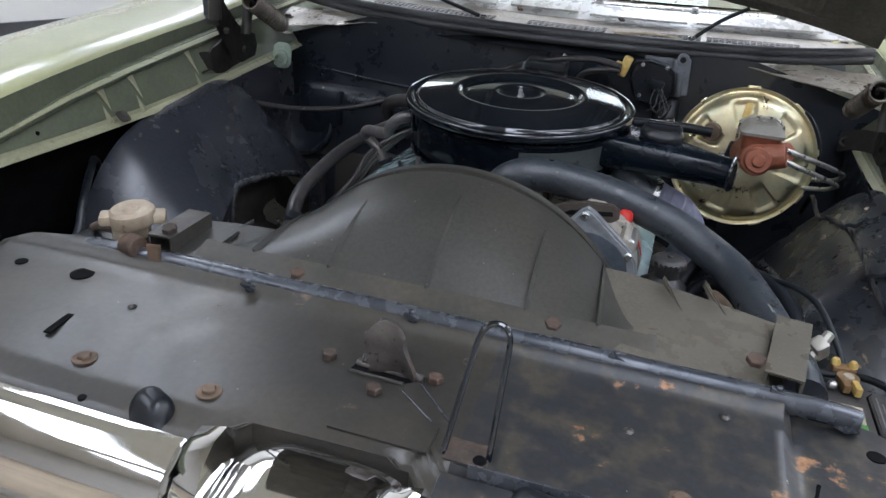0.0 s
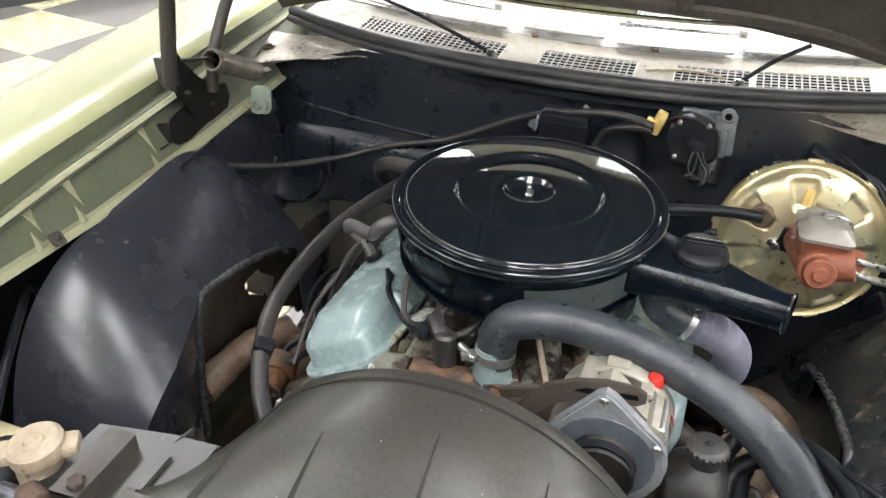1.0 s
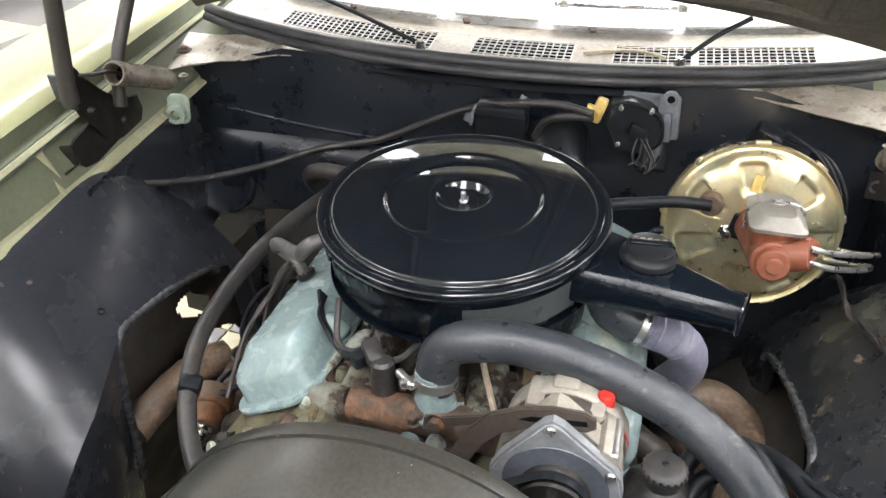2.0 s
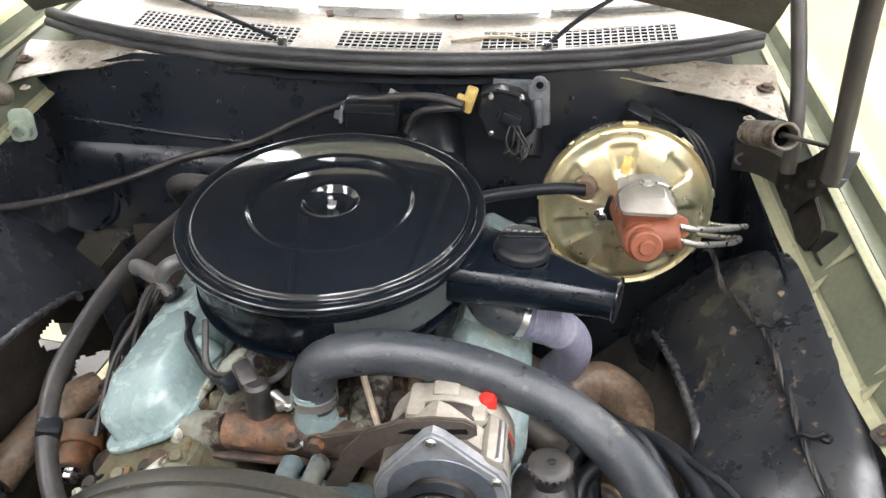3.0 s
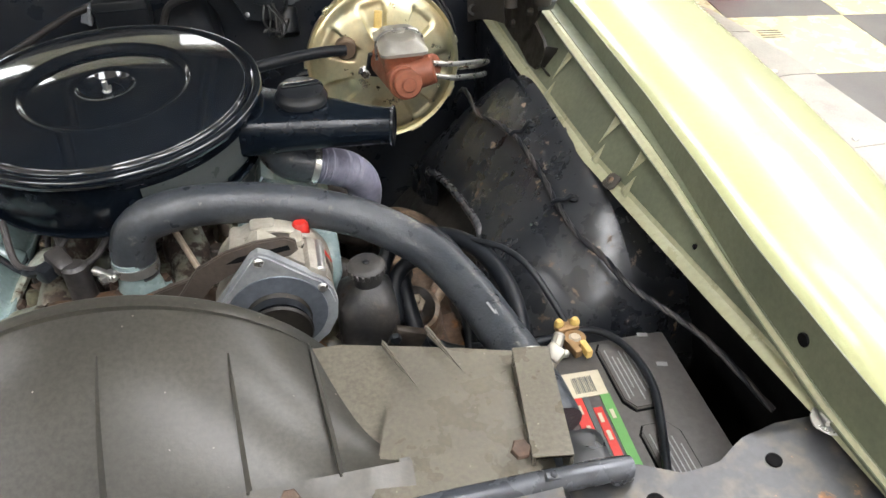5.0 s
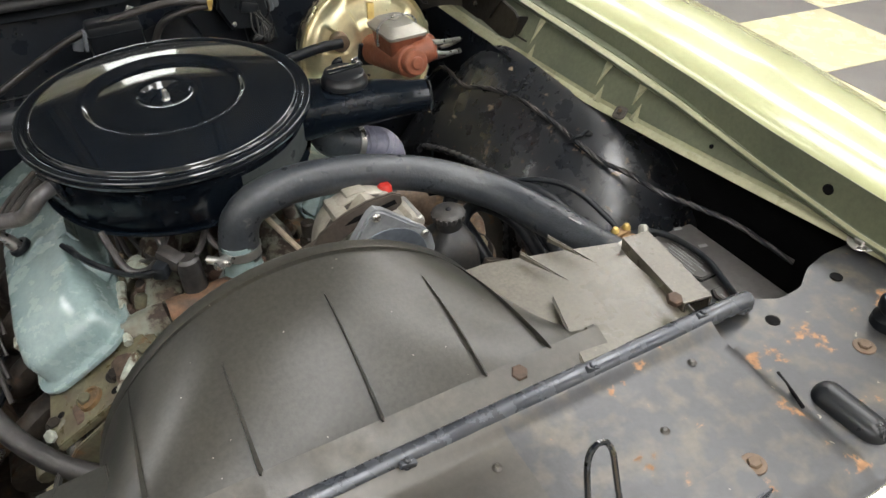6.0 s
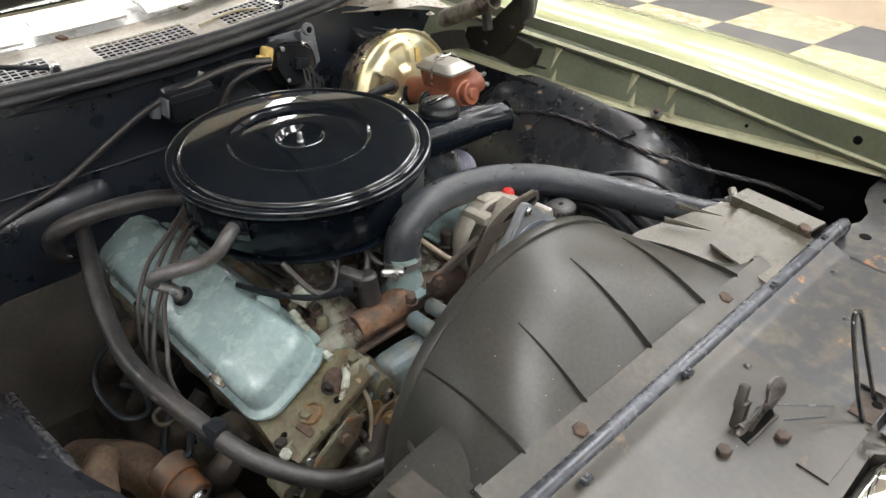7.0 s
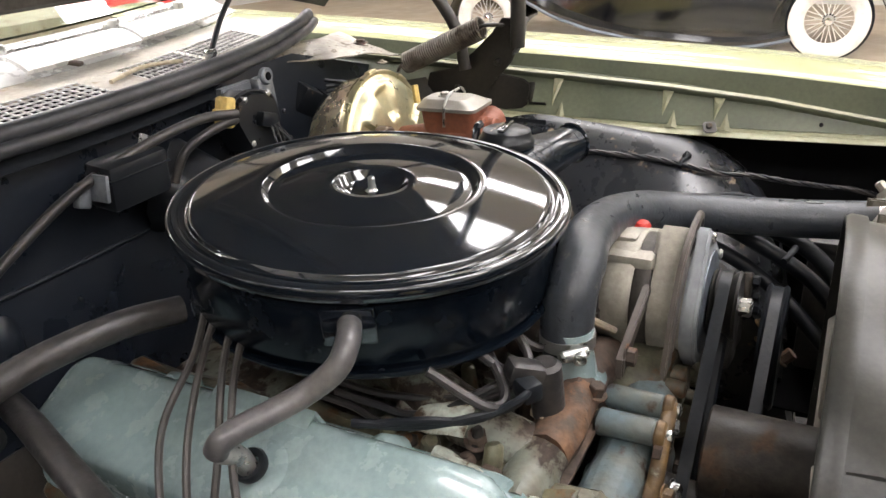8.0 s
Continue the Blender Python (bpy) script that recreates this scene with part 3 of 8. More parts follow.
def eased(y, xs, ys):
    return sum(interp(y + d, xs, ys) for d in (-0.024, -0.012, 0.0, 0.012, 0.024)) / 5


def right_profile(y):
    """Outer edge, inner edge, crown height and inner height of the driver's panel at y."""
    xo = min(fender_section(min(y, 0.17))[0][0] + 0.003, 0.652)
    xi = eased(y, (-0.385, -0.33, -0.26, -0.20, -0.15, -0.11, -0.07, 0.02, 0.117, 0.18, 0.25), (0.505, 0.468, 0.463, 0.471, 0.487, 0.495, 0.495, 0.489, 0.478, 0.470, 0.464))
    z0 = eased(y, (-0.385, -0.37, -0.35, -0.325, -0.30, -0.26, -0.20, -0.08, 0.0, 0.05, 0.09, 0.13, 0.17, 0.22, 0.25), (0.45, 0.60, 0.70, 0.765, 0.805, 0.848, 0.879, 0.892, 0.900, 0.905, 0.900, 0.885, 0.858, 0.815, 0.785))
    z1 = eased(y, (-0.385, -0.37, -0.35, -0.325, -0.28, -0.20, -0.13, -0.08, 0.02, 0.10, 0.15, 0.20, 0.25), (0.35, 0.48, 0.61, 0.67, 0.72, 0.755, 0.766, 0.765, 0.749, 0.726, 0.708, 0.68, 0.65))
    return xo, xi, z0, z1


def right_height(x, y):
    xo, xi, z0, z1 = right_profile(y)
    return z0 - (z0 - z1) * max(0.0, (xo - x) / (xo - xi)) ** 1.45


def inner_fender(side, label):
    t = thing("inner_fender", label, "inner fender", (side * 0.52, -0.1, 0.5), "inner fenders")
    rear = 0.10 if side > 0 else 0.19

    def fun(u, v):
        y = -0.385 + 0.635 * u
        xo, xi, z0, z1 = right_profile(y)
        s_, k = min(v * 1.25, 1.0), max(0.0, v - 0.8) / 0.2
        k *= 1 - max(0.0, min(1.0, (y + 0.150) / 0.02)) * max(0.0, min(1.0, (rear + 0.03 - y) / 0.03))
        back = max(0.0, min(1.0, (y - rear) / 0.04))
        x = xo - (xo - xi) * s_ ** 0.85 - (0.035 * back - 0.006 * (1 - back)) * k
        z = right_height(x, y) if k == 0 else z1 - (0.34 - 0.10 * back) * k
        return Vector((x, y - 0.03 * s_ * max(0.0, (-0.25 - y) / 0.135), max(z, 0.32) + 0.0012 * noise.noise(Vector((x * 12, y * 12, side * 3.1)))))

    # opening low at the side, behind a rolled bead
    bm = sheet(fun, 60, 40, 0)
    bmesh.ops.remove_doubles(bm, verts=bm.verts, dist=2e-4)
    bmesh.ops.recalc_face_normals(bm, faces=bm.faces)
    bmesh.ops.solidify(bm, geom=list(bm.faces), thickness=0.002)
    part("panel", sided(bm, side), INNERPAINT if side > 0 else PANELPAINT, t, "satin black pressed panel")
    part("rolled_bead", sided(tube([(x_ - 0.002, y_, z_ + 0.001) for x_, y_, z_ in BEAD], 0.0062, 10), side), RIDGEPAINT, t)
    if side < 0:
        # torn wheel housing behind the opening
        bm = sheet(lambda u, v: Vector((-0.50 + 0.01 * noise.noise(Vector((u * 9, v * 9, 2))), -0.26 + 0.68 * u, 0.30 + interp(-0.26 + 0.68 * u, (0.06, 0.18), (0.50, 0.38)) * v)), 90, 68, 0)
        holes = (((0.050, 0.670), (0.090, 0.680), (0.143, 0.628), (0.127, 0.598), (0.055, 0.640)), ((0.064, 0.550), (0.112, 0.566), (0.202, 0.520), (0.262, 0.462), (0.238, 0.430), (0.10, 0.515)))
        gone = []
        for f in bm.faces:
            c = f.calc_center_median()
            py, pz = c.y + 0.008 * noise.noise(c * 40), c.z + 0.008 * noise.noise(c * 40 + Vector((5, 5, 5)))
            if any(all((b_[0] - a_[0]) * (pz - a_[1]) - (b_[1] - a_[1]) * (py - a_[0]) < 0 for a_, b_ in zip(hole, hole[1:] + hole[:1])) for hole in holes):
                gone.append(f)
        bmesh.ops.delete(bm, geom=gone, context="FACES")
        bmesh.ops.solidify(bm, geom=list(bm.faces), thickness=0.003)
        part("wheel_housing", bm, HOUSING, t, "torn dirty wheel housing")
    # added sheet, closes the dark gap towards the firewall
    part("gap_sheet", sided(sheet(lambda u, v: Vector((0.605 + 0.02 * u - 0.03 * v, 0.03 + 0.40 * u, 0.90 - (0.62 if side > 0 else 0.26) * v)), 10, 10, 0.002), side), FIREWALL if side > 0 else PANELPAINT, t)
    # black sheets put in for the deep shade inside the fender
    part("gap_sheet", sided(sheet(lambda u, v: Vector((fender_section(-0.98 + 1.1 * u)[0][0] + interp(u, (0.0, 0.6, 0.85, 1.0), (0.09, 0.09, 0.03, 0.016)), -0.98 + 1.1 * u, fender_section(-0.98 + 1.1 * u)[0][2] - 0.002 - 0.55 * v)), 20, 10, 0.002), side), DARK, t)
    part("shade_floor", sided(sheet(lambda u, v: Vector((0.43 + 0.28 * u, -0.98 + 0.62 * v, 0.56 + 0.02 * u)), 6, 8, 0.003), side), DARK, t)
    if side > 0:
        part("outer_skirt", sheet(lambda u, v: Vector((right_profile(-0.38 + 0.31 * u)[0] - 0.004 + 0.085 * v, -0.38 + 0.31 * u, max(right_profile(-0.38 + 0.31 * u)[2], 0.60) - 0.001 - 0.03 * v * v)), 24, 6, 0.002), INNERPAINT, t)
    for p in ((0.520, -0.114, 0.800),) if side < 0 else ():
        part("plug", sided(cyl((p[0], p[1], p[2] - 0.004), (p[0] - 0.003, p[1], p[2] + 0.004), 0.005, n=12), side), SATIN, t)
    return t


inner_r = inner_fender(1, "black inner fender panel with clipped wiring, scuffed")
inner_l = inner_fender(-1, "black inner fender panel with a rolled bead")

# ---------- firewall, cowl ----------
fw = thing("firewall", "black painted steel firewall below the cowl", "firewall", (0, 0.4, 0.6), kind="structure")


def fw_top(x):
    return 0.735 - 0.28 * max(0, abs(x) - 0.42)


def fw_low(x):
    return 0.30 + 0.11 * max(0.0, min(1.0, (-0.44 - x) / 0.03))


def fw_y(x, z):
    y = 0.362 + 0.10 * x * x
    y += 0.05 * interp(z, (0.5, 0.70, 0.86, 0.9, 1.05), (-1.2, -0.9, -0.2, 0.0, 0.25))
    return y + 0.003 * noise.noise(Vector((x * 9, 0, z * 9)))


def fw_point(u, v):
    x = -0.72 + 1.44 * u
    z = fw_low(x) + (0.30 + fw_top(x) - fw_low(x)) * v
    return x, fw_y(x, z), z


part("panel", sheet(fw_point, 96, 40, 0.002), FIREWALL, fw)
part("seam", tube([(-0.58, fw_y(-0.58, 0.905) - 0.004, 0.908), (-0.35, fw_y(-0.35, 0.895) - 0.006, 0.895), (-0.12, fw_y(-0.1, 0.89) - 0.005, 0.89), (0.1, fw_y(0.1, 0.885), 0.885)], 0.003), FIREWALL, fw)
for bx, bz in ((-0.40, 1.0), (-0.30, 1.01), (-0.22, 0.985), (-0.47, 0.97), (-0.16, 1.005), (-0.27, 0.96), (0.33, 0.99), (0.37, 0.955)):
    part("stud", cyl((bx, fw_y(bx, bz), bz), (bx, fw_y(bx, bz) - 0.006, bz), 0.004, n=10), FIREWALL, fw)


part("toe_board", sheet(lambda u, v: Vector((-0.47 + 0.30 * u, fw_y(-0.47 + 0.30 * u, 0.32 + 0.42 * v) - 0.006 - 0.05 * (1 - v) ** 2 + 0.006 * noise.noise(Vector((u * 4, v * 5, 7))), 0.32 + 0.42 * v)), 20, 16, 0.003), CHANNEL, fw, "dirty brown toe board")


def cowl_y(x):
    return 0.413 + 0.40 * x * x


def cowl_z(x):
    return 1.046 - 0.05 * max(0, abs(x) - 0.42) ** 1.2


cw = thing("cowl", "dirty grey cowl top with wire mesh vents", "cowl", (0, 0.45, 1.0))
# lip in front, flat band with vents, rise to the screen
part("lip", sheet(lambda u, v: (-0.60 + 1.2 * u, cowl_y(-0.60 + 1.2 * u) - 0.064 + 0.062 * v, cowl_z(-0.60 + 1.2 * u) - 0.006 - 0.026 * (1 - v) ** 2), 50, 6, 0.002), RUBBER, cw)
VENTS = ((-0.48, -0.147), (-0.070, 0.106), (0.176, 0.305), (0.315, 0.51))


def band(x0, x1, d0, d1, dz=0.0):
    return sheet(lambda u, v: (x0 + (x1 - x0) * u, cowl_y(x0 + (x1 - x0) * u) + d0 + (d1 - d0) * v, cowl_z(x0 + (x1 - x0) * u) + dz + 0.12 * (d0 + (d1 - d0) * v)), 16, 3, 0.002)


edges_ = [-0.66] + [e for v in VENTS for e in v] + [0.66]
for i in range(0, len(edges_), 2):
    part("top_strip", band(edges_[i], edges_[i + 1], 0.006, 0.075), GALV, cw)
part("strip", band(-0.66, 0.66, 0.0752, 0.13), GALV, cw)
part("strip", band(-0.66, 0.66, -0.002, 0.0058), GALV, cw)
# black sheets standing in for the shade inside the vents
part("vent_shade_back", sheet(lambda u, v: (-0.60 + 1.2 * u, cowl_y(-0.60 + 1.2 * u) + 0.082, cowl_z(-0.60 + 1.2 * u) + 0.004 - 0.08 * v), 24, 2, 0.002), DARK, cw)
part("vent_shade_floor", sheet(lambda u, v: (-0.60 + 1.2 * u, cowl_y(-0.60 + 1.2 * u) + 0.09 * v, cowl_z(0) - 0.07), 24, 2, 0.002), DARK, cw, "black sheet put in for the shade under the vents")
for x0, x1 in VENTS:
    bms = []
    nx = int((x1 - x0) / 0.0125)
    for i in range(nx + 1):
        x = x0 + (x1 - x0) * i / nx
        y0 = cowl_y(x)
        bms.append(box((x, y0 + 0.04, cowl_z(x) + 0.004), (0.0021, 0.072, 0.0020), (7, 0, 0), bev=0))
    for j in range(6):
        d = 0.008 + 0.0128 * j
        bms.append(tube([(x0 + (x1 - x0) * k / 6, cowl_y(x0 + (x1 - x0) * k / 6) + d, cowl_z(x0 + (x1 - x0) * k / 6) + 0.12 * d + 0.001) for k in range(7)], 0.0012, 4, 2))
    part("wire_mesh", join(*bms), WHITEMET, cw, "pale wire mesh")
single("loose_cord", tube([(0.125, cowl_y(0.125) + 0.030, 1.054), (0.16, cowl_y(0.16) + 0.040, 1.055), (0.20, cowl_y(0.20) + 0.046, 1.056), (0.235, cowl_y(0.235) + 0.036, 1.055), (0.262, cowl_y(0.262) + 0.020, 1.053)], 0.0030, 8), PALEROPE, "frayed cream cord lying on the cowl vents", "cord")
# rubber weatherstrip along the front
sealpts = [(-0.64 + 1.28 * i / 16, cowl_y(-0.64 + 1.28 * i / 16) - 0.050 - (0.01 if abs(i - 8) > 6 else 0), cowl_z(-0.64 + 1.28 * i / 16) + 0.004 + 0.10 * max(0, abs(-0.64 + 1.28 * i / 16) - 0.45)) for i in range(17)]
ws = thing("hood_seal", "black rubber hood seal along the cowl edge", "rubber seal", (0, 0.36, 1.04))
part("bulb", tube(sealpts, 0.0115, 12, 5), SEALRUB, ws)
part("flap", tube([(x, y - 0.014, z - 0.012) for x, y, z in sealpts], 0.0085, 10, 5), SEALRUB, ws)

# corner reinforcements at both ends of the cowl
for side in (1, -1):
    g = thing("cowl_corner_bracket", "dirty bare metal cowl corner bracket with bolts", "bracket", (side * 0.58, 0.36, 1.0), "cowl corners")
    part("plate", sheet(lambda u, v, s=side: (s * (0.32 + 0.335 * u), 0.388 + 0.010 * u - 0.070 * u ** 2 + (0.025 + 0.105 * u) * v, 1.026 - 0.040 * u ** 2 * (1 - v) + 0.004 * v + 0.003 * math.sin(9 * u + 3 * v) + 0.003 * noise.noise(Vector((u * 7, v * 4, s)))), 30, 12, 0.002), CRUMPLED, g)
    part("bolt", bolt((side * 0.632, 0.398, 1.012), (0, 0, 1), 0.008, 0.007, 0.014), IRON, g)
    part("bolt", bolt((side * 0.60, 0.335, 0.985), (0, 0, 1), 0.005, 0.005, 0.009), GALV, g)

# windscreen and its lower trim
wsn = thing("windscreen", "windscreen with bright lower trim behind the cowl", "windscreen", (0, 0.7, 1.1))
part("trim", sheet(lambda u, v: (-0.68 + 1.36 * u, cowl_y(-0.68 + 1.36 * u) + 0.131 + 0.10 * v, cowl_z(0) + 0.016 + 0.035 * v), 40, 8, 0.003), WHITEMET, wsn, "silver white trim panel")
for x0, x1, d0, d1 in ((-0.52, -0.16, 0.10, 0.155), (-0.13, 0.03, 0.125, 0.17), (0.06, 0.27, 0.10, 0.16), (0.29, 0.56, 0.115, 0.175)):
    part("trim_plate", sheet(lambda u, v: (x0 + (x1 - x0) * u, cowl_y(x0 + (x1 - x0) * u) + d0 + (d1 - d0) * v, cowl_z(0) + 0.034 + 0.016 * v + 0.006 * math.sin(math.pi * v)), 14, 5, 0.006), WHITEMET, wsn)
for x0, x1, d in ((0.05, 0.46, 0.175), (-0.50, -0.20, 0.165)):
    part("linkage_rod", tube([(x0 + (x1 - x0) * k / 4, cowl_y(x0 + (x1 - x0) * k / 4) + d, 1.098) for k in range(5)], 0.005, 8), STEEL, wsn)
for x in (-0.20, 0.07, 0.28, 0.47):
    part("clip", box((x, cowl_y(x) + 0.165, 1.10), (0.016, 0.014, 0.016), (0, 0, 10), 0.003), ZINC, wsn)
for x in (-0.1, 0.13, -0.34):
    part("rust_spot_bracket", box((x, cowl_y(x) + 0.098, 1.075), (0.012, 0.02, 0.006), (10, 0, 20), 0.002), IRON, wsn)
part("glass", sheet(lambda u, v: (-0.70 + 1.40 * u, cowl_y(-0.70 + 1.40 * u) + 0.235 + 0.55 * v, 1.105 + 0.40 * v), 30, 6, 0.005), GLASS, wsn, "clear green tinted glass")
single("dashboard", box((0, 1.30, 1.0), (1.3, 0.5, 0.16), bev=0.03), PALE, "pale dashboard top behind the windscreen", "dashboard")


def wiper(base, tip, label):
    b, t = Vector(base), Vector(tip)
    a = part("wiper_arm", tube([b, b.lerp(t, 0.5) + Vector((0, 0, 0.006)), t], 0.0042, 8, 4), RUBBER, wsn, label)
    part("pivot", cyl(b - Vector((0, 0, 0.012)), b + Vector((0, 0, 0.006)), 0.009), STEEL, a)


wiper((0.285, 0.425, 1.060), (0.385, 0.46, 1.128), "black wiper arm standing over the cowl vents")
wiper((-0.155, 0.405, 1.060), (-0.50, 0.555, 1.115), "black wiper arm lying across the cowl vents")

# ---------- hood, standing open ----------
hd = thing("hood", "open hood with a dark dusty underside", "car hood", (0, 0.5, 1.1))
HOOD_A = radians(48)


def hood_pt(x, d, off=0.0):
    """d: metres forward from the rear edge along the panel; off: towards the engine."""
    y = 0.47 + 0.10 * x * x - d * math.cos(HOOD_A) - off * math.sin(HOOD_A)
    z = 1.168 - 0.16 * x * x + d * math.sin(HOOD_A) - off * math.cos(HOOD_A)
    return (x, y, z)


UNDER = mat("dusty_dark_hood_underside", (0.05, 0.048, 0.042), 0.7, second=(0.10, 0.09, 0.075), scale=7, bump=0.3, grain=0.2)
part("outer_skin", sheet(lambda u, v: hood_pt(-0.66 + 1.32 * u, 1.32 * v, -0.02 + 0.03 * (2 * u - 1) ** 2), 24, 14, 0.003), PAINT, hd)
part("inner_skin", sheet(lambda u, v: hood_pt(-0.64 + 1.28 * u, 0.004 + 1.30 * v, 0.012 + 0.012 * math.sin(14 * u) * math.sin(9 * v) + 0.03 * (2 * u - 1) ** 2), 40, 24, 0.003), UNDER, hd, "dark dusty pressed inner panel")
for x in (-0.5, -0.17, 0.17, 0.5):
    part("rib", tube([hood_pt(x, 0.05, 0.025), hood_pt(x * 1.05, 0.6, 0.02), hood_pt(x * 0.9, 1.2, 0.02)], 0.018, 8), UNDER, hd)
part("rib", tube([hood_pt(-0.6, 0.03, 0.02), hood_pt(-0.3, 0.03, 0.012), hood_pt(0.3, 0.03, 0.012), hood_pt(0.6, 0.03, 0.02)], 0.018, 8), UNDER, hd)


# ---------- hood hinges ----------
def side_plate(poly, x, lean, thick):
    """A flat plate given by (y, z) corners, standing along the car at x and leaning outwards."""
    return prism(poly, Matrix(((0, lean, 1, x - 0.93 * lean), (1, 0, 0, 0), (0, 1, 0, 0), (0, 0, 0, 1))), thick)


def hinge(side, label, knuckle):
    s = lambda x, y, z: at_side((x, y, z), side)
    lever = [(0.090, 1.056), (0.089, 1.024), (0.104, 0.985), (0.132, 0.955), (0.155, 0.925), (0.215, 0.902), (0.255, 0.912), (0.270, 0.935), (0.262, 0.962), (0.212, 0.972), (0.175, 1.000), (0.140, 1.032), (0.122, 1.056)]
    base = [(0.170, 0.970), (0.085, 0.956), (0.074, 0.949), (0.071, 0.940), (0.077, 0.915), (0.085, 0.909), (0.13, 0.901), (0.18, 0.886), (0.215, 0.865), (0.232, 0.90)]
    t = part("hood_hinge", sided(side_plate(lever, 0.636, 0.08, 0.004), side), HINGE, hd, label)
    part("base_plate", sided(side_plate(base, 0.640, 0.25, 0.004), side), HINGE, t)
    part("base_flange", sided(join(box((0.652, 0.073, 0.933), (0.020, 0.004, 0.034), (0, 14, 0), 0.0015), box((0.650, 0.060, 0.911), (0.024, 0.030, 0.003), (0, 40, 0), 0.001)), side), HINGE, t, "bent foot of the base plate")
    part("arm_clip", sided(join(box((0.651, 0.0885, 1.034), (0.028, 0.005, 0.044), (12, 0, 0), 0.0015), box((0.651, 0.096, 1.006), (0.024, 0.004, 0.022), (35, 0, 0), 0.0015)), side), CLIPSTEEL, t, "blue grey folded flange")
    p0, p1, turns = s(0.592, 0.133, 1.049), s(0.589, 0.279, 0.988), 36
    m, h = frame_to(p0, p1)
    part("spring", tube([m @ Vector((0.0165 * math.cos(2 * math.pi * i / 12), 0.0165 * math.sin(2 * math.pi * i / 12), h * i / (turns * 12))) for i in range(turns * 12 + 1)], 0.0024, 6, smooth=False), CORNER, t, "tightly coiled steel spring")
    # black filling put in for the shade inside the hollow coil
    part("spring_shade", tube([m @ Vector((0, 0, 0.03)), m @ Vector((0, 0, h - 0.002))], 0.0145, 12, smooth=False), DARK, t)
    part("spring_hook", tube([m @ Vector((0, 0, 0.02)), m @ Vector((0.004, 0.002, -0.004)), s(0.612, 0.120, 1.050), s(0.637, 0.116, 1.046)], 0.0030, 8), HINGE, t)
    part("spring_hook", tube([m @ Vector((0, 0, h - 0.01)), s(0.590, 0.290, 0.984), s(0.597, 0.302, 0.972)], 0.0032, 8), CORNER, t)
    part("arm", tube([s(0.644, 0.094, 1.010), s(0.642, 0.091, 1.06), s(0.628, 0.082, 1.194), s(0.603, 0.047, 1.394), s(0.576, 0.027, 1.574)], 0.0125, 12), ARMPAINT, t)
    part("arm", tube([s(0.622, 0.182, 0.974), s(0.622, 0.197, 1.044), s(0.618, 0.247, 1.124), s(0.602, 0.337, 1.274)], 0.0105, 12), ARMPAINT, t)
    for y_, z_ in ((0.205, 0.938), (0.128, 0.985)):
        part("pivot_rivet", sided(cyl((0.637 + 0.08 * (z_ - 0.93), y_, z_), (0.631, y_, z_), 0.007, 0.0055, 16), side), HINGE, t)
    if side > 0:
        part("knuckle", sheet(lambda u, v: Vector((0.598 + 0.040 * u + 0.006 * v, 0.352 - 0.10 * u + 0.028 * v * (1 - 0.3 * u), 0.888 + 0.030 * u + 0.034 * v + 0.006 * math.sin(math.pi * u))), 10, 6, 0.004), knuckle, t, "bracket with a bolt")
        part("knuckle_bush", join(pipe_ring((0.609, 0.352, 0.907), (0.604, 0.342, 0.914), 0.0105, 0.006), bolt((0.609, 0.352, 0.907), (-0.3, -0.55, 0.6), 0.0055, 0.007)), HINGE, t)
    else:
        o = Vector((0.022, 0.047, -0.026))
        part("knuckle", sided(prism(rounded_rect(0.040, 0.056, 0.014), Matrix.Translation(o) @ frame_to((0.585, 0.292, 0.935), (0.57, 0.20, 0.94))[0], 0.006), side), knuckle, t, "bracket with a round hole")
        part("knuckle_bush", sided(moved(pipe_ring((0.585, 0.284, 0.930), (0.583, 0.268, 0.931), 0.017, 0.010), Matrix.Translation(o)), side), knuckle, t)
    return t


hinge(1, "dark greasy hood hinge with a coil spring", CHANNEL)
hinge(-1, "dark greasy hood hinge with a mint bracket", MINT)

# ---------- radiator support ----------
rs = thing("radiator_support", "worn black radiator support panel with rust patches", "radiator support", (0, -0.75, 0.87))


def rs_z(x, y):
    z = interp(y, (-0.838, -0.826, -0.80, -0.72, -0.655, -0.640, -0.625, -0.610, -0.603, -0.598), (0.842, 0.858, 0.867, 0.876, 0.882, 0.885, 0.894, 0.894, 0.887, 0.872))
    if abs(x) > 0.43:
        z = min(z, interp(y, (-0.838, -0.826, -0.80, -0.6), (0.842, 0.856, 0.862, 0.874)))
    if y < -0.7885 and 0.13 < x < 0.336:
        z -= 0.009
    return z - 0.02 * max(0, abs(x - 0.03) - 0.6)


HOLES = ((-0.29, -0.668, 0.013), (-0.369, -0.672, 0.007), (0.502, -0.642, 0.008), (0.618, -0.628, 0.007), (-0.155, -0.822, 0.004))


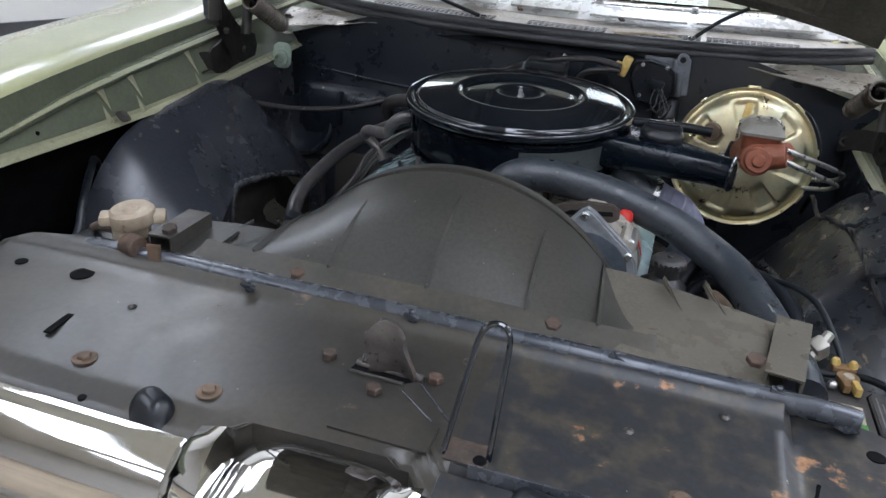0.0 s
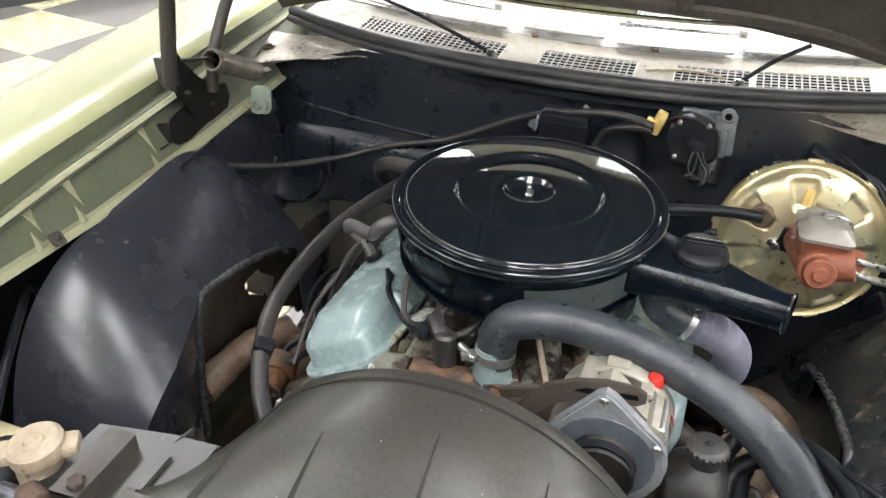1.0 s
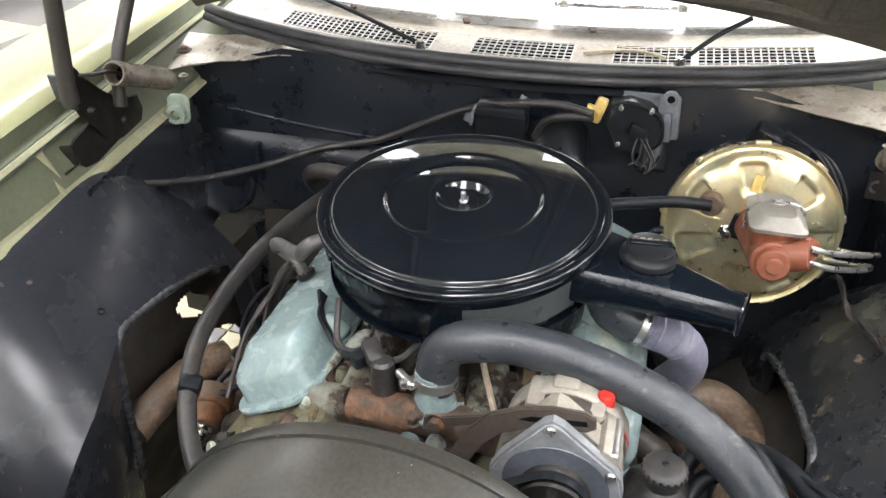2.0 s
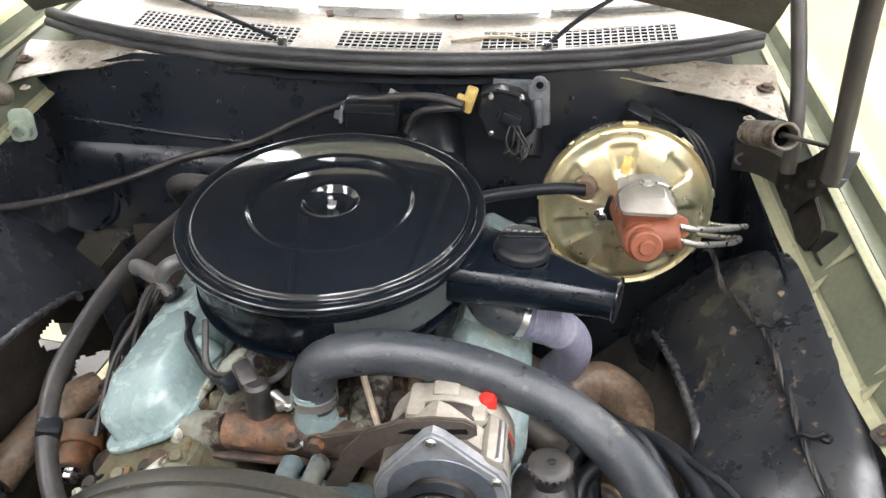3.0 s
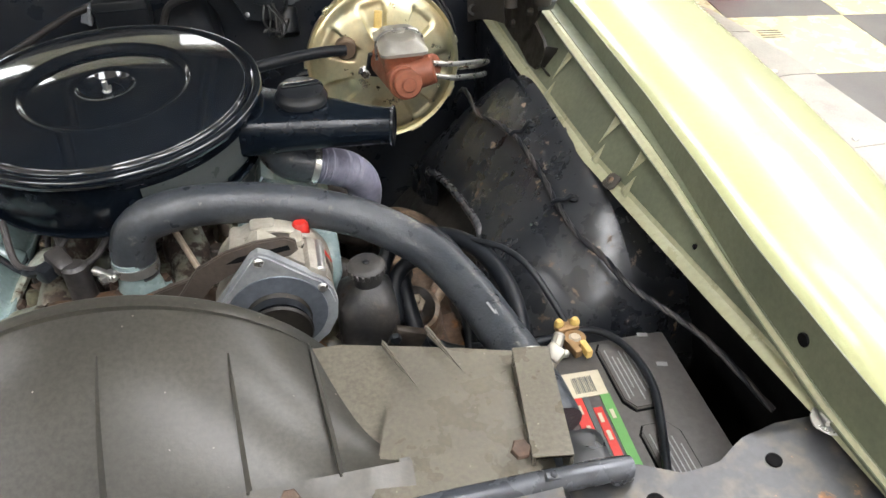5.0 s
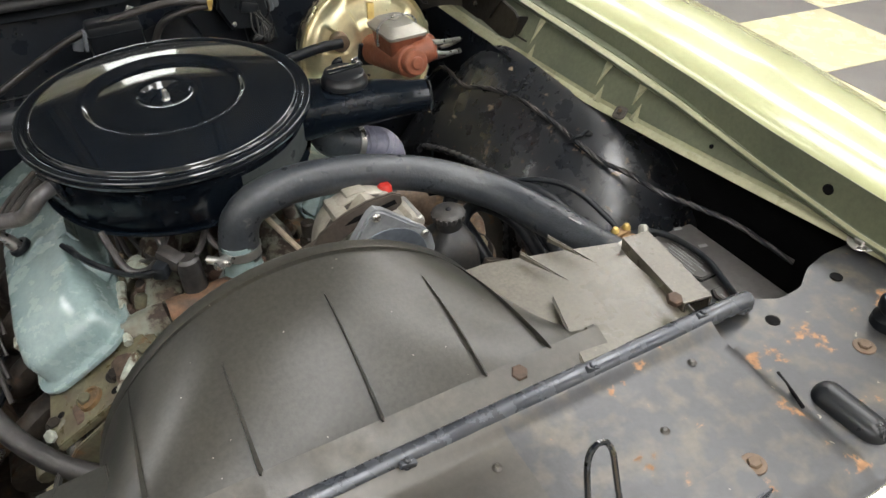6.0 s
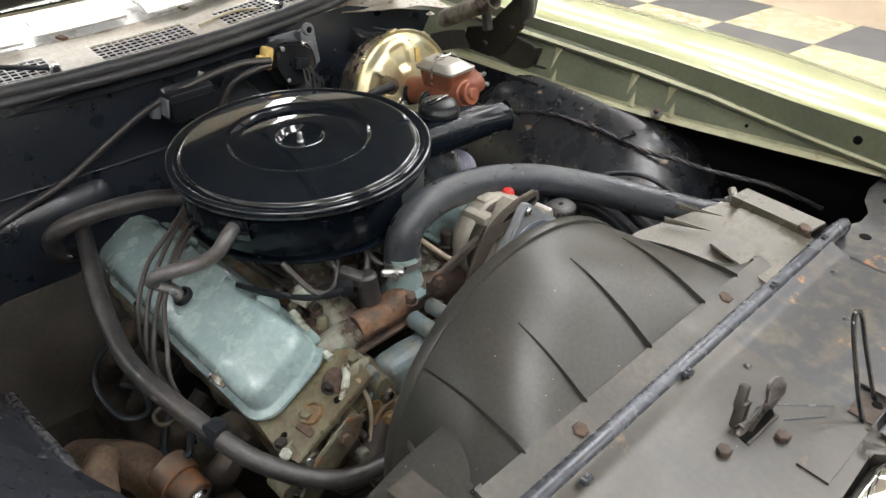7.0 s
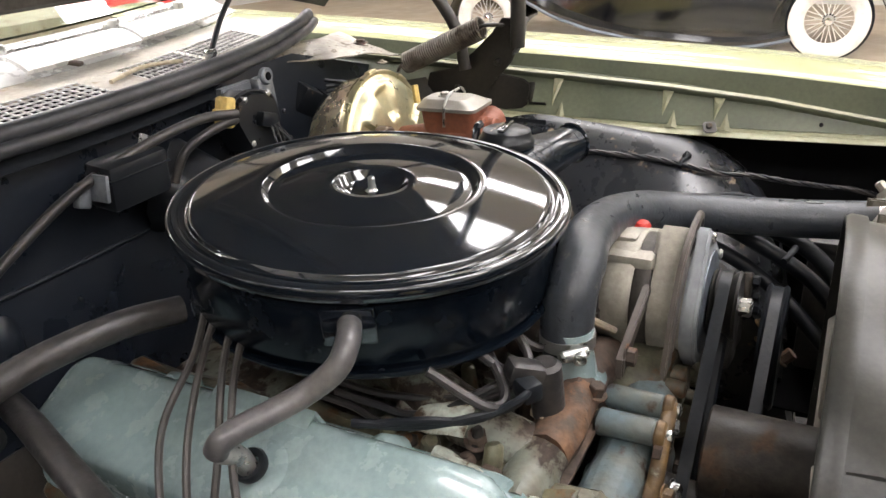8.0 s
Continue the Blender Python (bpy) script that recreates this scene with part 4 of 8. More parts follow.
def rs_sheet(xa, xb, nx):
    bm = bmesh.new()
    ny = 56
    g = []
    for i in range(nx + 1):
        x = xa + (xb - xa) * i / nx
        yb = interp(x, (-0.70, -0.56, -0.50, -0.44, -0.40, -0.30, 0.46, 0.50, 0.535, 0.57, 0.60, 0.64, 0.70), (-0.60, -0.61, -0.635, -0.65, -0.628, -0.598, -0.598, -0.605, -0.622, -0.62, -0.602, -0.592, -0.592))
        col = []
        for j in range(ny + 1):
            v = j / ny
            ya = interp(x, (-0.03, 0.0, 0.14, 0.17), (-0.838, -0.802, -0.798, -0.838))
            y = ya + (yb - ya) * v
            col.append(bm.verts.new((x, y, rs_z(x, y) + 0.0012 * noise.noise(Vector((x * 9, y * 9, 3))))))
        g.append(col)
    for i in range(nx):
        for j in range(ny):
            bm.faces.new((g[i][j], g[i + 1][j], g[i + 1][j + 1], g[i][j + 1]))
    bmesh.ops.recalc_face_normals(bm, faces=bm.faces)
    bmesh.ops.solidify(bm, geom=list(bm.faces), thickness=0.002)
    return bm


RIDGE = mat("worn_blue_black_edge_paint", (0.050, 0.056, 0.068), 0.26, metal=0.3, second=(0.085, 0.090, 0.10), scale=14, bump=0.1, grain=0.1, rust=(0.2, 0.12, 0.07), rust_at=(0.68, 0.72), rust_scale=30)
part("rolled_ridge", tube([(-0.31, -0.6155, 0.880), (-0.29, -0.6155, 0.889), (0.1, -0.6155, 0.890), (0.455, -0.6155, 0.889), (0.475, -0.6155, 0.879)], 0.0105, 16, 6), RIDGE, rs, "rolled edge with worn paint")
part("top_plate", rs_sheet(-0.74, 0.17, 92), SUPPORT, rs, "worn black plate", sharp=50)
part("top_plate", rs_sheet(0.17, 0.74, 58), SUPPORT_R, rs, "worn black plate with rust patches", sharp=50)
# black discs on the plate carry the shade of its holes
for hx, hy, hr in HOLES:
    z = rs_z(hx, hy)
    part("hole", cyl((hx, hy, z - 0.002), (hx, hy, z + 0.0011), hr, n=20, bev=0.0003), DARK, rs)
for bx, by in ((0.076, -0.623), (-0.104, -0.631), (0.278, -0.614), (0.42, -0.612)):
    z = rs_z(bx, by)
    part("ridge_clip", join(cyl((bx, by - 0.004, z - 0.003), (bx, by - 0.006, z + 0.011), 0.004, 0.003, 8), box((bx, by - 0.006, z + 0.004), (0.016, 0.006, 0.006), (0, 20, 0), 0.001)), RIDGE, rs)
for bx, by in ((0.127, -0.699), (0.023, -0.702), (0.081, -0.732)):
    part("latch_bolt", bolt((bx, by, rs_z(bx, by)), (0, 0, 1), 0.0075, 0.007), IRON, rs)
for bx, by in ((-0.185, -0.784), (0.555, -0.714), (-0.053, -0.783), (0.346, -0.763)):
    part("washer_bolt", bolt((bx, by, rs_z(bx, by)), (0, 0, 1), 0.0065, 0.005, 0.0115), BRONZE, rs)
for bx, by in ((0.377, -0.652), (0.146, -0.66), (0.30, -0.70), (-0.20, -0.70)):
    part("rivet", cyl((bx, by, rs_z(bx, by) - 0.001), (bx, by, rs_z(bx, by) + 0.0025), 0.005, 0.0035, 14), SUPPORT, rs)


def pressing(x0, y0, x1, y1, r, h):
    """A long rounded bump pressed up out of the plate."""
    bm = bmesh.new()
    a, b = Vector((x0, y0, 0)), Vector((x1, y1, 0))
    d = (b - a).normalized()
    n_ = Vector((-d.y, d.x, 0))
    rings = []
    for k in range(7):
        t = k / 6
        rr, hh = r * math.cos(t * math.pi / 2), h * math.sin(t * math.pi / 2)
        ring = []
        for i in range(28):
            ang = 2 * math.pi * i / 28
            p = (b if math.cos(ang) >= 0 else a) + d * math.cos(ang) * rr + n_ * math.sin(ang) * rr
            ring.append(bm.verts.new((p.x, p.y, rs_z(p.x, p.y) + hh - 0.001)))
        rings.append(ring)
    for p, q in zip(rings, rings[1:]):
        for i in range(28):
            bm.faces.new((p[i], p[(i + 1) % 28], q[(i + 1) % 28], q[i]))
    bm.faces.new(rings[-1])
    return bm


part("long_bump", pressing(0.470, -0.742, 0.473, -0.785, 0.017, 0.016), SATIN, rs, "gloss black rounded oblong bump", sharp=70)
part("round_bump", pressing(-0.093, -0.814, -0.083, -0.818, 0.016, 0.016), SATIN, rs, "gloss black bump", sharp=70)
part("round_bump", pressing(0.238, -0.806, 0.252, -0.808, 0.016, 0.022), SATIN, rs, "gloss black bump", sharp=70)
part("curved_slot", tube([(0.452, -0.695, rs_z(0.45, -0.695) - 0.001), (0.447, -0.715, rs_z(0.447, -0.715) - 0.001), (0.432, -0.741, rs_z(0.43, -0.74) - 0.0002)], 0.0019, 8), DARK, rs)
part("slot", box((-0.245, -0.745, rs_z(-0.245, -0.745) + 0.0008), (0.048, 0.008, 0.002), (0, 0, 97), 0.0004), DARK, rs)
bp_ = thing("hood_bumper_stop", "black rubber hood stop on the radiator support", "rubber stop", (0.606, -0.70, 0.865), "hood stops")
part("rubber", lathe([(0, 0.034), (0.014, 0.034), (0.017, 0.030), (0.017, 0.022), (0.013, 0.016), (0.019, 0.010), (0.020, 0.0), (0, 0.0)], pose(0.606, -0.705, rs_z(0.606, -0.705)), 28), RUBBER, bp_)

# stepped plates behind the grille header
def raised(xa, xb, ya, yb, h):
    return sheet(lambda u, v: Vector((xa + (xb - xa) * u, ya + (yb - ya) * v, rs_z(xa + (xb - xa) * u, max(ya + (yb - ya) * v, -0.788)) + h)), 10, 6, 0.0025)


part("step_plate", raised(0.206, 0.337, -0.7885, -0.755, 0.006), SUPPORT_R, rs)
part("step_plate", raised(0.062, 0.150, -0.786, -0.755, 0.0025), SUPPORT, rs)
part("nose_skirt", sheet(lambda u, v: Vector((-0.035 + 0.21 * u, interp(-0.035 + 0.21 * u, (-0.03, 0.0, 0.14, 0.17), (-0.836, -0.801, -0.797, -0.836)) - 0.004 * v, rs_z(-0.035 + 0.21 * u, -0.80) - 0.001 - 0.10 * v)), 30, 6, 0.002), SUPPORT, rs)
part("step_edge", box((0.262, -0.7905, 0.8665), (0.152, 0.0022, 0.019), (0, 0, 0.5), 0.0006), RIDGE, rs, "blue black step edge")
part("ledge_tab", box((0.285, -0.805, 0.8595), (0.035, 0.026, 0.004), (14, 0, 0), 0.001), SUPPORT_R, rs)
part("ledge_tab", box((0.195, -0.806, 0.8595), (0.060, 0.026, 0.004), (14, 0, 0), 0.001), SUPPORT_R, rs)
part("rusty_notch", rough_up(box((0.181, -0.772, 0.8705), (0.036, 0.026, 0.003), (6, 0, 0), 0.001), 0.001, 60, 4), IRON, rs, "rusty open notch")
part("notch_hole", cyl((0.192, -0.778, 0.868), (0.192, -0.778, 0.8732), 0.006, n=14), DARK, rs)
for xa, ya, xb, yb in ((0.112, -0.703, 0.160, -0.748), (0.104, -0.722, 0.140, -0.748)):
    part("scored_line", tube([(xa, ya, rs_z(xa, ya) + 0.0006), (xb, yb, rs_z(xb, yb) + 0.0002)], 0.0007, 6), RIDGE, rs)

# hood latch
lt = thing("hood_latch", "rusty steel hood latch on the radiator support", "latch", (0.08, -0.70, 0.87))
LATCH = mat("worn_latch_steel", (0.16, 0.145, 0.135), 0.36, metal=0.5, second=(0.07, 0.06, 0.055), scale=45, rust=(0.20, 0.12, 0.075), rust_at=(0.56, 0.66), rust_scale=30)
tongue = sheet(lambda u, v: Vector((0.085 + (0.046 - 0.012 * v) * (u - 0.5) + 0.003 * math.sin(6 * v), -0.700 - 0.020 * v + 0.012 * max(0, v - 0.55) ** 2 * 4 - 0.004 * (2 * u - 1) ** 2, 0.866 + 0.070 * v - 0.010 * max(0, v - 0.8) * 5 * abs(2 * u - 1) ** 3)), 10, 16, 0.004)
part("tongue", rough_up(tongue, 0.0012, 50), LATCH, lt, "bent steel tongue")
part("hook", rough_up(join(box((0.064, -0.693, 0.888), (0.012, 0.012, 0.042), (0, 10, 0), 0.003), box((0.068, -0.690, 0.912), (0.010, 0.010, 0.026), (0, 24, 10), 0.003)), 0.001, 60), CHANNEL, lt, "dark hook beside the tongue")
part("spring", tube([(0.056 + 0.0006 * i, -0.699 + 0.004 * math.cos(i * 1.3), 0.884 + 0.004 * math.sin(i * 1.3)) for i in range(24)], 0.0012, 6, 2), LATCH, lt)
part("pivot", cyl((0.050, -0.700, 0.879), (0.118, -0.702, 0.879), 0.004, n=12), LATCH, lt)
part("pocket", prism([(0.050, -0.694), (0.048, -0.712), (0.100, -0.714), (0.108, -0.708), (0.104, -0.697), (0.092, -0.688), (0.070, -0.689)], Matrix.Translation((0, 0, 0.8765)), 0.002), DARK, lt, "dark open pocket")
for y0, y1 in ((-0.7130, -0.7150), (-0.693, -0.688)):
    part("pocket_rim", tube([(0.048, y0, 0.8780), (0.07, (y0 + y1) / 2, 0.8783), (0.102, y1, 0.8788)], 0.0016, 8), CHANNEL, lt)

# release wire loop
lp = thing("hood_release_wire", "black wire loop standing on the radiator support", "wire loop", (0.15, -0.77, 0.87))
part("wire", tube([(0.161, -0.777, 0.868), (0.164, -0.765, 0.895), (0.170, -0.748, 0.940), (0.173, -0.741, 0.960), (0.178, -0.737, 0.969), (0.186, -0.735, 0.972), (0.194, -0.736, 0.969), (0.198, -0.740, 0.958), (0.198, -0.750, 0.930), (0.198, -0.774, 0.868)], 0.0026, 8, 5), GLOSS, lp)

# ---------- radiator ----------
rd = thing("radiator", "black radiator with a brass neck under the support", "radiator", (0.05, -0.60, 0.6))
part("core", box((0.05, -0.575, 0.62), (0.76, 0.05, 0.44), bev=0.004), GREASE, rd)
part("side_tank", box((-0.35, -0.575, 0.64), (0.07, 0.065, 0.48), bev=0.015), SATIN, rd)
part("side_tank", box((0.46, -0.575, 0.63), (0.07, 0.065, 0.46), bev=0.015), SATIN, rd)
part("filler_neck", cyl((-0.298, -0.577, 0.86), (-0.298, -0.577, 0.908), 0.022), PALE, rd)
cap = part("radiator_cap", lathe([(0, 0.015), (0.008, 0.015), (0.010, 0.013), (0.015, 0.015), (0.022, 0.016), (0.026, 0.012), (0.027, 0.0), (0.024, -0.005), (0, -0.005)], pose(-0.294, -0.577, 0.911, 6, -4, 0), 40), PALE, rd, "stained pale metal cap with two ears")
for a in (35, 215):
    part("ear", box((-0.294 + 0.028 * math.cos(radians(a)), -0.577 + 0.028 * math.sin(radians(a)), 0.914), (0.018, 0.026, 0.013), (0, 0, a), 0.004), PALE, cap)
part("overflow_elbow", tube([(-0.325, -0.575, 0.892), (-0.345, -0.575, 0.892), (-0.36, -0.57, 0.885)], 0.006, 10), IRON, rd)
part("inlet_stub", cyl((-0.276, -0.612, 0.898), (-0.252, -0.620, 0.900), 0.013), IRON, rd)

jug = thing("washer_bottle", "ivory plastic washer bottle with a grey cap", "washer bottle", (-0.46, -0.50, 0.78))
part("bottle", box((-0.440, -0.54, 0.722), (0.14, 0.12, 0.19), bev=0.03, seg=4), IVORY, jug)
part("cap", cyl((-0.402, -0.565, 0.815), (-0.402, -0.565, 0.843), 0.024), GREYTAG, jug)
part("spout", cyl((-0.402, -0.565, 0.841), (-0.402, -0.565, 0.860), 0.012), SATIN, jug)
single("washer_hose", tube([(-0.402, -0.565, 0.855), (-0.425, -0.53, 0.852), (-0.487, -0.452, 0.857), (-0.545, -0.37, 0.868), (-0.58, -0.32, 0.865), (-0.60, -0.28, 0.80)], 0.006, 10), RUBBER, "thin black hose rising from the washer bottle", "hose")

# ---------- fan shroud ----------
sh = thing("fan_shroud", "dark moulded plastic fan shroud with stiffening ribs", "fan shroud", (0.06, -0.5, 0.75))
SC, SR, SYR = (0.060, 0.754), 0.233, -0.418


def shroud_fun(u, v):
    """From the flange on the support (v = 0) back to the round opening (v = 1)."""
    a = radians(196 - 212 * u)
    rxp, rzp = SC[0] + SR * math.cos(a), SC[1] + SR * math.sin(a)
    fx = SC[0] + (SR + 0.018) * math.cos(a)
    if v < 0.15:
        return Vector((fx, -0.611 + 0.030 * v / 0.15, 0.892 + 0.014 * v / 0.15))
    k = (v - 0.15) / 0.85
    w = k ** 0.90
    bulge = 0.012 * math.sin(math.pi * k) * max(0, math.sin(a))
    return Vector((fx + (rxp - fx) * w, -0.581 + (SYR + 0.581) * k, 0.906 + (rzp - 0.906) * w + bulge))


part("dome", sheet(lambda u, v: shroud_fun(u, 0.15 + 0.85 * v), 72, 24, 0.003), SHROUD, sh)
part("flange", sheet(lambda u, v: shroud_fun(0.06 + 0.88 * u, 0.1495 * v), 64, 3, 0.003), FLANGEDUST, sh, "dusty flange along the support")
part("ring_lip", lathe([(SR - 0.004, -0.012), (SR + 0.0025, -0.012), (SR + 0.0035, 0.0), (SR + 0.001, 0.004), (SR - 0.004, 0.004), (SR - 0.004, -0.012)], Matrix.Translation((SC[0], SYR, SC[1])) @ pose(0, 0, 0, -90, 0, 0), 72), SHROUD, sh)


def shroud_u(x):
    return (196 - math.degrees(math.acos(max(-1, min(1, (x - SC[0]) / (SR + 0.012)))))) / 212


def rib(x, v0, v1, h=0.0062, w=0.0036):
    pts = [shroud_fun(shroud_u(x), v0 + (v1 - v0) * i / 10) for i in range(11)]
    bm = bmesh.new()
    lo, hi, lo2 = [], [], []
    for i, p in enumerate(pts):
        k = i / 10
        s_ = (1 - k) ** 0.8
        lo.append(bm.verts.new(p + Vector((-0.0008, 0, -0.002))))
        hi.append(bm.verts.new(p + Vector((0.0, 0, 0.0012 + h * s_))))
        lo2.append(bm.verts.new(p + Vector((0.0016 + w * s_, 0, -0.002))))
    for i in range(10):
        bm.faces.new((lo[i], lo[i + 1], hi[i + 1], hi[i]))
        bm.faces.new((hi[i], hi[i + 1], lo2[i + 1], lo2[i]))
    bm.faces.new((lo[0], hi[0], lo2[0]))
    return bm


for x, v0, v1 in ((0.177, 0.13, 0.72), (0.073, 0.13, 0.72), (-0.036, 0.13, 0.62), (-0.125, 0.13, 0.93), (0.248, 0.13, 0.98)):
    part("rib", rib(x, v0, v1), SHROUD, sh, sharp=15)


def slab(poly, z0, sx, sy, th=0.004):
    """A flat plate with a slope: height z0 at x 0, y -0.6."""
    m = Matrix(((1, 0, 0, 0), (0, 1, 0, 0), (sx, sy, 1, z0 + 0.6 * sy), (0, 0, 0, 1)))
    return prism(poly, m, th)


# flat wings over the radiator on both sides: a low rear plate and a raised front plate
part("wing", slab([(0.215, -0.61), (0.43, -0.61), (0.43, -0.47), (0.36, -0.452), (0.27, -0.432), (0.20, -0.432)], 0.897, -0.035, 0.06), WINGDUST, sh, "dusty grey flat wing")
part("wing", slab([(0.272, -0.613), (0.415, -0.613), (0.415, -0.500), (0.300, -0.520)], 0.907, -0.035, 0.06), WINGDUST, sh, "dusty grey raised plate")
part("wing", slab([(-0.285, -0.61), (-0.15, -0.61), (-0.15, -0.495), (-0.205, -0.498), (-0.285, -0.512)], 0.893, 0.02, 0.02), SHROUD, sh)
part("wing", slab([(-0.245, -0.613), (-0.180, -0.613), (-0.182, -0.527), (-0.245, -0.522)], 0.898, 0.02, 0.02), SHROUD, sh)
for x, y, a in ((0.318, -0.476, 22), (0.362, -0.466, 22)):
    part("wing_rib", moved(prism([(-0.035, 0), (0.03, 0), (0.03, 0.010)], pose(0, 0, 0, 90, 0, 0), 0.004), pose(x, y, 0.903, 0, 0, 90 + a)), WINGDUST, sh)
part("wing_rib", moved(prism([(-0.03, 0), (0.03, 0), (0.03, 0.010)], pose(0, 0, 0, 90, 0, 0), 0.004), pose(-0.20, -0.515, 0.889, 0, 0, 70)), SHROUD, sh)
def channel_bar(w, h, length, m):
    """A folded sheet bar, open below."""
    u_ = [(-w, -h), (-w, h), (w, h), (w, -h), (w - 0.003, -h), (w - 0.003, h - 0.003), (-w + 0.003, h - 0.003), (-w + 0.003, -h)]
    return moved(prism(u_, Matrix(((1, 0, 0, 0), (0, 0, 1, -length / 2), (0, 1, 0, 0), (0, 0, 0, 1))), length), m)


part("end_channel", channel_bar(0.017, 0.017, 0.125, pose(0.433, -0.545, 0.892, 0, 0, -9)), WINGDUST, sh, sharp=30)
part("end_channel", channel_bar(0.015, 0.011, 0.085, pose(-0.232, -0.572, 0.906, 0, 0, 3)), CHANNEL, sh, "brown stained steel channel", sharp=30)
part("end_tab", rough_up(prism([(-0.008, -0.018), (-0.010, 0.008), (0.008, 0.009), (0.006, -0.014), (0.001, -0.021)], Matrix.Translation((-0.228, -0.624, 0.903)) @ pose(0, 0, 0, 90, 0, 4), 0.003), 0.001, 60), BRONZE, sh, "rust stained bent tab")
for x, y, z in ((0.212, -0.592, 0.899), (-0.066, -0.598, 0.897), (0.398, -0.596, 0.911), (-0.225, -0.60, 0.918)):
    part("bolt", bolt((x, y, z), (0, -0.3, 1), 0.0085, 0.007), IRON, sh)

# fan behind the shroud
fan = thing("cooling_fan", "grey steel cooling fan inside the shroud", "fan", (SC[0], -0.45, SC[1]))
part("hub", cyl((SC[0], -0.47, SC[1]), (SC[0], -0.33, SC[1]), 0.045), GREASE, fan)
for i in range(5):
    a = 20 + i * 72
    part("blade", moved(box((0.13, 0, 0), (0.17, 0.004, 0.075), (35, 0, 0), 0.002), Matrix.Translation((SC[0], -0.44, SC[1])) @ pose(0, 0, 0, 0, -a, 0)), ALU, fan)

# ---------- grille header and bumper ----------
gr = thing("front_bumper", "chrome front bumper and grille surround", "bumper", (0, -0.9, 0.8))


def bar_section(x):
    return [Vector((x, -0.862, 0.852)), Vector((x, -0.872, 0.862)), Vector((x, -0.890, 0.860)), Vector((x, -0.908, 0.846)), Vector((x, -0.920, 0.822)), Vector((x, -0.922, 0.800)), Vector((x, -0.926, 0.795)), Vector((x, -0.935, 0.785)), Vector((x, -0.930, 0.772)), Vector((x, -0.900, 0.770)), Vector((x, -0.870, 0.80))]


def bar(x0, x1):
    secs = []
    for i in range(13):
        x = x0 + (x1 - x0) * i / 12
        secs.append([p + Vector((0, 0.036 + 0.04 * x * x, -0.02 * x * x)) for p in bar_section(x)])
    return loft(secs)


part("chrome_bar", bar(-0.72, -0.035), CHROME, gr, "polished chrome bar", sharp=50)
part("chrome_bar", bar(0.165, 0.72), CHROME, gr, "polished chrome bar", sharp=50)
for x0, x1, w in ((-0.036, 0.004, 0.024), (0.126, 0.167, 0.020)):
    part("end_flare", loft([[p + Vector((0, 0.036 - 0.004 * k, w * k)) for p in bar_section(x)] for x, k in ((x0, 0.2), (0.6 * x0 + 0.4 * x1, 0.9), (x1, 1.2))]), CHROME, gr, sharp=50)
part("nose", loft([[Vector((0.075 + f * 0.066 * math.copysign(abs(math.cos(radians(a))) ** 0.6, math.cos(radians(a))), yy, zz + g * math.copysign(abs(math.sin(radians(a))) ** 0.6, math.sin(radians(a))))) for a in range(0, 360, 10)] for f, yy, zz, g in ((1.16, -0.803, 0.812, 0.046), (1.24, -0.812, 0.813, 0.053), (1.26, -0.845, 0.810, 0.056), (1.22, -0.90, 0.797, 0.054), (1.04, -0.95, 0.78, 0.045), (0.8, -0.98, 0.77, 0.03))]), CHROME, gr, "rounded chrome centre nose", sharp=60)
part("grille_back", box((0, -0.925, 0.70), (1.3, 0.02, 0.16), bev=0.002), DARK, gr)
for sd in (-1, 1):
    for j in range(7):
        part("grille_slat", box((0.066 + sd * 0.37, -0.918 - 0.004 * j, 0.765 - 0.014 * j), (0.58, 0.020, 0.005), (12, 0, 0), 0.001), SATIN, gr)
    for i in range(30):
        part("grille_fin", box((0.066 + sd * (0.09 + 0.019 * i), -0.934, 0.725), (0.004, 0.016, 0.09), (16, 0, 0), 0.0008), SATIN, gr)

# ---------- engine ----------
EX = 0.03
en = thing("engine_block", "rusty blue green engine block and heads", "engine", (EX, 0, 0.5))
part("block", rough_up(box((EX, 0.06, 0.60), (0.30, 0.52, 0.26), bev=0.02), 0.012, 18, 6), GREASE, en)
part("valley", rough_up(box((EX, 0.02, 0.755), (0.24, 0.42, 0.06), bev=0.015), 0.014, 22, 7), TEALDIRT, en, "chipped oily intake valley")


def cover_m(side):
    """Base plane of a valve cover: x across (outwards), y along, z off the plane."""
    return Matrix.Translation((EX + side * 0.192, 0, 0.776)) @ pose(0, 0, 0, 0, side * 27, 0) @ (Matrix.Identity(4) if side > 0 else Matrix.Diagonal((-1, 1, 1, 1)))


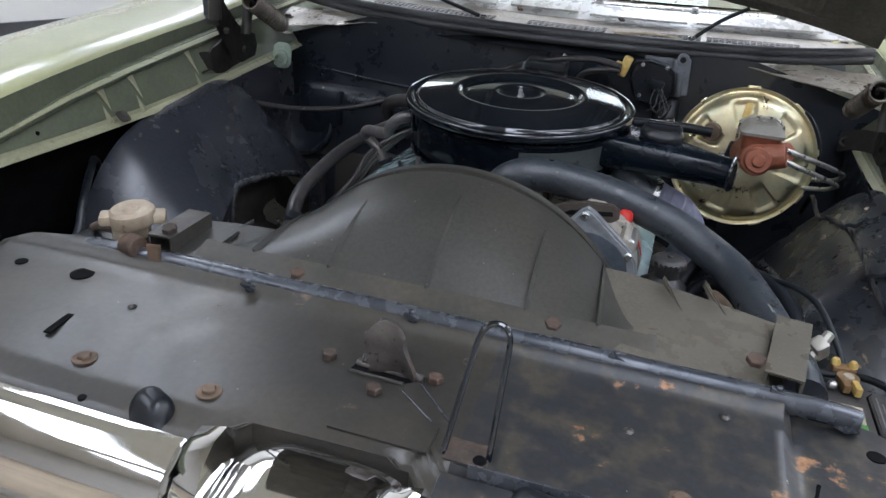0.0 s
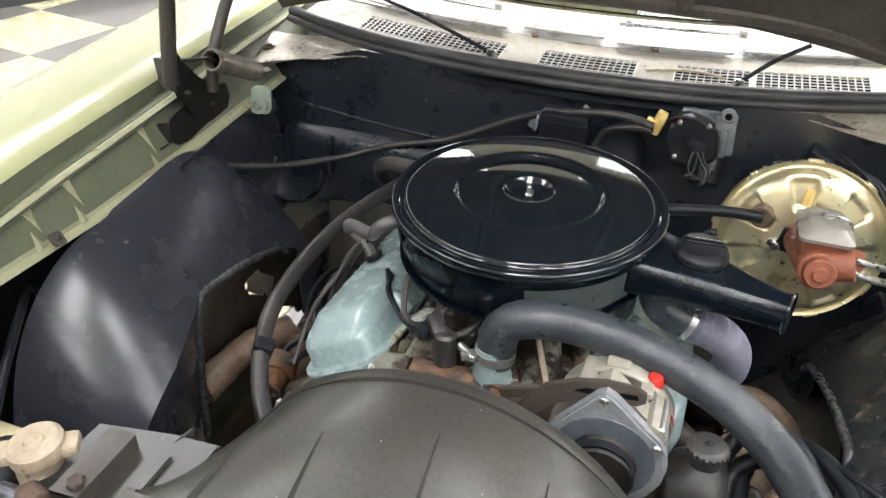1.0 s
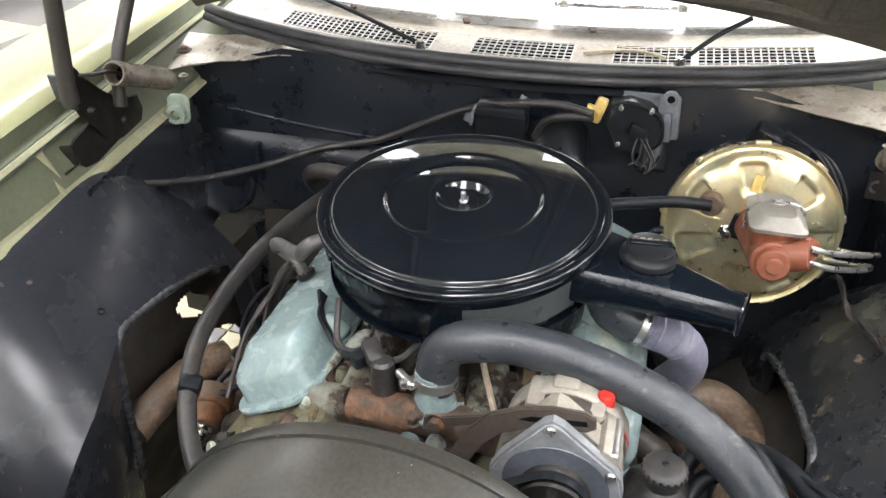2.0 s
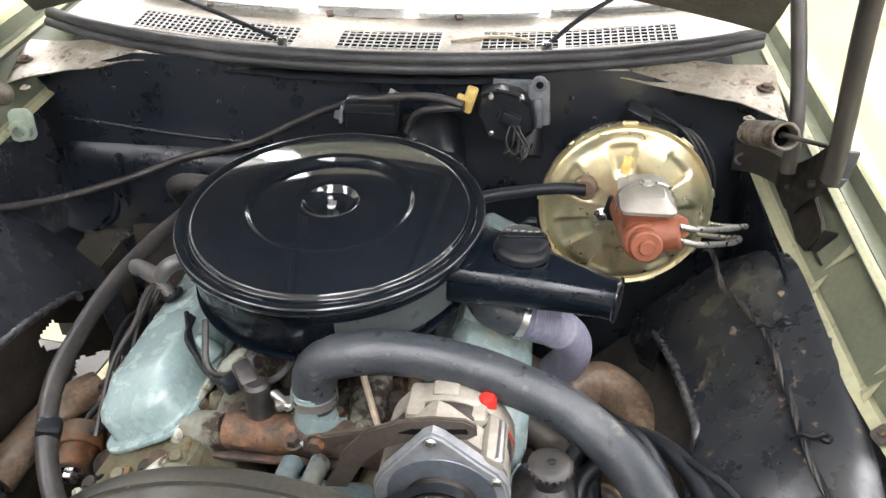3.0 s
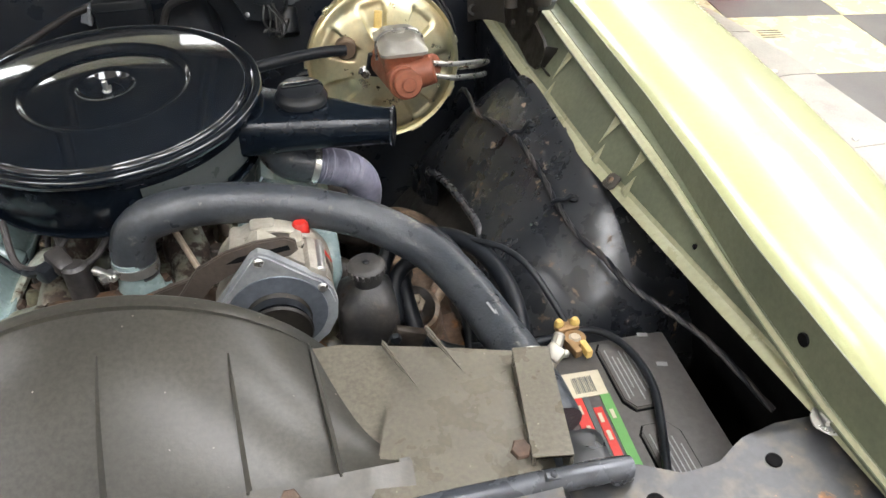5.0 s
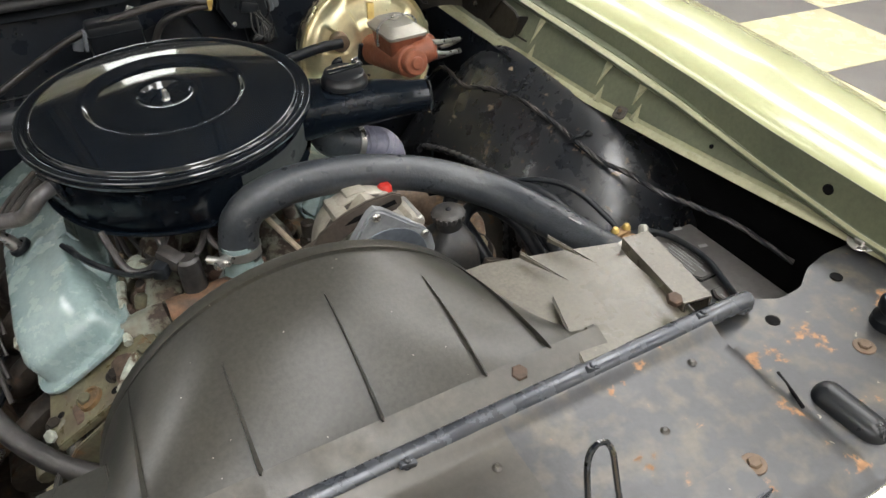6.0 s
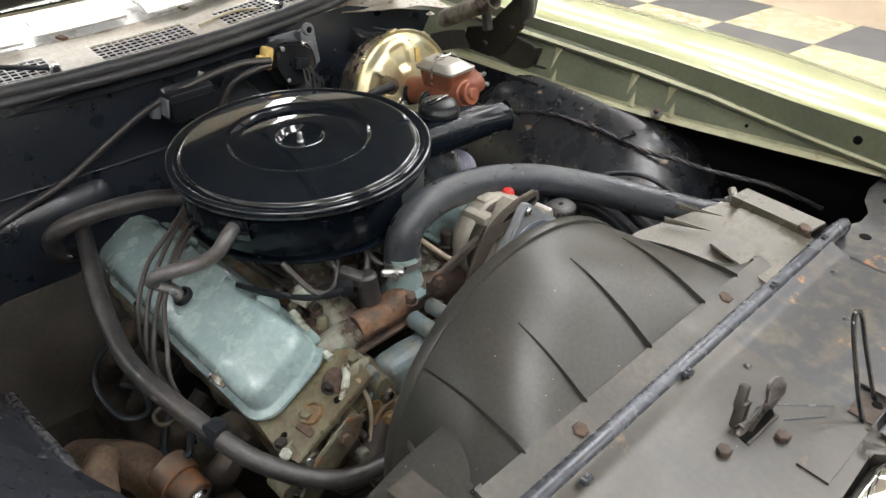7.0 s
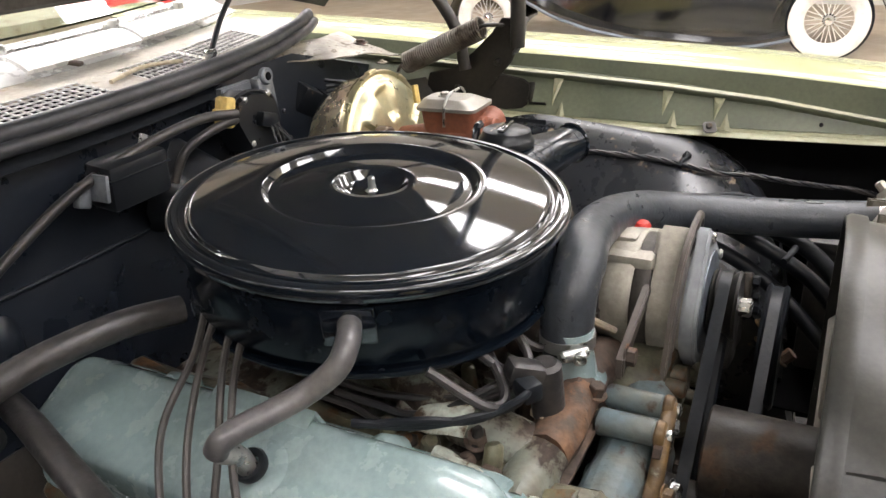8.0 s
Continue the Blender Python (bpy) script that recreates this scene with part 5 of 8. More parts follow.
def cylinder_head(side):
    m = cover_m(side)
    part("cylinder_head", moved(rough_up(box((-0.005, -0.012, -0.067), (0.17, 0.545, 0.12), bev=0.015), 0.016, 26, 11), m), OLIVE, en, "oily olive cylinder head")
    for y in (-0.16, -0.05, 0.07, 0.19):
        part("exhaust_runner", rough_up(tube([Vector((side * 0.25 + EX, y, 0.685)), Vector((side * 0.295 + EX, y - 0.01, 0.66)), Vector((side * 0.31 + EX, y + 0.03, 0.60))], 0.021, 12), 0.004, 40), GREASE, en)
    part("exhaust_log", rough_up(tube([Vector((side * 0.31 + EX, -0.19, 0.60)), Vector((side * 0.32 + EX, 0.0, 0.57)), Vector((side * 0.32 + EX, 0.24, 0.53))], 0.028, 14), 0.004, 40), GREASE, en)
    rng = random.Random(5 + side)
    for k in range(9):
        p = m @ Vector((rng.uniform(-0.075, 0.075), -0.286, rng.uniform(-0.11, -0.02)))
        r = rng.uniform(0.007, 0.013)
        part("boss", rough_up(cyl(p + Vector((0, 0.01, 0)), p - Vector((0, rng.uniform(0.004, 0.014), 0)), r, r * 0.9, 14), 0.001, 90), OLIVE, en)
    for k in range(4):
        p = m @ Vector((-0.07 + 0.045 * k, -0.262, -0.006))
        part("head_bolt", bolt(p, (0, -0.2, 1), 0.008, 0.008, 0.011), (OLIVE, GREASE, OLIVE, GREASE)[k], en)


cylinder_head(-1)
cylinder_head(1)


def valve_cover(side, label):
    t = thing("valve_cover", label, "valve cover", (EX + side * 0.19, 0, 0.77), "valve covers")
    m = cover_m(side)
    y0, y1 = -0.232, 0.27

    def ring(w, l0, l1, z, r, shift=0.0):
        pts = rounded_rect(w, l1 - l0, r, 6)
        return [m @ Vector((x + shift, y + (l0 + l1) / 2, z)) for x, y in pts]

    secs = [ring(0.136, y0, y1, 0.0, 0.040), ring(0.139, y0 - 0.001, y1 + 0.001, 0.002, 0.042), ring(0.139, y0 - 0.001, y1 + 0.001, 0.005, 0.042), ring(0.136, y0, y1, 0.0065, 0.040), ring(0.121, y0 + 0.010, y1 - 0.010, 0.0065, 0.034),
            ring(0.118, y0 + 0.012, y1 - 0.011, 0.0075, 0.033), ring(0.116, y0 + 0.013, y1 - 0.012, 0.010, 0.032), ring(0.113, y0 + 0.016, y1 - 0.014, 0.036, 0.030), ring(0.111, y0 + 0.020, y1 - 0.015, 0.042, 0.029), ring(0.106, y0 + 0.028, y1 - 0.018, 0.0475, 0.028), ring(0.094, y0 + 0.060, y1 - 0.024, 0.0605, 0.024), ring(0.088, y0 + 0.066, y1 - 0.030, 0.0628, 0.022), ring(0.078, y0 + 0.072, y1 - 0.038, 0.0642, 0.018), ring(0.05, y0 + 0.085, y1 - 0.05, 0.065, 0.012)]
    part("cover", loft(secs), TEAL, t, sharp=45)
    for yy, sx in ((-0.10, 1), (0.14, 1), (-0.10, -1), (0.14, -1)):
        part("bolt", moved(bolt((sx * 0.062, yy, 0.0065), (0, 0, 1), 0.006, 0.006, 0.008), m), STEEL, t)
        if sx < 0:
            part("bolt_pocket", moved(cyl((sx * 0.0605, yy, 0.0065), (sx * 0.050, yy, 0.044), 0.015, 0.011, 20, 0.005), m), TEAL, t)
    part("breather_boss", moved(lathe([(0.028, 0.058), (0.026, 0.065), (0.020, 0.068), (0, 0.068)], m @ Matrix.Translation((0.004, -0.020, 0)), 32), Matrix.Identity(4)), TEAL, t)
    part("wire_bracket", moved(join(box((-0.054, 0.012, 0.052), (0.004, 0.11, 0.022), bev=0.001), box((-0.047, 0.012, 0.063), (0.018, 0.11, 0.003), bev=0.001)), m), TEAL, t)
    return t


vc_l = valve_cover(-1, "blue green painted steel valve cover")
vc_r = valve_cover(1, "blue green valve cover below the air cleaner")

# intake manifold with rusty water crossover
im = thing("intake_manifold", "rusty cast iron intake manifold with chipped paint", "intake manifold", (EX, -0.1, 0.8))
XO = [(-0.108, -0.208, 0.787), (-0.085, -0.210, 0.794), (-0.055, -0.213, 0.801), (-0.02, -0.214, 0.804), (0.03, -0.214, 0.805), (0.07, -0.211, 0.802), (0.12, -0.212, 0.79), (0.18, -0.21, 0.765)]
part("painted_end", rough_up(tube(XO[:3], 0.023, 14, 6), 0.005, 45), TEALDIRT, im, "chipped pale green end")
part("rusted_neck", rough_up(tube(XO[2:5], 0.0225, 14, 6), 0.004, 45), RUSTY, im, "orange rusted neck")
part("crossover", rough_up(tube(XO[3:], 0.022, 14, 6), 0.005, 45), IRON, im)
part("gasket_lip", rough_up(box((-0.02, -0.222, 0.780), (0.22, 0.03, 0.005), (0, 0, 0), 0.001), 0.002, 40, 4), IRON, im)
part("thin_pipe", tube([(0.095, -0.16, 0.868), (0.112, -0.19, 0.845), (0.130, -0.222, 0.822)], 0.004, 8), PALE, im, "thin tan pipe")
part("fitting", join(cyl((0.143, -0.19, 0.825), (0.143, -0.19, 0.838), 0.014, n=6), cyl((0.143, -0.19, 0.836), (0.144, -0.189, 0.858), 0.010, n=16)), GREASE, im)
rng = random.Random(8)
for k in range(22):
    x, y = rng.uniform(-0.11, 0.16), rng.uniform(-0.19, -0.07)
    z = 0.80 + rng.uniform(0.0, 0.02)
    r = rng.uniform(0.007, 0.016)
    part("cast_lump", rough_up(cyl((x, y, z - 0.03), (x + rng.uniform(-0.01, 0.01), y + rng.uniform(-0.01, 0.01), z + rng.uniform(0.0, 0.016)), r, r * 0.8, 12, 0.003), 0.003, 60), (TEALDIRT, OLIVE, IRON, GREASE)[k % 4], im)
for x in (-0.055, 0.105):
    part("runner", rough_up(tube([(x, -0.20, 0.795), (x * 0.9 + 0.003, -0.12, 0.82), (x * 0.55 + 0.013, -0.04, 0.835), (x * 0.4 + 0.018, 0.05, 0.83)], 0.026, 12, 4), 0.005, 40), TEALDIRT, im)
part("plenum", rough_up(box((EX, 0.02, 0.82), (0.14, 0.20, 0.05), bev=0.012), 0.006, 30, 5), TEALDIRT, im)
part("carburettor", join(box((EX, 0.0, 0.865), (0.13, 0.15, 0.06), bev=0.01), cyl((EX, 0.0, 0.88), (EX, 0.0, 0.925), 0.065)), ALU, im)
for k, (x, y, z) in enumerate(((-0.075, -0.16, 0.815), (-0.09, -0.10, 0.80), (-0.05, -0.13, 0.825), (0.10, -0.16, 0.82), (-0.10, -0.18, 0.80), (0.13, -0.13, 0.81))):
    part("bolt", bolt((x, y, z), (-0.3, 0, 1), 0.009, 0.010, 0.013), GREASE if k % 2 else IRON, im)
th = thing("thermostat_housing", "blue green thermostat housing under the hose", "thermostat housing", (0.048, -0.20, 0.82))
part("housing", lathe([(0, -0.02), (0.034, -0.02), (0.036, -0.012), (0.027, -0.004), (0.023, 0.02), (0.023, 0.045), (0, 0.045)], pose(0.048, -0.20, 0.825), 32), TEAL, th)
part("bolt", bolt((0.030, -0.232, 0.812), (0, -0.2, 1), 0.008, 0.012, 0.011), IRON, th)
part("bolt", bolt((0.072, -0.188, 0.812), (0, 0, 1), 0.008, 0.012, 0.011), IRON, th)
sn = thing("coolant_sensor", "dark sensor with a plug in the manifold", "sensor", (-0.015, -0.20, 0.82))
part("body", cyl((-0.016, -0.203, 0.812), (-0.017, -0.200, 0.870), 0.0155, 0.0145, 20, 0.004), OLDHOSE, sn)
part("hex", cyl((-0.016, -0.203, 0.812), (-0.016, -0.203, 0.822), 0.017, n=6), PALE, sn)
part("plug", box((-0.034, -0.188, 0.868), (0.022, 0.034, 0.018), (20, 0, 40), 0.005), OLDHOSE, sn)

# ---------- upper radiator hose ----------
uh = thing("radiator_hose", "black moulded upper radiator hose with clamps", "radiator hose", (0.25, -0.22, 0.9))
HPTS = [(0.049, -0.198, 0.842), (0.050, -0.197, 0.868), (0.058, -0.198, 0.898), (0.080, -0.199, 0.917), (0.12, -0.191, 0.921), (0.16, -0.186, 0.917), (0.20, -0.185, 0.911), (0.24, -0.188, 0.903), (0.28, -0.195, 0.893), (0.32, -0.205, 0.881), (0.36, -0.226, 0.867), (0.40, -0.265, 0.854), (0.425, -0.325, 0.847), (0.442, -0.40, 0.846), (0.455, -0.48, 0.849), (0.460, -0.53, 0.846)]
part("hose", tube(HPTS, 0.0245, 20, 6, rfun=lambda t: 1.0 + 0.04 * math.sin(21 * t) * (t < 0.2)), HOSE, uh)
part("clamp", pipe_ring((0.049, -0.198, 0.850), (0.0495, -0.1975, 0.862), 0.0268, 0.0235), ZINC, uh)
part("clamp_screw", join(box((0.020, -0.218, 0.858), (0.020, 0.012, 0.012), (0, 0, 35), 0.003), cyl((0.030, -0.224, 0.858), (0.004, -0.206, 0.862), 0.0055, n=12)), ZINC, uh)
part("end_clamp", pipe_ring((0.451, -0.455, 0.848), (0.453, -0.468, 0.849), 0.0275, 0.0235), ZINC, uh)
part("end_clamp_screw", join(cyl((0.468, -0.476, 0.862), (0.486, -0.452, 0.886), 0.0062, n=8), box((0.476, -0.466, 0.873), (0.016, 0.018, 0.024), (20, -30, 30), 0.003), box((0.463, -0.470, 0.866), (0.026, 0.010, 0.016), (10, -20, 30), 0.002)), LIDSTEEL, uh)
for i in range(3):
    part("printed_mark", box((0.434 + 0.006 * i, -0.385 - 0.012 * i, 0.8705 - 0.0008 * i), (0.0026, 0.020, 0.0008), (0, 4, 12), 0), PRINT, uh)

# ---------- air cleaner ----------
AC = Matrix.Translation((0.031, -0.006, 1.0)) @ pose(0, 0, 0, 4, 0, 0)
ac = thing("air_cleaner", "gloss black round air cleaner with a single snorkel", "air cleaner", (0.031, 0, 0.9))
part("lid", lathe([(0, -0.014), (0.020, -0.0135), (0.030, -0.009), (0.0345, -0.002), (0.037, 0.0), (0.045, -0.0005), (0.088, -0.0055), (0.096, -0.0075), (0.0995, -0.0065), (0.1025, -0.001), (0.106, 0.0005), (0.112, 0.0), (0.168, -0.0083), (0.1712, -0.0090), (0.1722, -0.0104), (0.1730, -0.0142), (0.1742, -0.0150), (0.1785, -0.0150), (0.1812, -0.0125), (0.1836, -0.0114), (0.1892, -0.0114), (0.1909, -0.0121), (0.1919, -0.0140), (0.1922, -0.018), (0.1914, -0.0235), (0.187, -0.026), (0.176, -0.027), (0.0, -0.028)], AC, 128), GLOSS, ac, "gloss black pressed lid", sharp=70)
part("bowl", lathe([(0, -0.03), (0.178, -0.0285), (0.1835, -0.030), (0.1835, -0.035), (0.180, -0.038), (0.179, -0.088), (0.174, -0.097), (0.160, -0.100), (0.10, -0.1005), (0, -0.1005)], AC, 96), BOWLBLACK, ac, "gloss black bowl")
part("bowl_seam", lathe([(0.176, -0.096), (0.1815, -0.0955), (0.1825, -0.098), (0.1815, -0.1005), (0.172, -0.101), (0.170, -0.098)], AC, 96), BOWLBLACK, ac)
part("wing_stud", join(moved(cyl((0, 0, -0.014), (0, 0, 0.004), 0.0035, n=12), AC), moved(cyl((0, 0, -0.013), (0, 0, -0.008), 0.006, n=6), AC), moved(box((0.003, 0, -0.007), (0.010, 0.002, 0.006), (0, 0, 60), 0.001), AC)), ZINC, ac, "plated centre stud and nut")
part("sticker", lathe([(0.1797, -0.043), (0.1803, -0.043), (0.1803, -0.083), (0.1797, -0.083), (0.1797, -0.043)], AC, 20, -76, -27), GREYTAG, ac, "faded grey rectangular sticker")


def snorkel_ring(c, w, h, r, ang):
    a = radians(ang)
    ax, up = Vector((-math.sin(a), math.cos(a), 0)), Vector((0, 0, 1))
    return [Vector(c) + ax * x + up * y for x, y in rounded_rect(w, h, r, 5)]


part("snorkel", loft([snorkel_ring((0.175, -0.030, 0.942), 0.125, 0.052, 0.012, -8), snorkel_ring((0.205, -0.036, 0.941), 0.118, 0.052, 0.014, -10), snorkel_ring((0.26, -0.050, 0.940), 0.098, 0.050, 0.018, -14), snorkel_ring((0.32, -0.069, 0.939), 0.070, 0.047, 0.020, -16), snorkel_ring((0.362, -0.083, 0.938), 0.052, 0.045, 0.0215, -16), snorkel_ring((0.382, -0.089, 0.938), 0.050, 0.045, 0.0215, -16)]), BOWLBLACK, ac, "tapered black snorkel", sharp=60)
mt_, _l = frame_to((0.382, -0.089, 0.938), (0.390, -0.0913, 0.938))
part("snorkel_lip", lathe([(0.017, -0.002), (0.026, -0.002), (0.0275, 0.0), (0.026, 0.002), (0.017, 0.002), (0.017, -0.002)], mt_, 32), GLOSS, ac)
part("snorkel_mouth", cyl((0.3815, -0.0889, 0.938), (0.3832, -0.0893, 0.938), 0.0185, n=28, bev=0.0002), DARK, ac)
motor = part("vacuum_motor", lathe([(0, 0.015), (0.024, 0.0148), (0.029, 0.0125), (0.0305, 0.006), (0.0325, 0.004), (0.034, 0.001), (0.034, -0.004), (0.032, -0.006), (0.032, -0.012), (0, -0.012)], pose(0.271, -0.044, 0.972, 3, 2, 0), 40), SATIN, ac, "round black vacuum motor")
part("grip_bar", box((0.271, -0.044, 0.9885), (0.050, 0.009, 0.005), (3, 2, 8), 0.002), GLOSS, motor)
for k in range(5):
    part("worn_print", box((0.253 + 0.0085 * k, -0.033 - 0.001 * (k % 2), 0.9878), (0.0055, 0.0018, 0.0006), (3, 2, 8 + 6 * (k % 3)), 0), PALE, motor)
part("motor_clip", tube([(0.265, -0.005, 0.965), (0.275, -0.003, 0.982), (0.285, -0.004, 0.985)], 0.005, 8), GLOSS, ac)

dc = thing("hot_air_duct", "violet grey corrugated hot air duct under the snorkel", "air duct", (0.33, -0.03, 0.85))
part("elbow", tube([(0.226, -0.050, 0.925), (0.228, -0.051, 0.905), (0.238, -0.052, 0.888), (0.256, -0.052, 0.878), (0.275, -0.050, 0.872)], 0.026, 18, 5), HOSE, dc, "dark elbow")
part("band", pipe_ring((0.270, -0.0502, 0.8735), (0.278, -0.0495, 0.8705), 0.0285, 0.024), ZINC, dc, "pale metal band")
part("corrugated_duct", tube([(0.275, -0.050, 0.872), (0.296, -0.046, 0.863), (0.318, -0.038, 0.850), (0.336, -0.026, 0.828), (0.344, -0.015, 0.800), (0.342, -0.004, 0.768), (0.325, 0.01, 0.73)], 0.0255, 20, 30, rfun=lambda t: 1.0 + (0.03 if int(t * 360) % 4 < 2 else -0.02) * (0.02 < t < 0.40)), DUCT, dc)

# breather pipe from the bowl to the valve cover
bp = thing("breather_hose", "worn grey breather pipe with an elbow on the valve cover", "breather hose", (-0.2, -0.02, 0.86))
part("hose", tube([(-0.130, -0.082, 0.950), (-0.150, -0.094, 0.946), (-0.166, -0.092, 0.930), (-0.180, -0.072, 0.912), (-0.202, -0.056, 0.905), (-0.224, -0.043, 0.902), (-0.236, -0.034, 0.896), (-0.238, -0.028, 0.886)], 0.0098, 14, 5), BREATHER, bp)
part("steel_elbow", tube([(-0.238, -0.028, 0.890), (-0.230, -0.025, 0.878), (-0.213, -0.022, 0.860), (-0.204, -0.020, 0.838)], 0.0085, 12, 4), ELBOW, bp, "dull steel elbow")
part("grommet", lathe([(0.009, 0.003), (0.0135, 0.003), (0.0150, 0.0), (0.0140, -0.005), (0.009, -0.005)], pose(-0.203, -0.020, 0.843, 0, -27, 0), 28), RUBBER, bp)
part("bowl_flange", box((-0.133, -0.083, 0.946), (0.006, 0.044, 0.036), (0, -8, 28), 0.003), GLOSS, bp)

# castings and brackets at the front of the passenger side head
rng = random.Random(31)
for k in range(26):
    x, y, z = rng.uniform(-0.24, -0.10), rng.uniform(-0.305, -0.275), rng.uniform(0.66, 0.785)
    if z > 0.80 + 0.5 * (x + 0.10):
        z -= 0.05
    r = rng.uniform(0.006, 0.017)
    d = Vector((rng.uniform(-0.5, 0.2), -1, rng.uniform(-0.2, 0.7))).normalized()
    part("casting_boss", rough_up(cyl(Vector((x, y + 0.03, z)), Vector((x, y, z)) + d * rng.uniform(0.0, 0.016), r, r * 0.85, 10, 0.002), 0.002, 70), (OLIVE, OLIVE, IRON, TEALDIRT, GREASE)[k % 5], en)
part("bracket", rough_up(prism([(-0.235, 0.700), (-0.20, 0.745), (-0.15, 0.775), (-0.125, 0.765), (-0.14, 0.735), (-0.19, 0.705), (-0.215, 0.675)], Matrix(((1, 0, 0, 0), (0, 0, 1, -0.318), (0, 1, 0, 0), (0, 0, 0, 1))), 0.006), 0.002, 40), OLIVE, en, "olive lifting bracket")
for x, z in ((-0.205, 0.715), (-0.16, 0.752)):
    part("bracket_bolt", bolt((x, -0.319, z), (0, -1, 0.2), 0.008, 0.008, 0.011), IRON, en)
part("gasket_edge", tube([(-0.112, -0.292, 0.800), (-0.106, -0.302, 0.755), (-0.118, -0.306, 0.70), (-0.135, -0.306, 0.65)], 0.003, 6), PALE, en, "pale gasket edge")

# oily odds and ends on the front of the engine
HEADPLATE = mat("oily_olive_plate", (0.135, 0.125, 0.075), 0.36, second=(0.075, 0.058, 0.036), scale=22, bump=0.3, bump_scale=60, grain=0.2, rust=(0.20, 0.11, 0.05), rust_at=(0.58, 0.66), rust_scale=26)
STAINED = mat("golden_brown_oil_stain", (0.20, 0.12, 0.05), 0.5, second=(0.07, 0.045, 0.025), scale=40, bump=0.5, bump_scale=60, grain=0.25, rust=(0.33, 0.30, 0.22), rust_at=(0.60, 0.68), rust_scale=40)
PALEGASKET = mat("pale_chipped_gasket_paint", (0.42, 0.46, 0.40), 0.5, second=(0.22, 0.20, 0.15), scale=50, bump=0.4, grain=0.2, rust=(0.10, 0.06, 0.035), rust_at=(0.54, 0.62), rust_scale=50)
hm = cover_m(-1)
part("head_plate", moved(rough_up(prism([(-0.070, -0.300), (0.066, -0.300), (0.074, -0.262), (0.066, -0.205), (-0.066, -0.205), (-0.078, -0.25)], Matrix.Translation((0, 0, -0.016)), 0.010), 0.001, 40), hm), HEADPLATE, en, "flat olive head plate")
part("core_plug", moved(lathe([(0, 0.001), (0.011, 0.001), (0.0125, 0.004), (0.015, 0.004), (0.016, -0.001), (0, -0.001)], Matrix.Translation((0.012, -0.268, -0.005)), 28), hm), STAINED, en, "golden brown core plug")
for x, y in ((0.055, -0.255), (-0.044, -0.262), (-0.020, -0.284)):
    part("plate_hole", moved(cyl((x, y, -0.010), (x, y, -0.0052), 0.005, n=14, bev=0.0002), hm), DARK, en)
part("gasket_strip", rough_up(tube([(-0.166, -0.288, 0.715), (-0.157, -0.290, 0.741), (-0.140, -0.287, 0.772), (-0.122, -0.280, 0.797), (-0.108, -0.262, 0.802)], 0.005, 8), 0.002, 90), PALEGASKET, en, "pale chipped gasket edge")
part("gasket_strip", rough_up(tube([(-0.112, -0.235, 0.799), (-0.108, -0.20, 0.803), (-0.104, -0.165, 0.808), (-0.100, -0.13, 0.812)], 0.006, 8), 0.002, 90), PALEGASKET, en)
part("tin_shield", rough_up(sheet(lambda u, v: Vector((-0.092 + 0.050 * u, -0.155 + 0.055 * v, 0.828 + 0.012 * math.sin(3 * u) - 0.010 * v * v)), 10, 8, 0.0015), 0.004, 45, 5), PALEGASKET, im, "pale bent tin shield")
part("plain_bolt", bolt((-0.221, -0.279, 0.743), (-0.6, -0.6, 0.5), 0.008, 0.007), PALEGASKET, en)
for p in ((0.045, -0.291, 0.762), (0.0, -0.311, 0.750), (-0.037, -0.311, 0.775), (-0.082, -0.306, 0.720)):
    part("cover_bolt", bolt(p, (-0.1, -1, 0.1), 0.008, 0.009, 0.011), STAINED if p[0] < 0 else STEEL, en)
part("flange_clip", box((-0.231, -0.150, 0.787), (0.010, 0.022, 0.014), (0, -27, 0), 0.003), PALEGASKET, vc_l, "pale flange clip")
single("cable_eyelet", tube([(-0.292 + 0.014 * math.cos(a * 0.42), -0.085 + 0.014 * math.sin(a * 0.42), 0.722 + 0.003 * math.sin(a * 0.42)) for a in range(16)], 0.0034, 8), GREASE, "dark greasy cable eyelet beside the engine", "cable eyelet")

# ---------- brake booster ----------
BO = Vector((0.416, 0.216, 0.886))
BM = Matrix.Translation(BO) @ pose(0, 0, 0, 90, 0, 0) @ pose(0, 0, 0, -8, 2, 0)
bo = thing("brake_booster", "gold plated round brake booster with stamped lobes", "brake booster", tuple(BO))


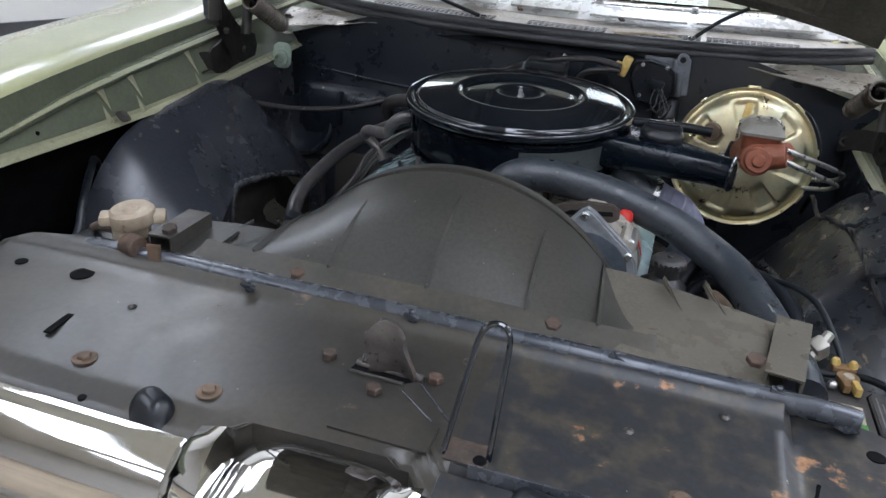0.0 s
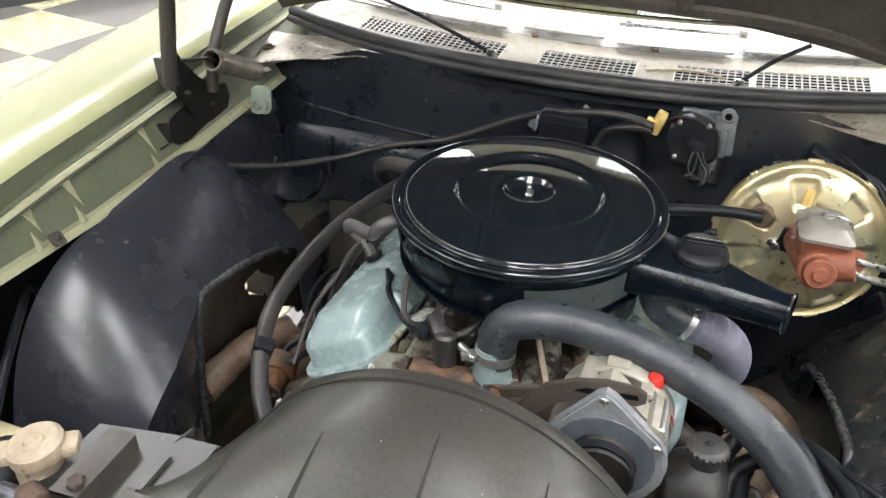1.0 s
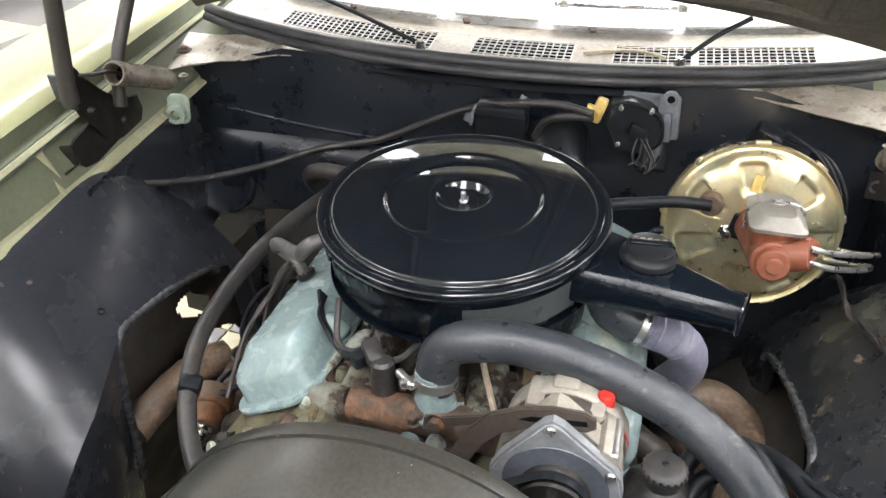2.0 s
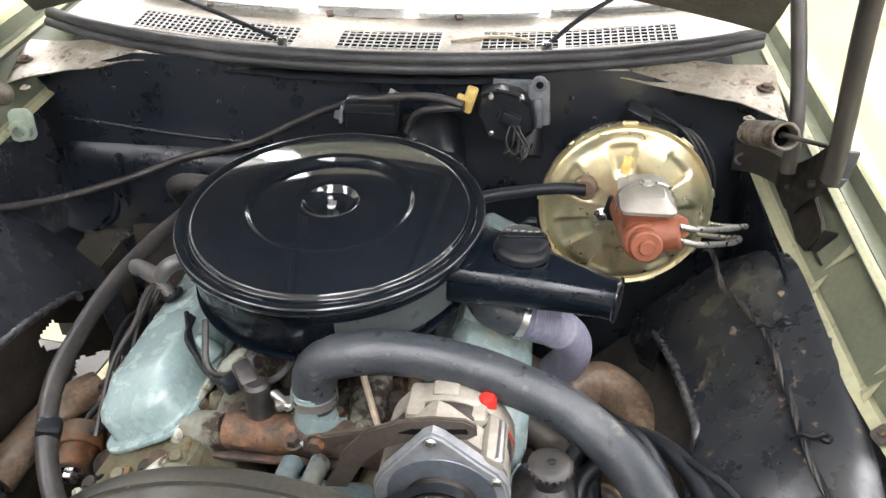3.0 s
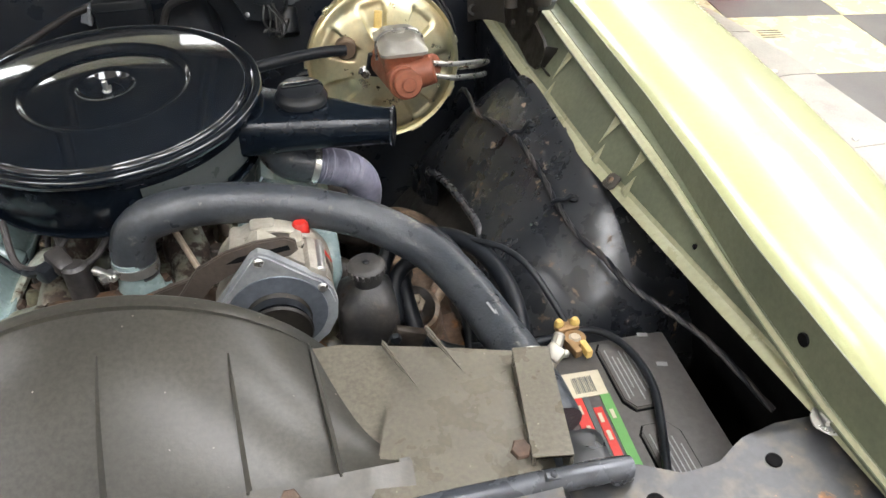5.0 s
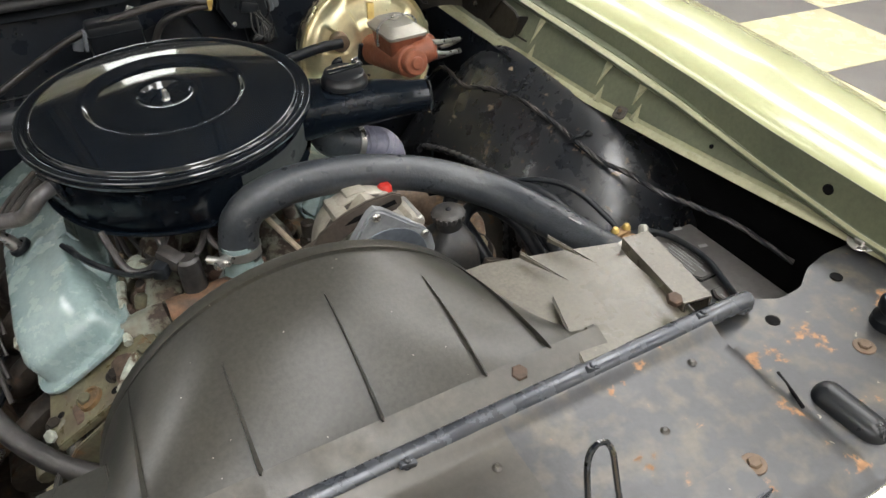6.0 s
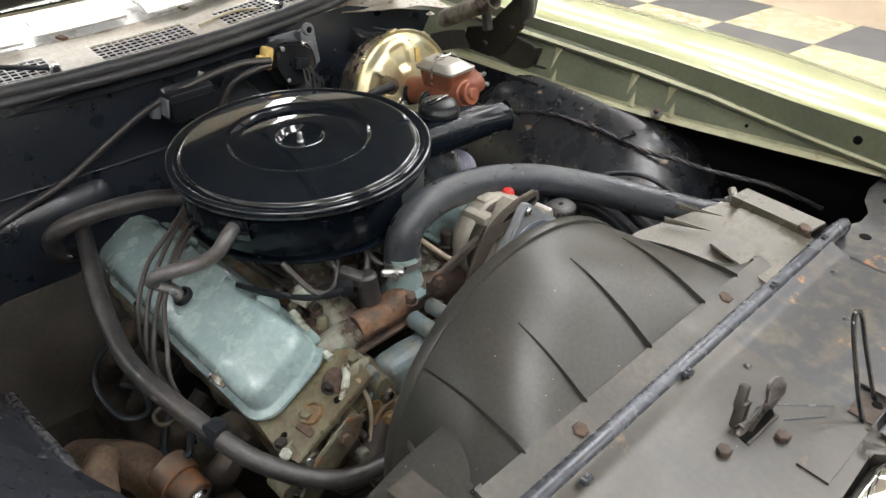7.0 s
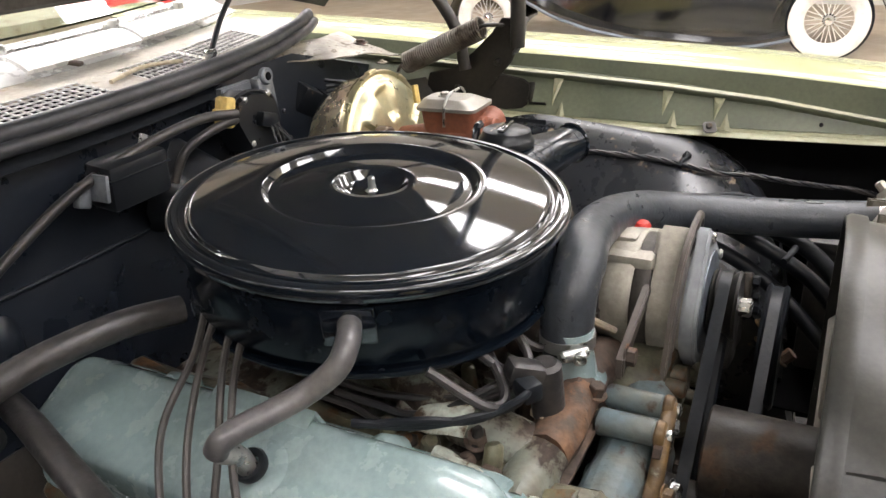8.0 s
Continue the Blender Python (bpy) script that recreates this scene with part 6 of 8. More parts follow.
def booster_face():
    bm = bmesh.new()
    na, radii = 144, (0.0, 0.012, 0.025, 0.034, 0.040, 0.046, 0.052, 0.058, 0.064, 0.070, 0.077, 0.084, 0.090, 0.096, 0.101, 0.106, 0.111, 0.116, 0.119, 0.1215, 0.1235, 0.127, 0.1285, 0.1275, 0.126)
    base = (0.030, 0.030, 0.030, 0.030, 0.029, 0.029, 0.028, 0.028, 0.027, 0.027, 0.026, 0.025, 0.024, 0.023, 0.021, 0.018, 0.013, 0.006, 0.002, 0.001, 0.003, 0.004, 0.001, -0.006, -0.012)
    rings = []
    for k, (r, h) in enumerate(zip(radii, base)):
        if r == 0:
            rings.append([bm.verts.new((0, 0, h))])
            continue
        ring = []
        for i in range(na):
            a = 2 * math.pi * i / na
            # eight recessed pockets between raised lobes
            c = math.cos(7 * a + 0.5)
            pocket = max(0.0, min(1.0, (c - 0.05) * 5.0))
            radial = max(0.0, min(1.0, (r - 0.056) / 0.008)) * max(0.0, min(1.0, (0.108 - r) / 0.008))
            ring.append(bm.verts.new((r * math.cos(a), r * math.sin(a), h - 0.0095 * pocket * radial)))
        rings.append(ring)
    for i in range(na):
        bm.faces.new((rings[0][0], rings[1][i], rings[1][(i + 1) % na]))
    for a, b in zip(rings[1:], rings[2:]):
        for i in range(na):
            bm.faces.new((a[i], b[i], b[(i + 1) % na], a[(i + 1) % na]))
    return moved(bm, BM)


part("shell", booster_face(), CADMIUM, bo, "gold cadmium plated stamped shell", sharp=60)
part("shell", lathe([(0.1265, -0.006), (0.127, -0.012), (0.122, -0.02), (0.118, -0.055), (0.10, -0.085), (0.06, -0.095), (0, -0.095)], BM, 64), CADPINK, bo)
for i in range(9):
    a = 40 * i + 12
    part("crimp_tab", moved(box((0.128 * math.cos(radians(a)), 0.128 * math.sin(radians(a)), -0.002), (0.006, 0.022 if i % 3 else 0.012, 0.010), (0, 0, a), 0.0015), BM), CADMIUM, bo)
part("check_valve", cyl((0.354, 0.193, 0.932), (0.351, 0.173, 0.934), 0.017, 0.016, 20), BRONZE, bo, "brown plastic check valve")
part("mount_stud", bolt((0.381, 0.187, 0.887), (0, -1, 0), 0.008, 0.010, 0.012), STEEL, bo)
single("booster_vacuum_hose", tube([(0.352, 0.174, 0.934), (0.31, 0.168, 0.937), (0.26, 0.145, 0.941), (0.20, 0.11, 0.945), (0.12, 0.06, 0.935)], 0.0088, 12), RUBBER, "black rubber vacuum hose to the brake booster", "hose")

mc = thing("master_cylinder", "rust red cast master cylinder with a steel lid", "master cylinder", (0.42, 0.08, 0.93))
def mrect(c, w, d, r):
    return [Vector((c[0] + x, c[1] + y, c[2])) for x, y in rounded_rect(w, d, r, 5)]
part("reservoir", loft([mrect((0.421, 0.086, 0.925), 0.050, 0.075, 0.012), mrect((0.421, 0.086, 0.945), 0.056, 0.080, 0.010), mrect((0.421, 0.086, 0.972), 0.060, 0.084, 0.008), mrect((0.421, 0.086, 0.976), 0.063, 0.088, 0.008)]), TERRA, mc, sharp=40)
part("bore", join(cyl((0.410, 0.175, 0.915), (0.419, 0.030, 0.940), 0.027, 0.026, 28), cyl((0.4195, 0.032, 0.940), (0.4205, 0.016, 0.943), 0.021, n=28), cyl((0.4205, 0.017, 0.943), (0.421, 0.011, 0.944), 0.011, n=24)), TERRA, mc)
part("outlet_boss", join(cyl((0.420, 0.048, 0.940), (0.464, 0.040, 0.952), 0.023, 0.020, 20), cyl((0.445, 0.07, 0.945), (0.464, 0.045, 0.955), 0.018, n=18)), TERRA, mc)
part("flange", box((0.412, 0.163, 0.908), (0.070, 0.008, 0.040), (0, 12, 0), 0.008, 3), SATIN, mc, "black mounting flange")
lid = part("lid", loft([mrect((0.421, 0.086, 0.976), 0.070, 0.096, 0.010), mrect((0.421, 0.086, 0.981), 0.071, 0.097, 0.010), mrect((0.421, 0.087, 0.984), 0.062, 0.088, 0.012), mrect((0.421, 0.092, 0.9895), 0.050, 0.074, 0.014), mrect((0.421, 0.092, 0.991), 0.044, 0.066, 0.012)]), LIDSTEEL, mc, "plated steel lid", sharp=18)
part("lid_bolt", bolt((0.421, 0.10, 0.991), (0, 0, 1), 0.007, 0.006, 0.010), LIDSTEEL, lid)
part("bail_wire", tube([(0.385, 0.086, 0.955), (0.386, 0.084, 0.985), (0.40, 0.082, 0.999), (0.42, 0.081, 1.001), (0.44, 0.082, 0.999), (0.455, 0.084, 0.985), (0.456, 0.086, 0.955)], 0.002, 6), ZINC, mc)
part("tag", box((0.397, 0.135, 0.998), (0.012, 0.005, 0.026), (-10, 8, 0), 0.001), YELLOW, mc, "yellow paper tag")
mc.location += Vector((0.006, 0.020, -0.012))  # seated on the booster
single("brake_pipe", tube([(0.468, 0.064, 0.948), (0.496, 0.076, 0.938), (0.545, 0.12, 0.916), (0.576, 0.158, 0.898), (0.582, 0.178, 0.887), (0.572, 0.200, 0.872), (0.540, 0.222, 0.862)], 0.0042, 10, 5), ZINC, "bent steel brake pipe from the master cylinder", "brake pipe", "brake pipes")
single("brake_pipe", tube([(0.468, 0.058, 0.932), (0.496, 0.068, 0.920), (0.54, 0.108, 0.899), (0.570, 0.15, 0.879), (0.576, 0.172, 0.870), (0.564, 0.194, 0.856), (0.53, 0.215, 0.846)], 0.0042, 10, 5), ZINC, "bent steel brake pipe from the master cylinder", "brake pipe", "brake pipes")

# ---------- alternator ----------
al = thing("alternator", "cast aluminium alternator with a dark pulley", "alternator", (0.21, -0.22, 0.84))
AX = (0.208, 0.832)
am = Matrix.Translation((AX[0], -0.285, AX[1])) @ pose(0, 0, 0, -90, 0, 0)
AOUT = [(0.137, 0.838), (0.146, 0.858), (0.190, 0.916), (0.199, 0.921), (0.210, 0.916), (0.246, 0.885), (0.263, 0.872), (0.273, 0.856), (0.277, 0.836), (0.274, 0.812), (0.262, 0.788), (0.242, 0.771), (0.216, 0.763), (0.188, 0.765), (0.163, 0.777), (0.146, 0.797), (0.138, 0.818)]


def alt_slab(k, y0, y1, bev=0.003):
    """The housing's outline, grown or shrunk by k round the shaft, between two depths."""
    pts = [(AX[0] + (x - AX[0]) * k, AX[1] + (z - AX[1]) * k) for x, z in AOUT]
    return prism(pts, Matrix(((1, 0, 0, 0), (0, 0, 1, y0), (0, 1, 0, 0), (0, 0, 0, 1))), y1 - y0, bev)


part("end_frame", alt_slab(1.0, -0.300, -0.284), FACEALU, al, "pale grey front end frame")
part("end_frame", alt_slab(0.97, -0.284, -0.246, 0.005), ALU, al)
part("stator_ring", lathe([(0.0, 0.036), (0.066, 0.036), (0.067, 0.038), (0.067, 0.052), (0.066, 0.054), (0.0, 0.054)], am, 56), STRAPSTEEL, al, "dark laminated stator ring")
part("end_frame", lathe([(0.060, 0.052), (0.068, 0.054), (0.070, 0.058), (0.069, 0.078), (0.063, 0.090), (0.045, 0.097), (0, 0.097)], am, 56), ALU, al)
part("body_lug", rough_up(join(box((0.203, -0.212, 0.892), (0.030, 0.030, 0.024), (0, 0, 0), 0.005), box((0.205, -0.225, 0.885), (0.085, 0.05, 0.018), (0, 0, 0), 0.006), box((0.254, -0.262, 0.872), (0.026, 0.060, 0.026), (0, 35, 0), 0.006)), 0.001, 50), ALU, al)
part("end_plate", lathe([(0.012, -0.0185), (0.030, -0.0180), (0.046, -0.0172), (0.056, -0.0162), (0.0575, -0.013), (0.012, -0.013)], am, 48), SLATE, al, "blue grey dished end plate")
part("fan_disc", lathe([(0.012, -0.018), (0.034, -0.018), (0.037, -0.020), (0.034, -0.023), (0.012, -0.022)], am, 40), HINGE, al)
part("pulley", lathe([(0.008, -0.047), (0.036, -0.047), (0.038, -0.044), (0.030, -0.034), (0.038, -0.024), (0.036, -0.022), (0.008, -0.020)], am, 40), HINGE, al)
part("shaft_nut", cyl((AX[0], -0.345, AX[1]), (AX[0], -0.322, AX[1]), 0.010, n=6), STEEL, al)
for x, z in ((0.198, 0.911), (0.262, 0.864)):
    part("screw", cyl((x, -0.2995, z), (x, -0.304, z), 0.006, n=16), ZINC, al)
part("through_bolt", cyl((0.262, -0.29, 0.878), (0.262, -0.235, 0.878), 0.006, n=12), ZINC, al)
part("red_wire", tube([(0.262, -0.225, 0.872), (0.270, -0.230, 0.858), (0.276, -0.228, 0.840)], 0.0018, 6), RED, al)
ab = thing("alternator_bracket", "slotted dark steel adjusting bracket over the alternator", "bracket", (0.12, -0.27, 0.87))
STRAP = mat("grey_brown_strap_steel", (0.085, 0.071, 0.060), 0.5, metal=0.2, second=(0.075, 0.06, 0.05), scale=20, bump=0.2, grain=0.15)
part("arm", prism([(0.080, 0.81), (0.105, 0.866), (0.131, 0.901), (0.164, 0.918), (0.196, 0.926), (0.229, 0.927), (0.240, 0.921), (0.241, 0.908), (0.232, 0.901), (0.205, 0.899), (0.174, 0.891), (0.145, 0.876), (0.125, 0.853), (0.105, 0.812)], Matrix(((1, 0, 0, 0), (0, 0, 1, -0.285), (0, 1, 0, 0), (0, 0, 0, 1))), 0.006), STRAP, ab)
part("strap", prism([(0.050, 0.842), (0.10, 0.858), (0.150, 0.872), (0.152, 0.862), (0.10, 0.843), (0.048, 0.822)], Matrix(((1, 0, 0, 0), (0, 0, 1, -0.252), (0, 1, 0, 0), (0, 0, 0, 1))), 0.008), STRAP, ab)
part("slot", prism([(0.163, 0.903), (0.176, 0.910), (0.231, 0.917), (0.233, 0.911), (0.175, 0.903)], Matrix(((1, 0, 0, 0), (0, 0, 1, -0.2858), (0, 1, 0, 0), (0, 0, 0, 1))), 0.0012, 0), DARK, ab)
part("pivot_bolt", bolt((0.065, -0.250, 0.838), (0, -1, 0), 0.009, 0.010, 0.012), IRON, ab)
rc = single("plug_boot", lathe([(0, 0.012), (0.007, 0.011), (0.010, 0.007), (0.0105, -0.012), (0, -0.012)], pose(0.246, -0.218, 0.887), 24), RED, "red plastic terminal boot beside the alternator", "terminal boot")
part("stalk", cyl((0.246, -0.218, 0.85), (0.246, -0.218, 0.877), 0.011, n=16), GREASE, rc)

# ---------- power steering pump ----------
ps = thing("power_steering_pump", "greasy black power steering pump with a round cap", "power steering pump", (0.315, -0.26, 0.78))
part("reservoir", rough_up(loft([[Vector((cx + x, cy + y, z)) for x, y in rounded_rect(w, d, r, 5)] for cx, cy, w, d, r, z in ((0.315, -0.265, 0.060, 0.08, 0.02, 0.70), (0.312, -0.265, 0.074, 0.085, 0.018, 0.735), (0.312, -0.263, 0.072, 0.082, 0.016, 0.795), (0.313, -0.264, 0.066, 0.074, 0.018, 0.812), (0.315, -0.266, 0.050, 0.054, 0.022, 0.826), (0.315, -0.266, 0.036, 0.036, 0.017, 0.834), (0.315, -0.266, 0.034, 0.034, 0.0165, 0.85))]), 0.003, 45), PUMPDUST, ps)
part("cap", lathe([(0, 0.008), (0.016, 0.0085), (0.020, 0.007), (0.0225, 0.004), (0.0225, -0.005), (0, -0.005)], pose(0.315, -0.266, 0.853), 40), PUMPDUST, ps, "dusty dark cap with a crimped edge")
for k in range(20):
    a = 2 * math.pi * k / 20
    part("cap_crimp", box((0.315 + 0.0228 * math.cos(a), -0.266 + 0.0228 * math.sin(a), 0.8535), (0.0024, 0.004, 0.007), (0, 0, 18 * k), 0.001, 1), PUMPDUST, ps)
part("cap_stud", cyl((0.315, -0.266, 0.860), (0.315, -0.266, 0.864), 0.004, n=12), RUBBER, ps)
part("pulley", lathe([(0.015, 0.0), (0.072, 0.0), (0.075, 0.003), (0.066, 0.012), (0.075, 0.021), (0.072, 0.024), (0.015, 0.02)], Matrix.Translation((0.30, -0.375, 0.735)) @ pose(0, 0, 0, -90, 0, 0), 48), RUBBER, ps)
part("bracket", rough_up(box((0.345, -0.325, 0.775), (0.040, 0.012, 0.055), (0, 25, 0), 0.003), 0.003, 30), GREASE, ps)
for i in range(3):
    part("bolt", bolt((0.335 + 0.02 * i, -0.333, 0.80 - 0.03 * i), (0, -1, 0), 0.007, 0.008), RUBBER, ps)

# belts
def belt(name_label, c1, r1, c2, r2, y):
    n = 40
    pts = []
    for i in range(n):
        a = 2 * math.pi * i / n
        for c, r in ((c1, r1), (c2, r2)):
            pts.append((c[0] + r * math.cos(a), c[1] + r * math.sin(a)))
    pts = sorted(set(pts))

    def half(seq):
        h = []
        for p in seq:
            while len(h) > 1 and (h[-1][0] - h[-2][0]) * (p[1] - h[-2][1]) - (h[-1][1] - h[-2][1]) * (p[0] - h[-2][0]) <= 0:
                h.pop()
            h.append(p)
        return h[:-1]

    hull = half(pts) + half(pts[::-1])
    bm = bmesh.new()
    cen = Vector((sum(p[0] for p in hull) / len(hull), sum(p[1] for p in hull) / len(hull)))
    rings = []
    for x, z in hull:
        d = (Vector((x, z)) - cen).normalized() * 0.009
        rings.append([bm.verts.new(q) for q in ((x, y - 0.006, z), (x, y + 0.006, z), (x - d.x, y + 0.003, z - d.y), (x - d.x, y - 0.003, z - d.y))])
    for a, b in zip(rings, rings[1:] + rings[:1]):
        for j in range(4):
            bm.faces.new((a[j], a[(j + 1) % 4], b[(j + 1) % 4], b[j]))
    return single("fan_belt", bm, RUBBER, name_label, "belt", "belts")


belt("black rubber drive belt round the alternator pulley", AX, 0.036, (EX, 0.66), 0.075, -0.317)
belt("black rubber drive belt round the steering pump pulley", (0.30, 0.735), 0.072, (EX, 0.60), 0.08, -0.363)
wp = thing("water_pump", "blue painted water pump and timing cover", "water pump", (EX, -0.27, 0.68))
part("cover", rough_up(box((EX + 0.015, -0.262, 0.645), (0.22, 0.052, 0.262), bev=0.03, seg=4), 0.008, 22, 5), BLUECAST, wp)
part("snout", cyl((EX, -0.26, 0.70), (EX, -0.36, 0.70), 0.035, 0.03), GREASE, wp)
part("inlet", rough_up(tube([(EX - 0.06, -0.27, 0.70), (EX - 0.12, -0.29, 0.69), (EX - 0.16, -0.31, 0.66)], 0.03, 14), 0.004, 40), GREASE, wp)
for i in range(8):
    a = radians(45 * i)
    part("bolt", bolt((EX - 0.02 + 0.115 * math.cos(a), -0.292, 0.67 + 0.11 * math.sin(a)), (0, -1, 0), 0.008, 0.008), STEEL if i % 2 else IRON, wp)
part("pulley", lathe([(0.02, 0.0), (0.075, 0.0), (0.078, 0.003), (0.068, 0.014), (0.078, 0.025), (0.075, 0.028), (0.02, 0.022)], Matrix.Translation((EX, -0.38, 0.68)) @ pose(0, 0, 0, -90, 0, 0), 48), GREASE, wp)

# ---------- battery ----------
BZ = 0.790
bt = thing("battery", "dark grey car battery with a colour printed label", "battery", (0.565, -0.48, 0.60))
part("case", box((0.5655, -0.505, BZ - 0.105), (0.150, 0.236, 0.19), (0, 0, -1), 0.006), BATTERY, bt)
part("top", box((0.5655, -0.505, BZ - 0.007), (0.156, 0.242, 0.014), (0, 0, -1), 0.004), BATTERY, bt)
part("top_rim", box((0.491, -0.505, BZ - 0.004), (0.006, 0.236, 0.014), (0, 0, -1), 0.002), BATTERY, bt)
for y0, y1 in ((-0.393, -0.491), (-0.513, -0.611)):
    c = [(0.563, y0), (0.588, y0), (0.597, y0 - 0.014), (0.597, y1 + 0.018), (0.588, y1), (0.566, y1), (0.557, y1 + 0.014), (0.557, y0 - 0.010)]
    part("cover_joint", prism([(0.577 + (x - 0.577) * 1.10, (y0 + y1) / 2 + (y - (y0 + y1) / 2) * 1.04) for x, y in c], Matrix.Translation((0, 0, BZ - 0.001)), 0.0018, 0), DARK, bt)
    part("vent_cover", prism(c, Matrix.Translation((0, 0, BZ)), 0.0045), BATTERY, bt, "raised eight sided vent cover")
    for i in range(6):
        part("cover_print", box((0.5635 + 0.0052 * i, (y0 + y1) / 2 - 0.004 * (i % 2), BZ + 0.0048), (0.0014, (y0 - y1) * (0.74 - 0.14 * (i % 3)), 0.0006), (0, 0, 0), 0), PRINT, bt)
part("label", box((0.524, -0.4445, BZ + 0.0006), (0.045, 0.035, 0.0012), (0, 0, -2), 0), PAPER, bt, "cream printed label")
part("label_red_band", box((0.507, -0.510, BZ + 0.0006), (0.013, 0.096, 0.0012), (0, 0, -2), 0), RED, bt)
part("label_grey_band", box((0.5175, -0.510, BZ + 0.0006), (0.006, 0.096, 0.0012), (0, 0, -2), 0), GREYTAG, bt)
part("label_red_block", box((0.5255, -0.518, BZ + 0.0006), (0.0095, 0.080, 0.0012), (0, 0, -2), 0), RED, bt)
part("label_green_band", box((0.5395, -0.510, BZ + 0.0006), (0.011, 0.096, 0.0012), (0, 0, -2), 0), GREENTAG, bt)
for i in range(12):
    part("label_bar", box((0.5125 + 0.0020 * i, -0.4455, BZ + 0.0016), (0.0005 + 0.0003 * (i * 7 % 3), 0.022, 0.0006), (0, 0, -2), 0), GREYTAG, bt)
for x, y in ((0.508, -0.478), (0.508, -0.505), (0.5255, -0.492), (0.5255, -0.515), (0.5395, -0.49)):
    part("label_print", box((x, y, BZ + 0.0016), (0.004, 0.012, 0.0006), (0, 0, -2), 0), PAPER, bt)
for x, y in ((0.619, -0.388), (0.621, -0.436)):
    part("case_mark", box((x, y, BZ + 0.0006), (0.012, 0.006, 0.0006), (0, 0, -15), 0), PRINT, bt)
bc = thing("battery_cable", "black battery cable with a brass terminal clamp", "battery cable", (0.53, -0.39, 0.80))
part("post", cyl((0.535, -0.386, BZ - 0.001), (0.535, -0.386, BZ + 0.016), 0.0075, 0.007, 20), PALE, bc, "grey lead post")
part("terminal", join(pipe_ring((0.535, -0.386, BZ + 0.003), (0.535, -0.386, BZ + 0.014), 0.0125, 0.0075), box((0.530, -0.398, BZ + 0.009), (0.009, 0.022, 0.011), (0, 0, 12), 0.002), box((0.532, -0.3665, BZ + 0.012), (0.027, 0.017, 0.011), (0, 0, 4), 0.003)), BRASS, bc, "dull brass clamp")
part("clamp_foot", box((0.5425, -0.402, BZ + 0.009), (0.008, 0.020, 0.012), (0, 0, 8), 0.002), YELLOW, bc, "yellow brass clamp foot")
part("clamp_screw", cyl((0.512, -0.402, BZ + 0.008), (0.522, -0.4025, BZ + 0.008), 0.005, n=12), ZINC, bc)
for x, y in ((0.5225, -0.366), (0.5415, -0.367)):
    part("clamp_bolt", lathe([(0, 0.008), (0.0035, 0.0075), (0.0056, 0.004), (0.0056, 0.0), (0, 0)], pose(x, y, BZ + 0.017), 16), YELLOW, bc, "yellow brass screw head")
part("cable", tube([(0.533, -0.362, 0.803), (0.527, -0.345, 0.815), (0.508, -0.30, 0.84), (0.487, -0.26, 0.845), (0.455, -0.225, 0.838), (0.41, -0.15, 0.80), (0.38, -0.08, 0.76)], 0.0042, 10), RUBBER, bc)
part("second_cable", tube([(0.42, -0.36, 0.79), (0.469, -0.371, 0.792), (0.52, -0.374, 0.796), (0.552, -0.374, 0.800), (0.575, -0.392, 0.803), (0.589, -0.425, 0.803), (0.591, -0.474, 0.802), (0.575, -0.53, 0.80), (0.55, -0.59, 0.81)], 0.0046, 10), RUBBER, bc)
single("battery_terminal", join(cyl((0.505, -0.60, BZ - 0.002), (0.505, -0.60, BZ + 0.02), 0.010, 0.009, 16), box((0.510, -0.592, BZ + 0.013), (0.03, 0.016, 0.014), (0, 0, 25), 0.003)), ZINC, "grey lead battery terminal clamp", "battery terminal")

# wiring loom on the inner fender, in two clips
lm = thing("wiring_loom", "taped wiring loom clipped along the black inner fender", "wiring loom", (0.58, -0.1, 0.89))
LOOM = [(0.545, 0.24, 0.79), (0.543, 0.17, 0.846)] + [(x, y, right_height(x, y) + 0.006) for x, y in ((0.548, 0.10), (0.556, 0.046), (0.566, -0.006), (0.571, -0.04), (0.574, -0.10), (0.575, -0.155), (0.576, -0.20))] + [(0.586, -0.25, 0.842), (0.602, -0.295, 0.838), (0.616, -0.34, 0.829), (0.638, -0.368, 0.820), (0.662, -0.395, 0.810), (0.686, -0.44, 0.80), (0.72, -0.51, 0.77)]
for k in range(3):
    path = spline(LOOM, 16)
    part("wire", tube([p + Vector((0.0019 * math.cos(i * 0.3 + k * 2.09), 0, 0.0019 * math.sin(i * 0.3 + k * 2.09))) for i, p in enumerate(path)], 0.0025, 6, smooth=False), (OLDHOSE, RUBBER, OLDHOSE)[k], lm)
for fx, fy, lx_ in ((0.594, -0.030, 0.570), (0.597, -0.200, 0.576)):
    part("clip", tube([(lx_ - 0.006, fy + 0.006, right_height(lx_, fy) + 0.006), (lx_, fy + 0.004, right_height(lx_, fy) + 0.012), (lx_ + 0.4 * (fx - lx_), fy, right_height(lx_, fy) + 0.014), (fx - 0.004, fy, right_height(fx, fy) + 0.006), (fx, fy, right_height(fx, fy) + 0.002)], 0.0032, 8), RUBBER, lm)
    part("clip_foot", cyl((fx, fy, right_height(fx, fy) - 0.003), (fx, fy, right_height(fx, fy) + 0.004), 0.007, n=12), RUBBER, lm)

single("steering_hose", tube([(0.40, -0.16, 0.80), (0.425, -0.19, 0.825), (0.455, -0.225, 0.83), (0.475, -0.275, 0.825), (0.482, -0.33, 0.81), (0.472, -0.39, 0.785), (0.45, -0.44, 0.74)], 0.0115, 12), RUBBER, "black rubber return hose beside the radiator hose", "hose", "steering hoses")
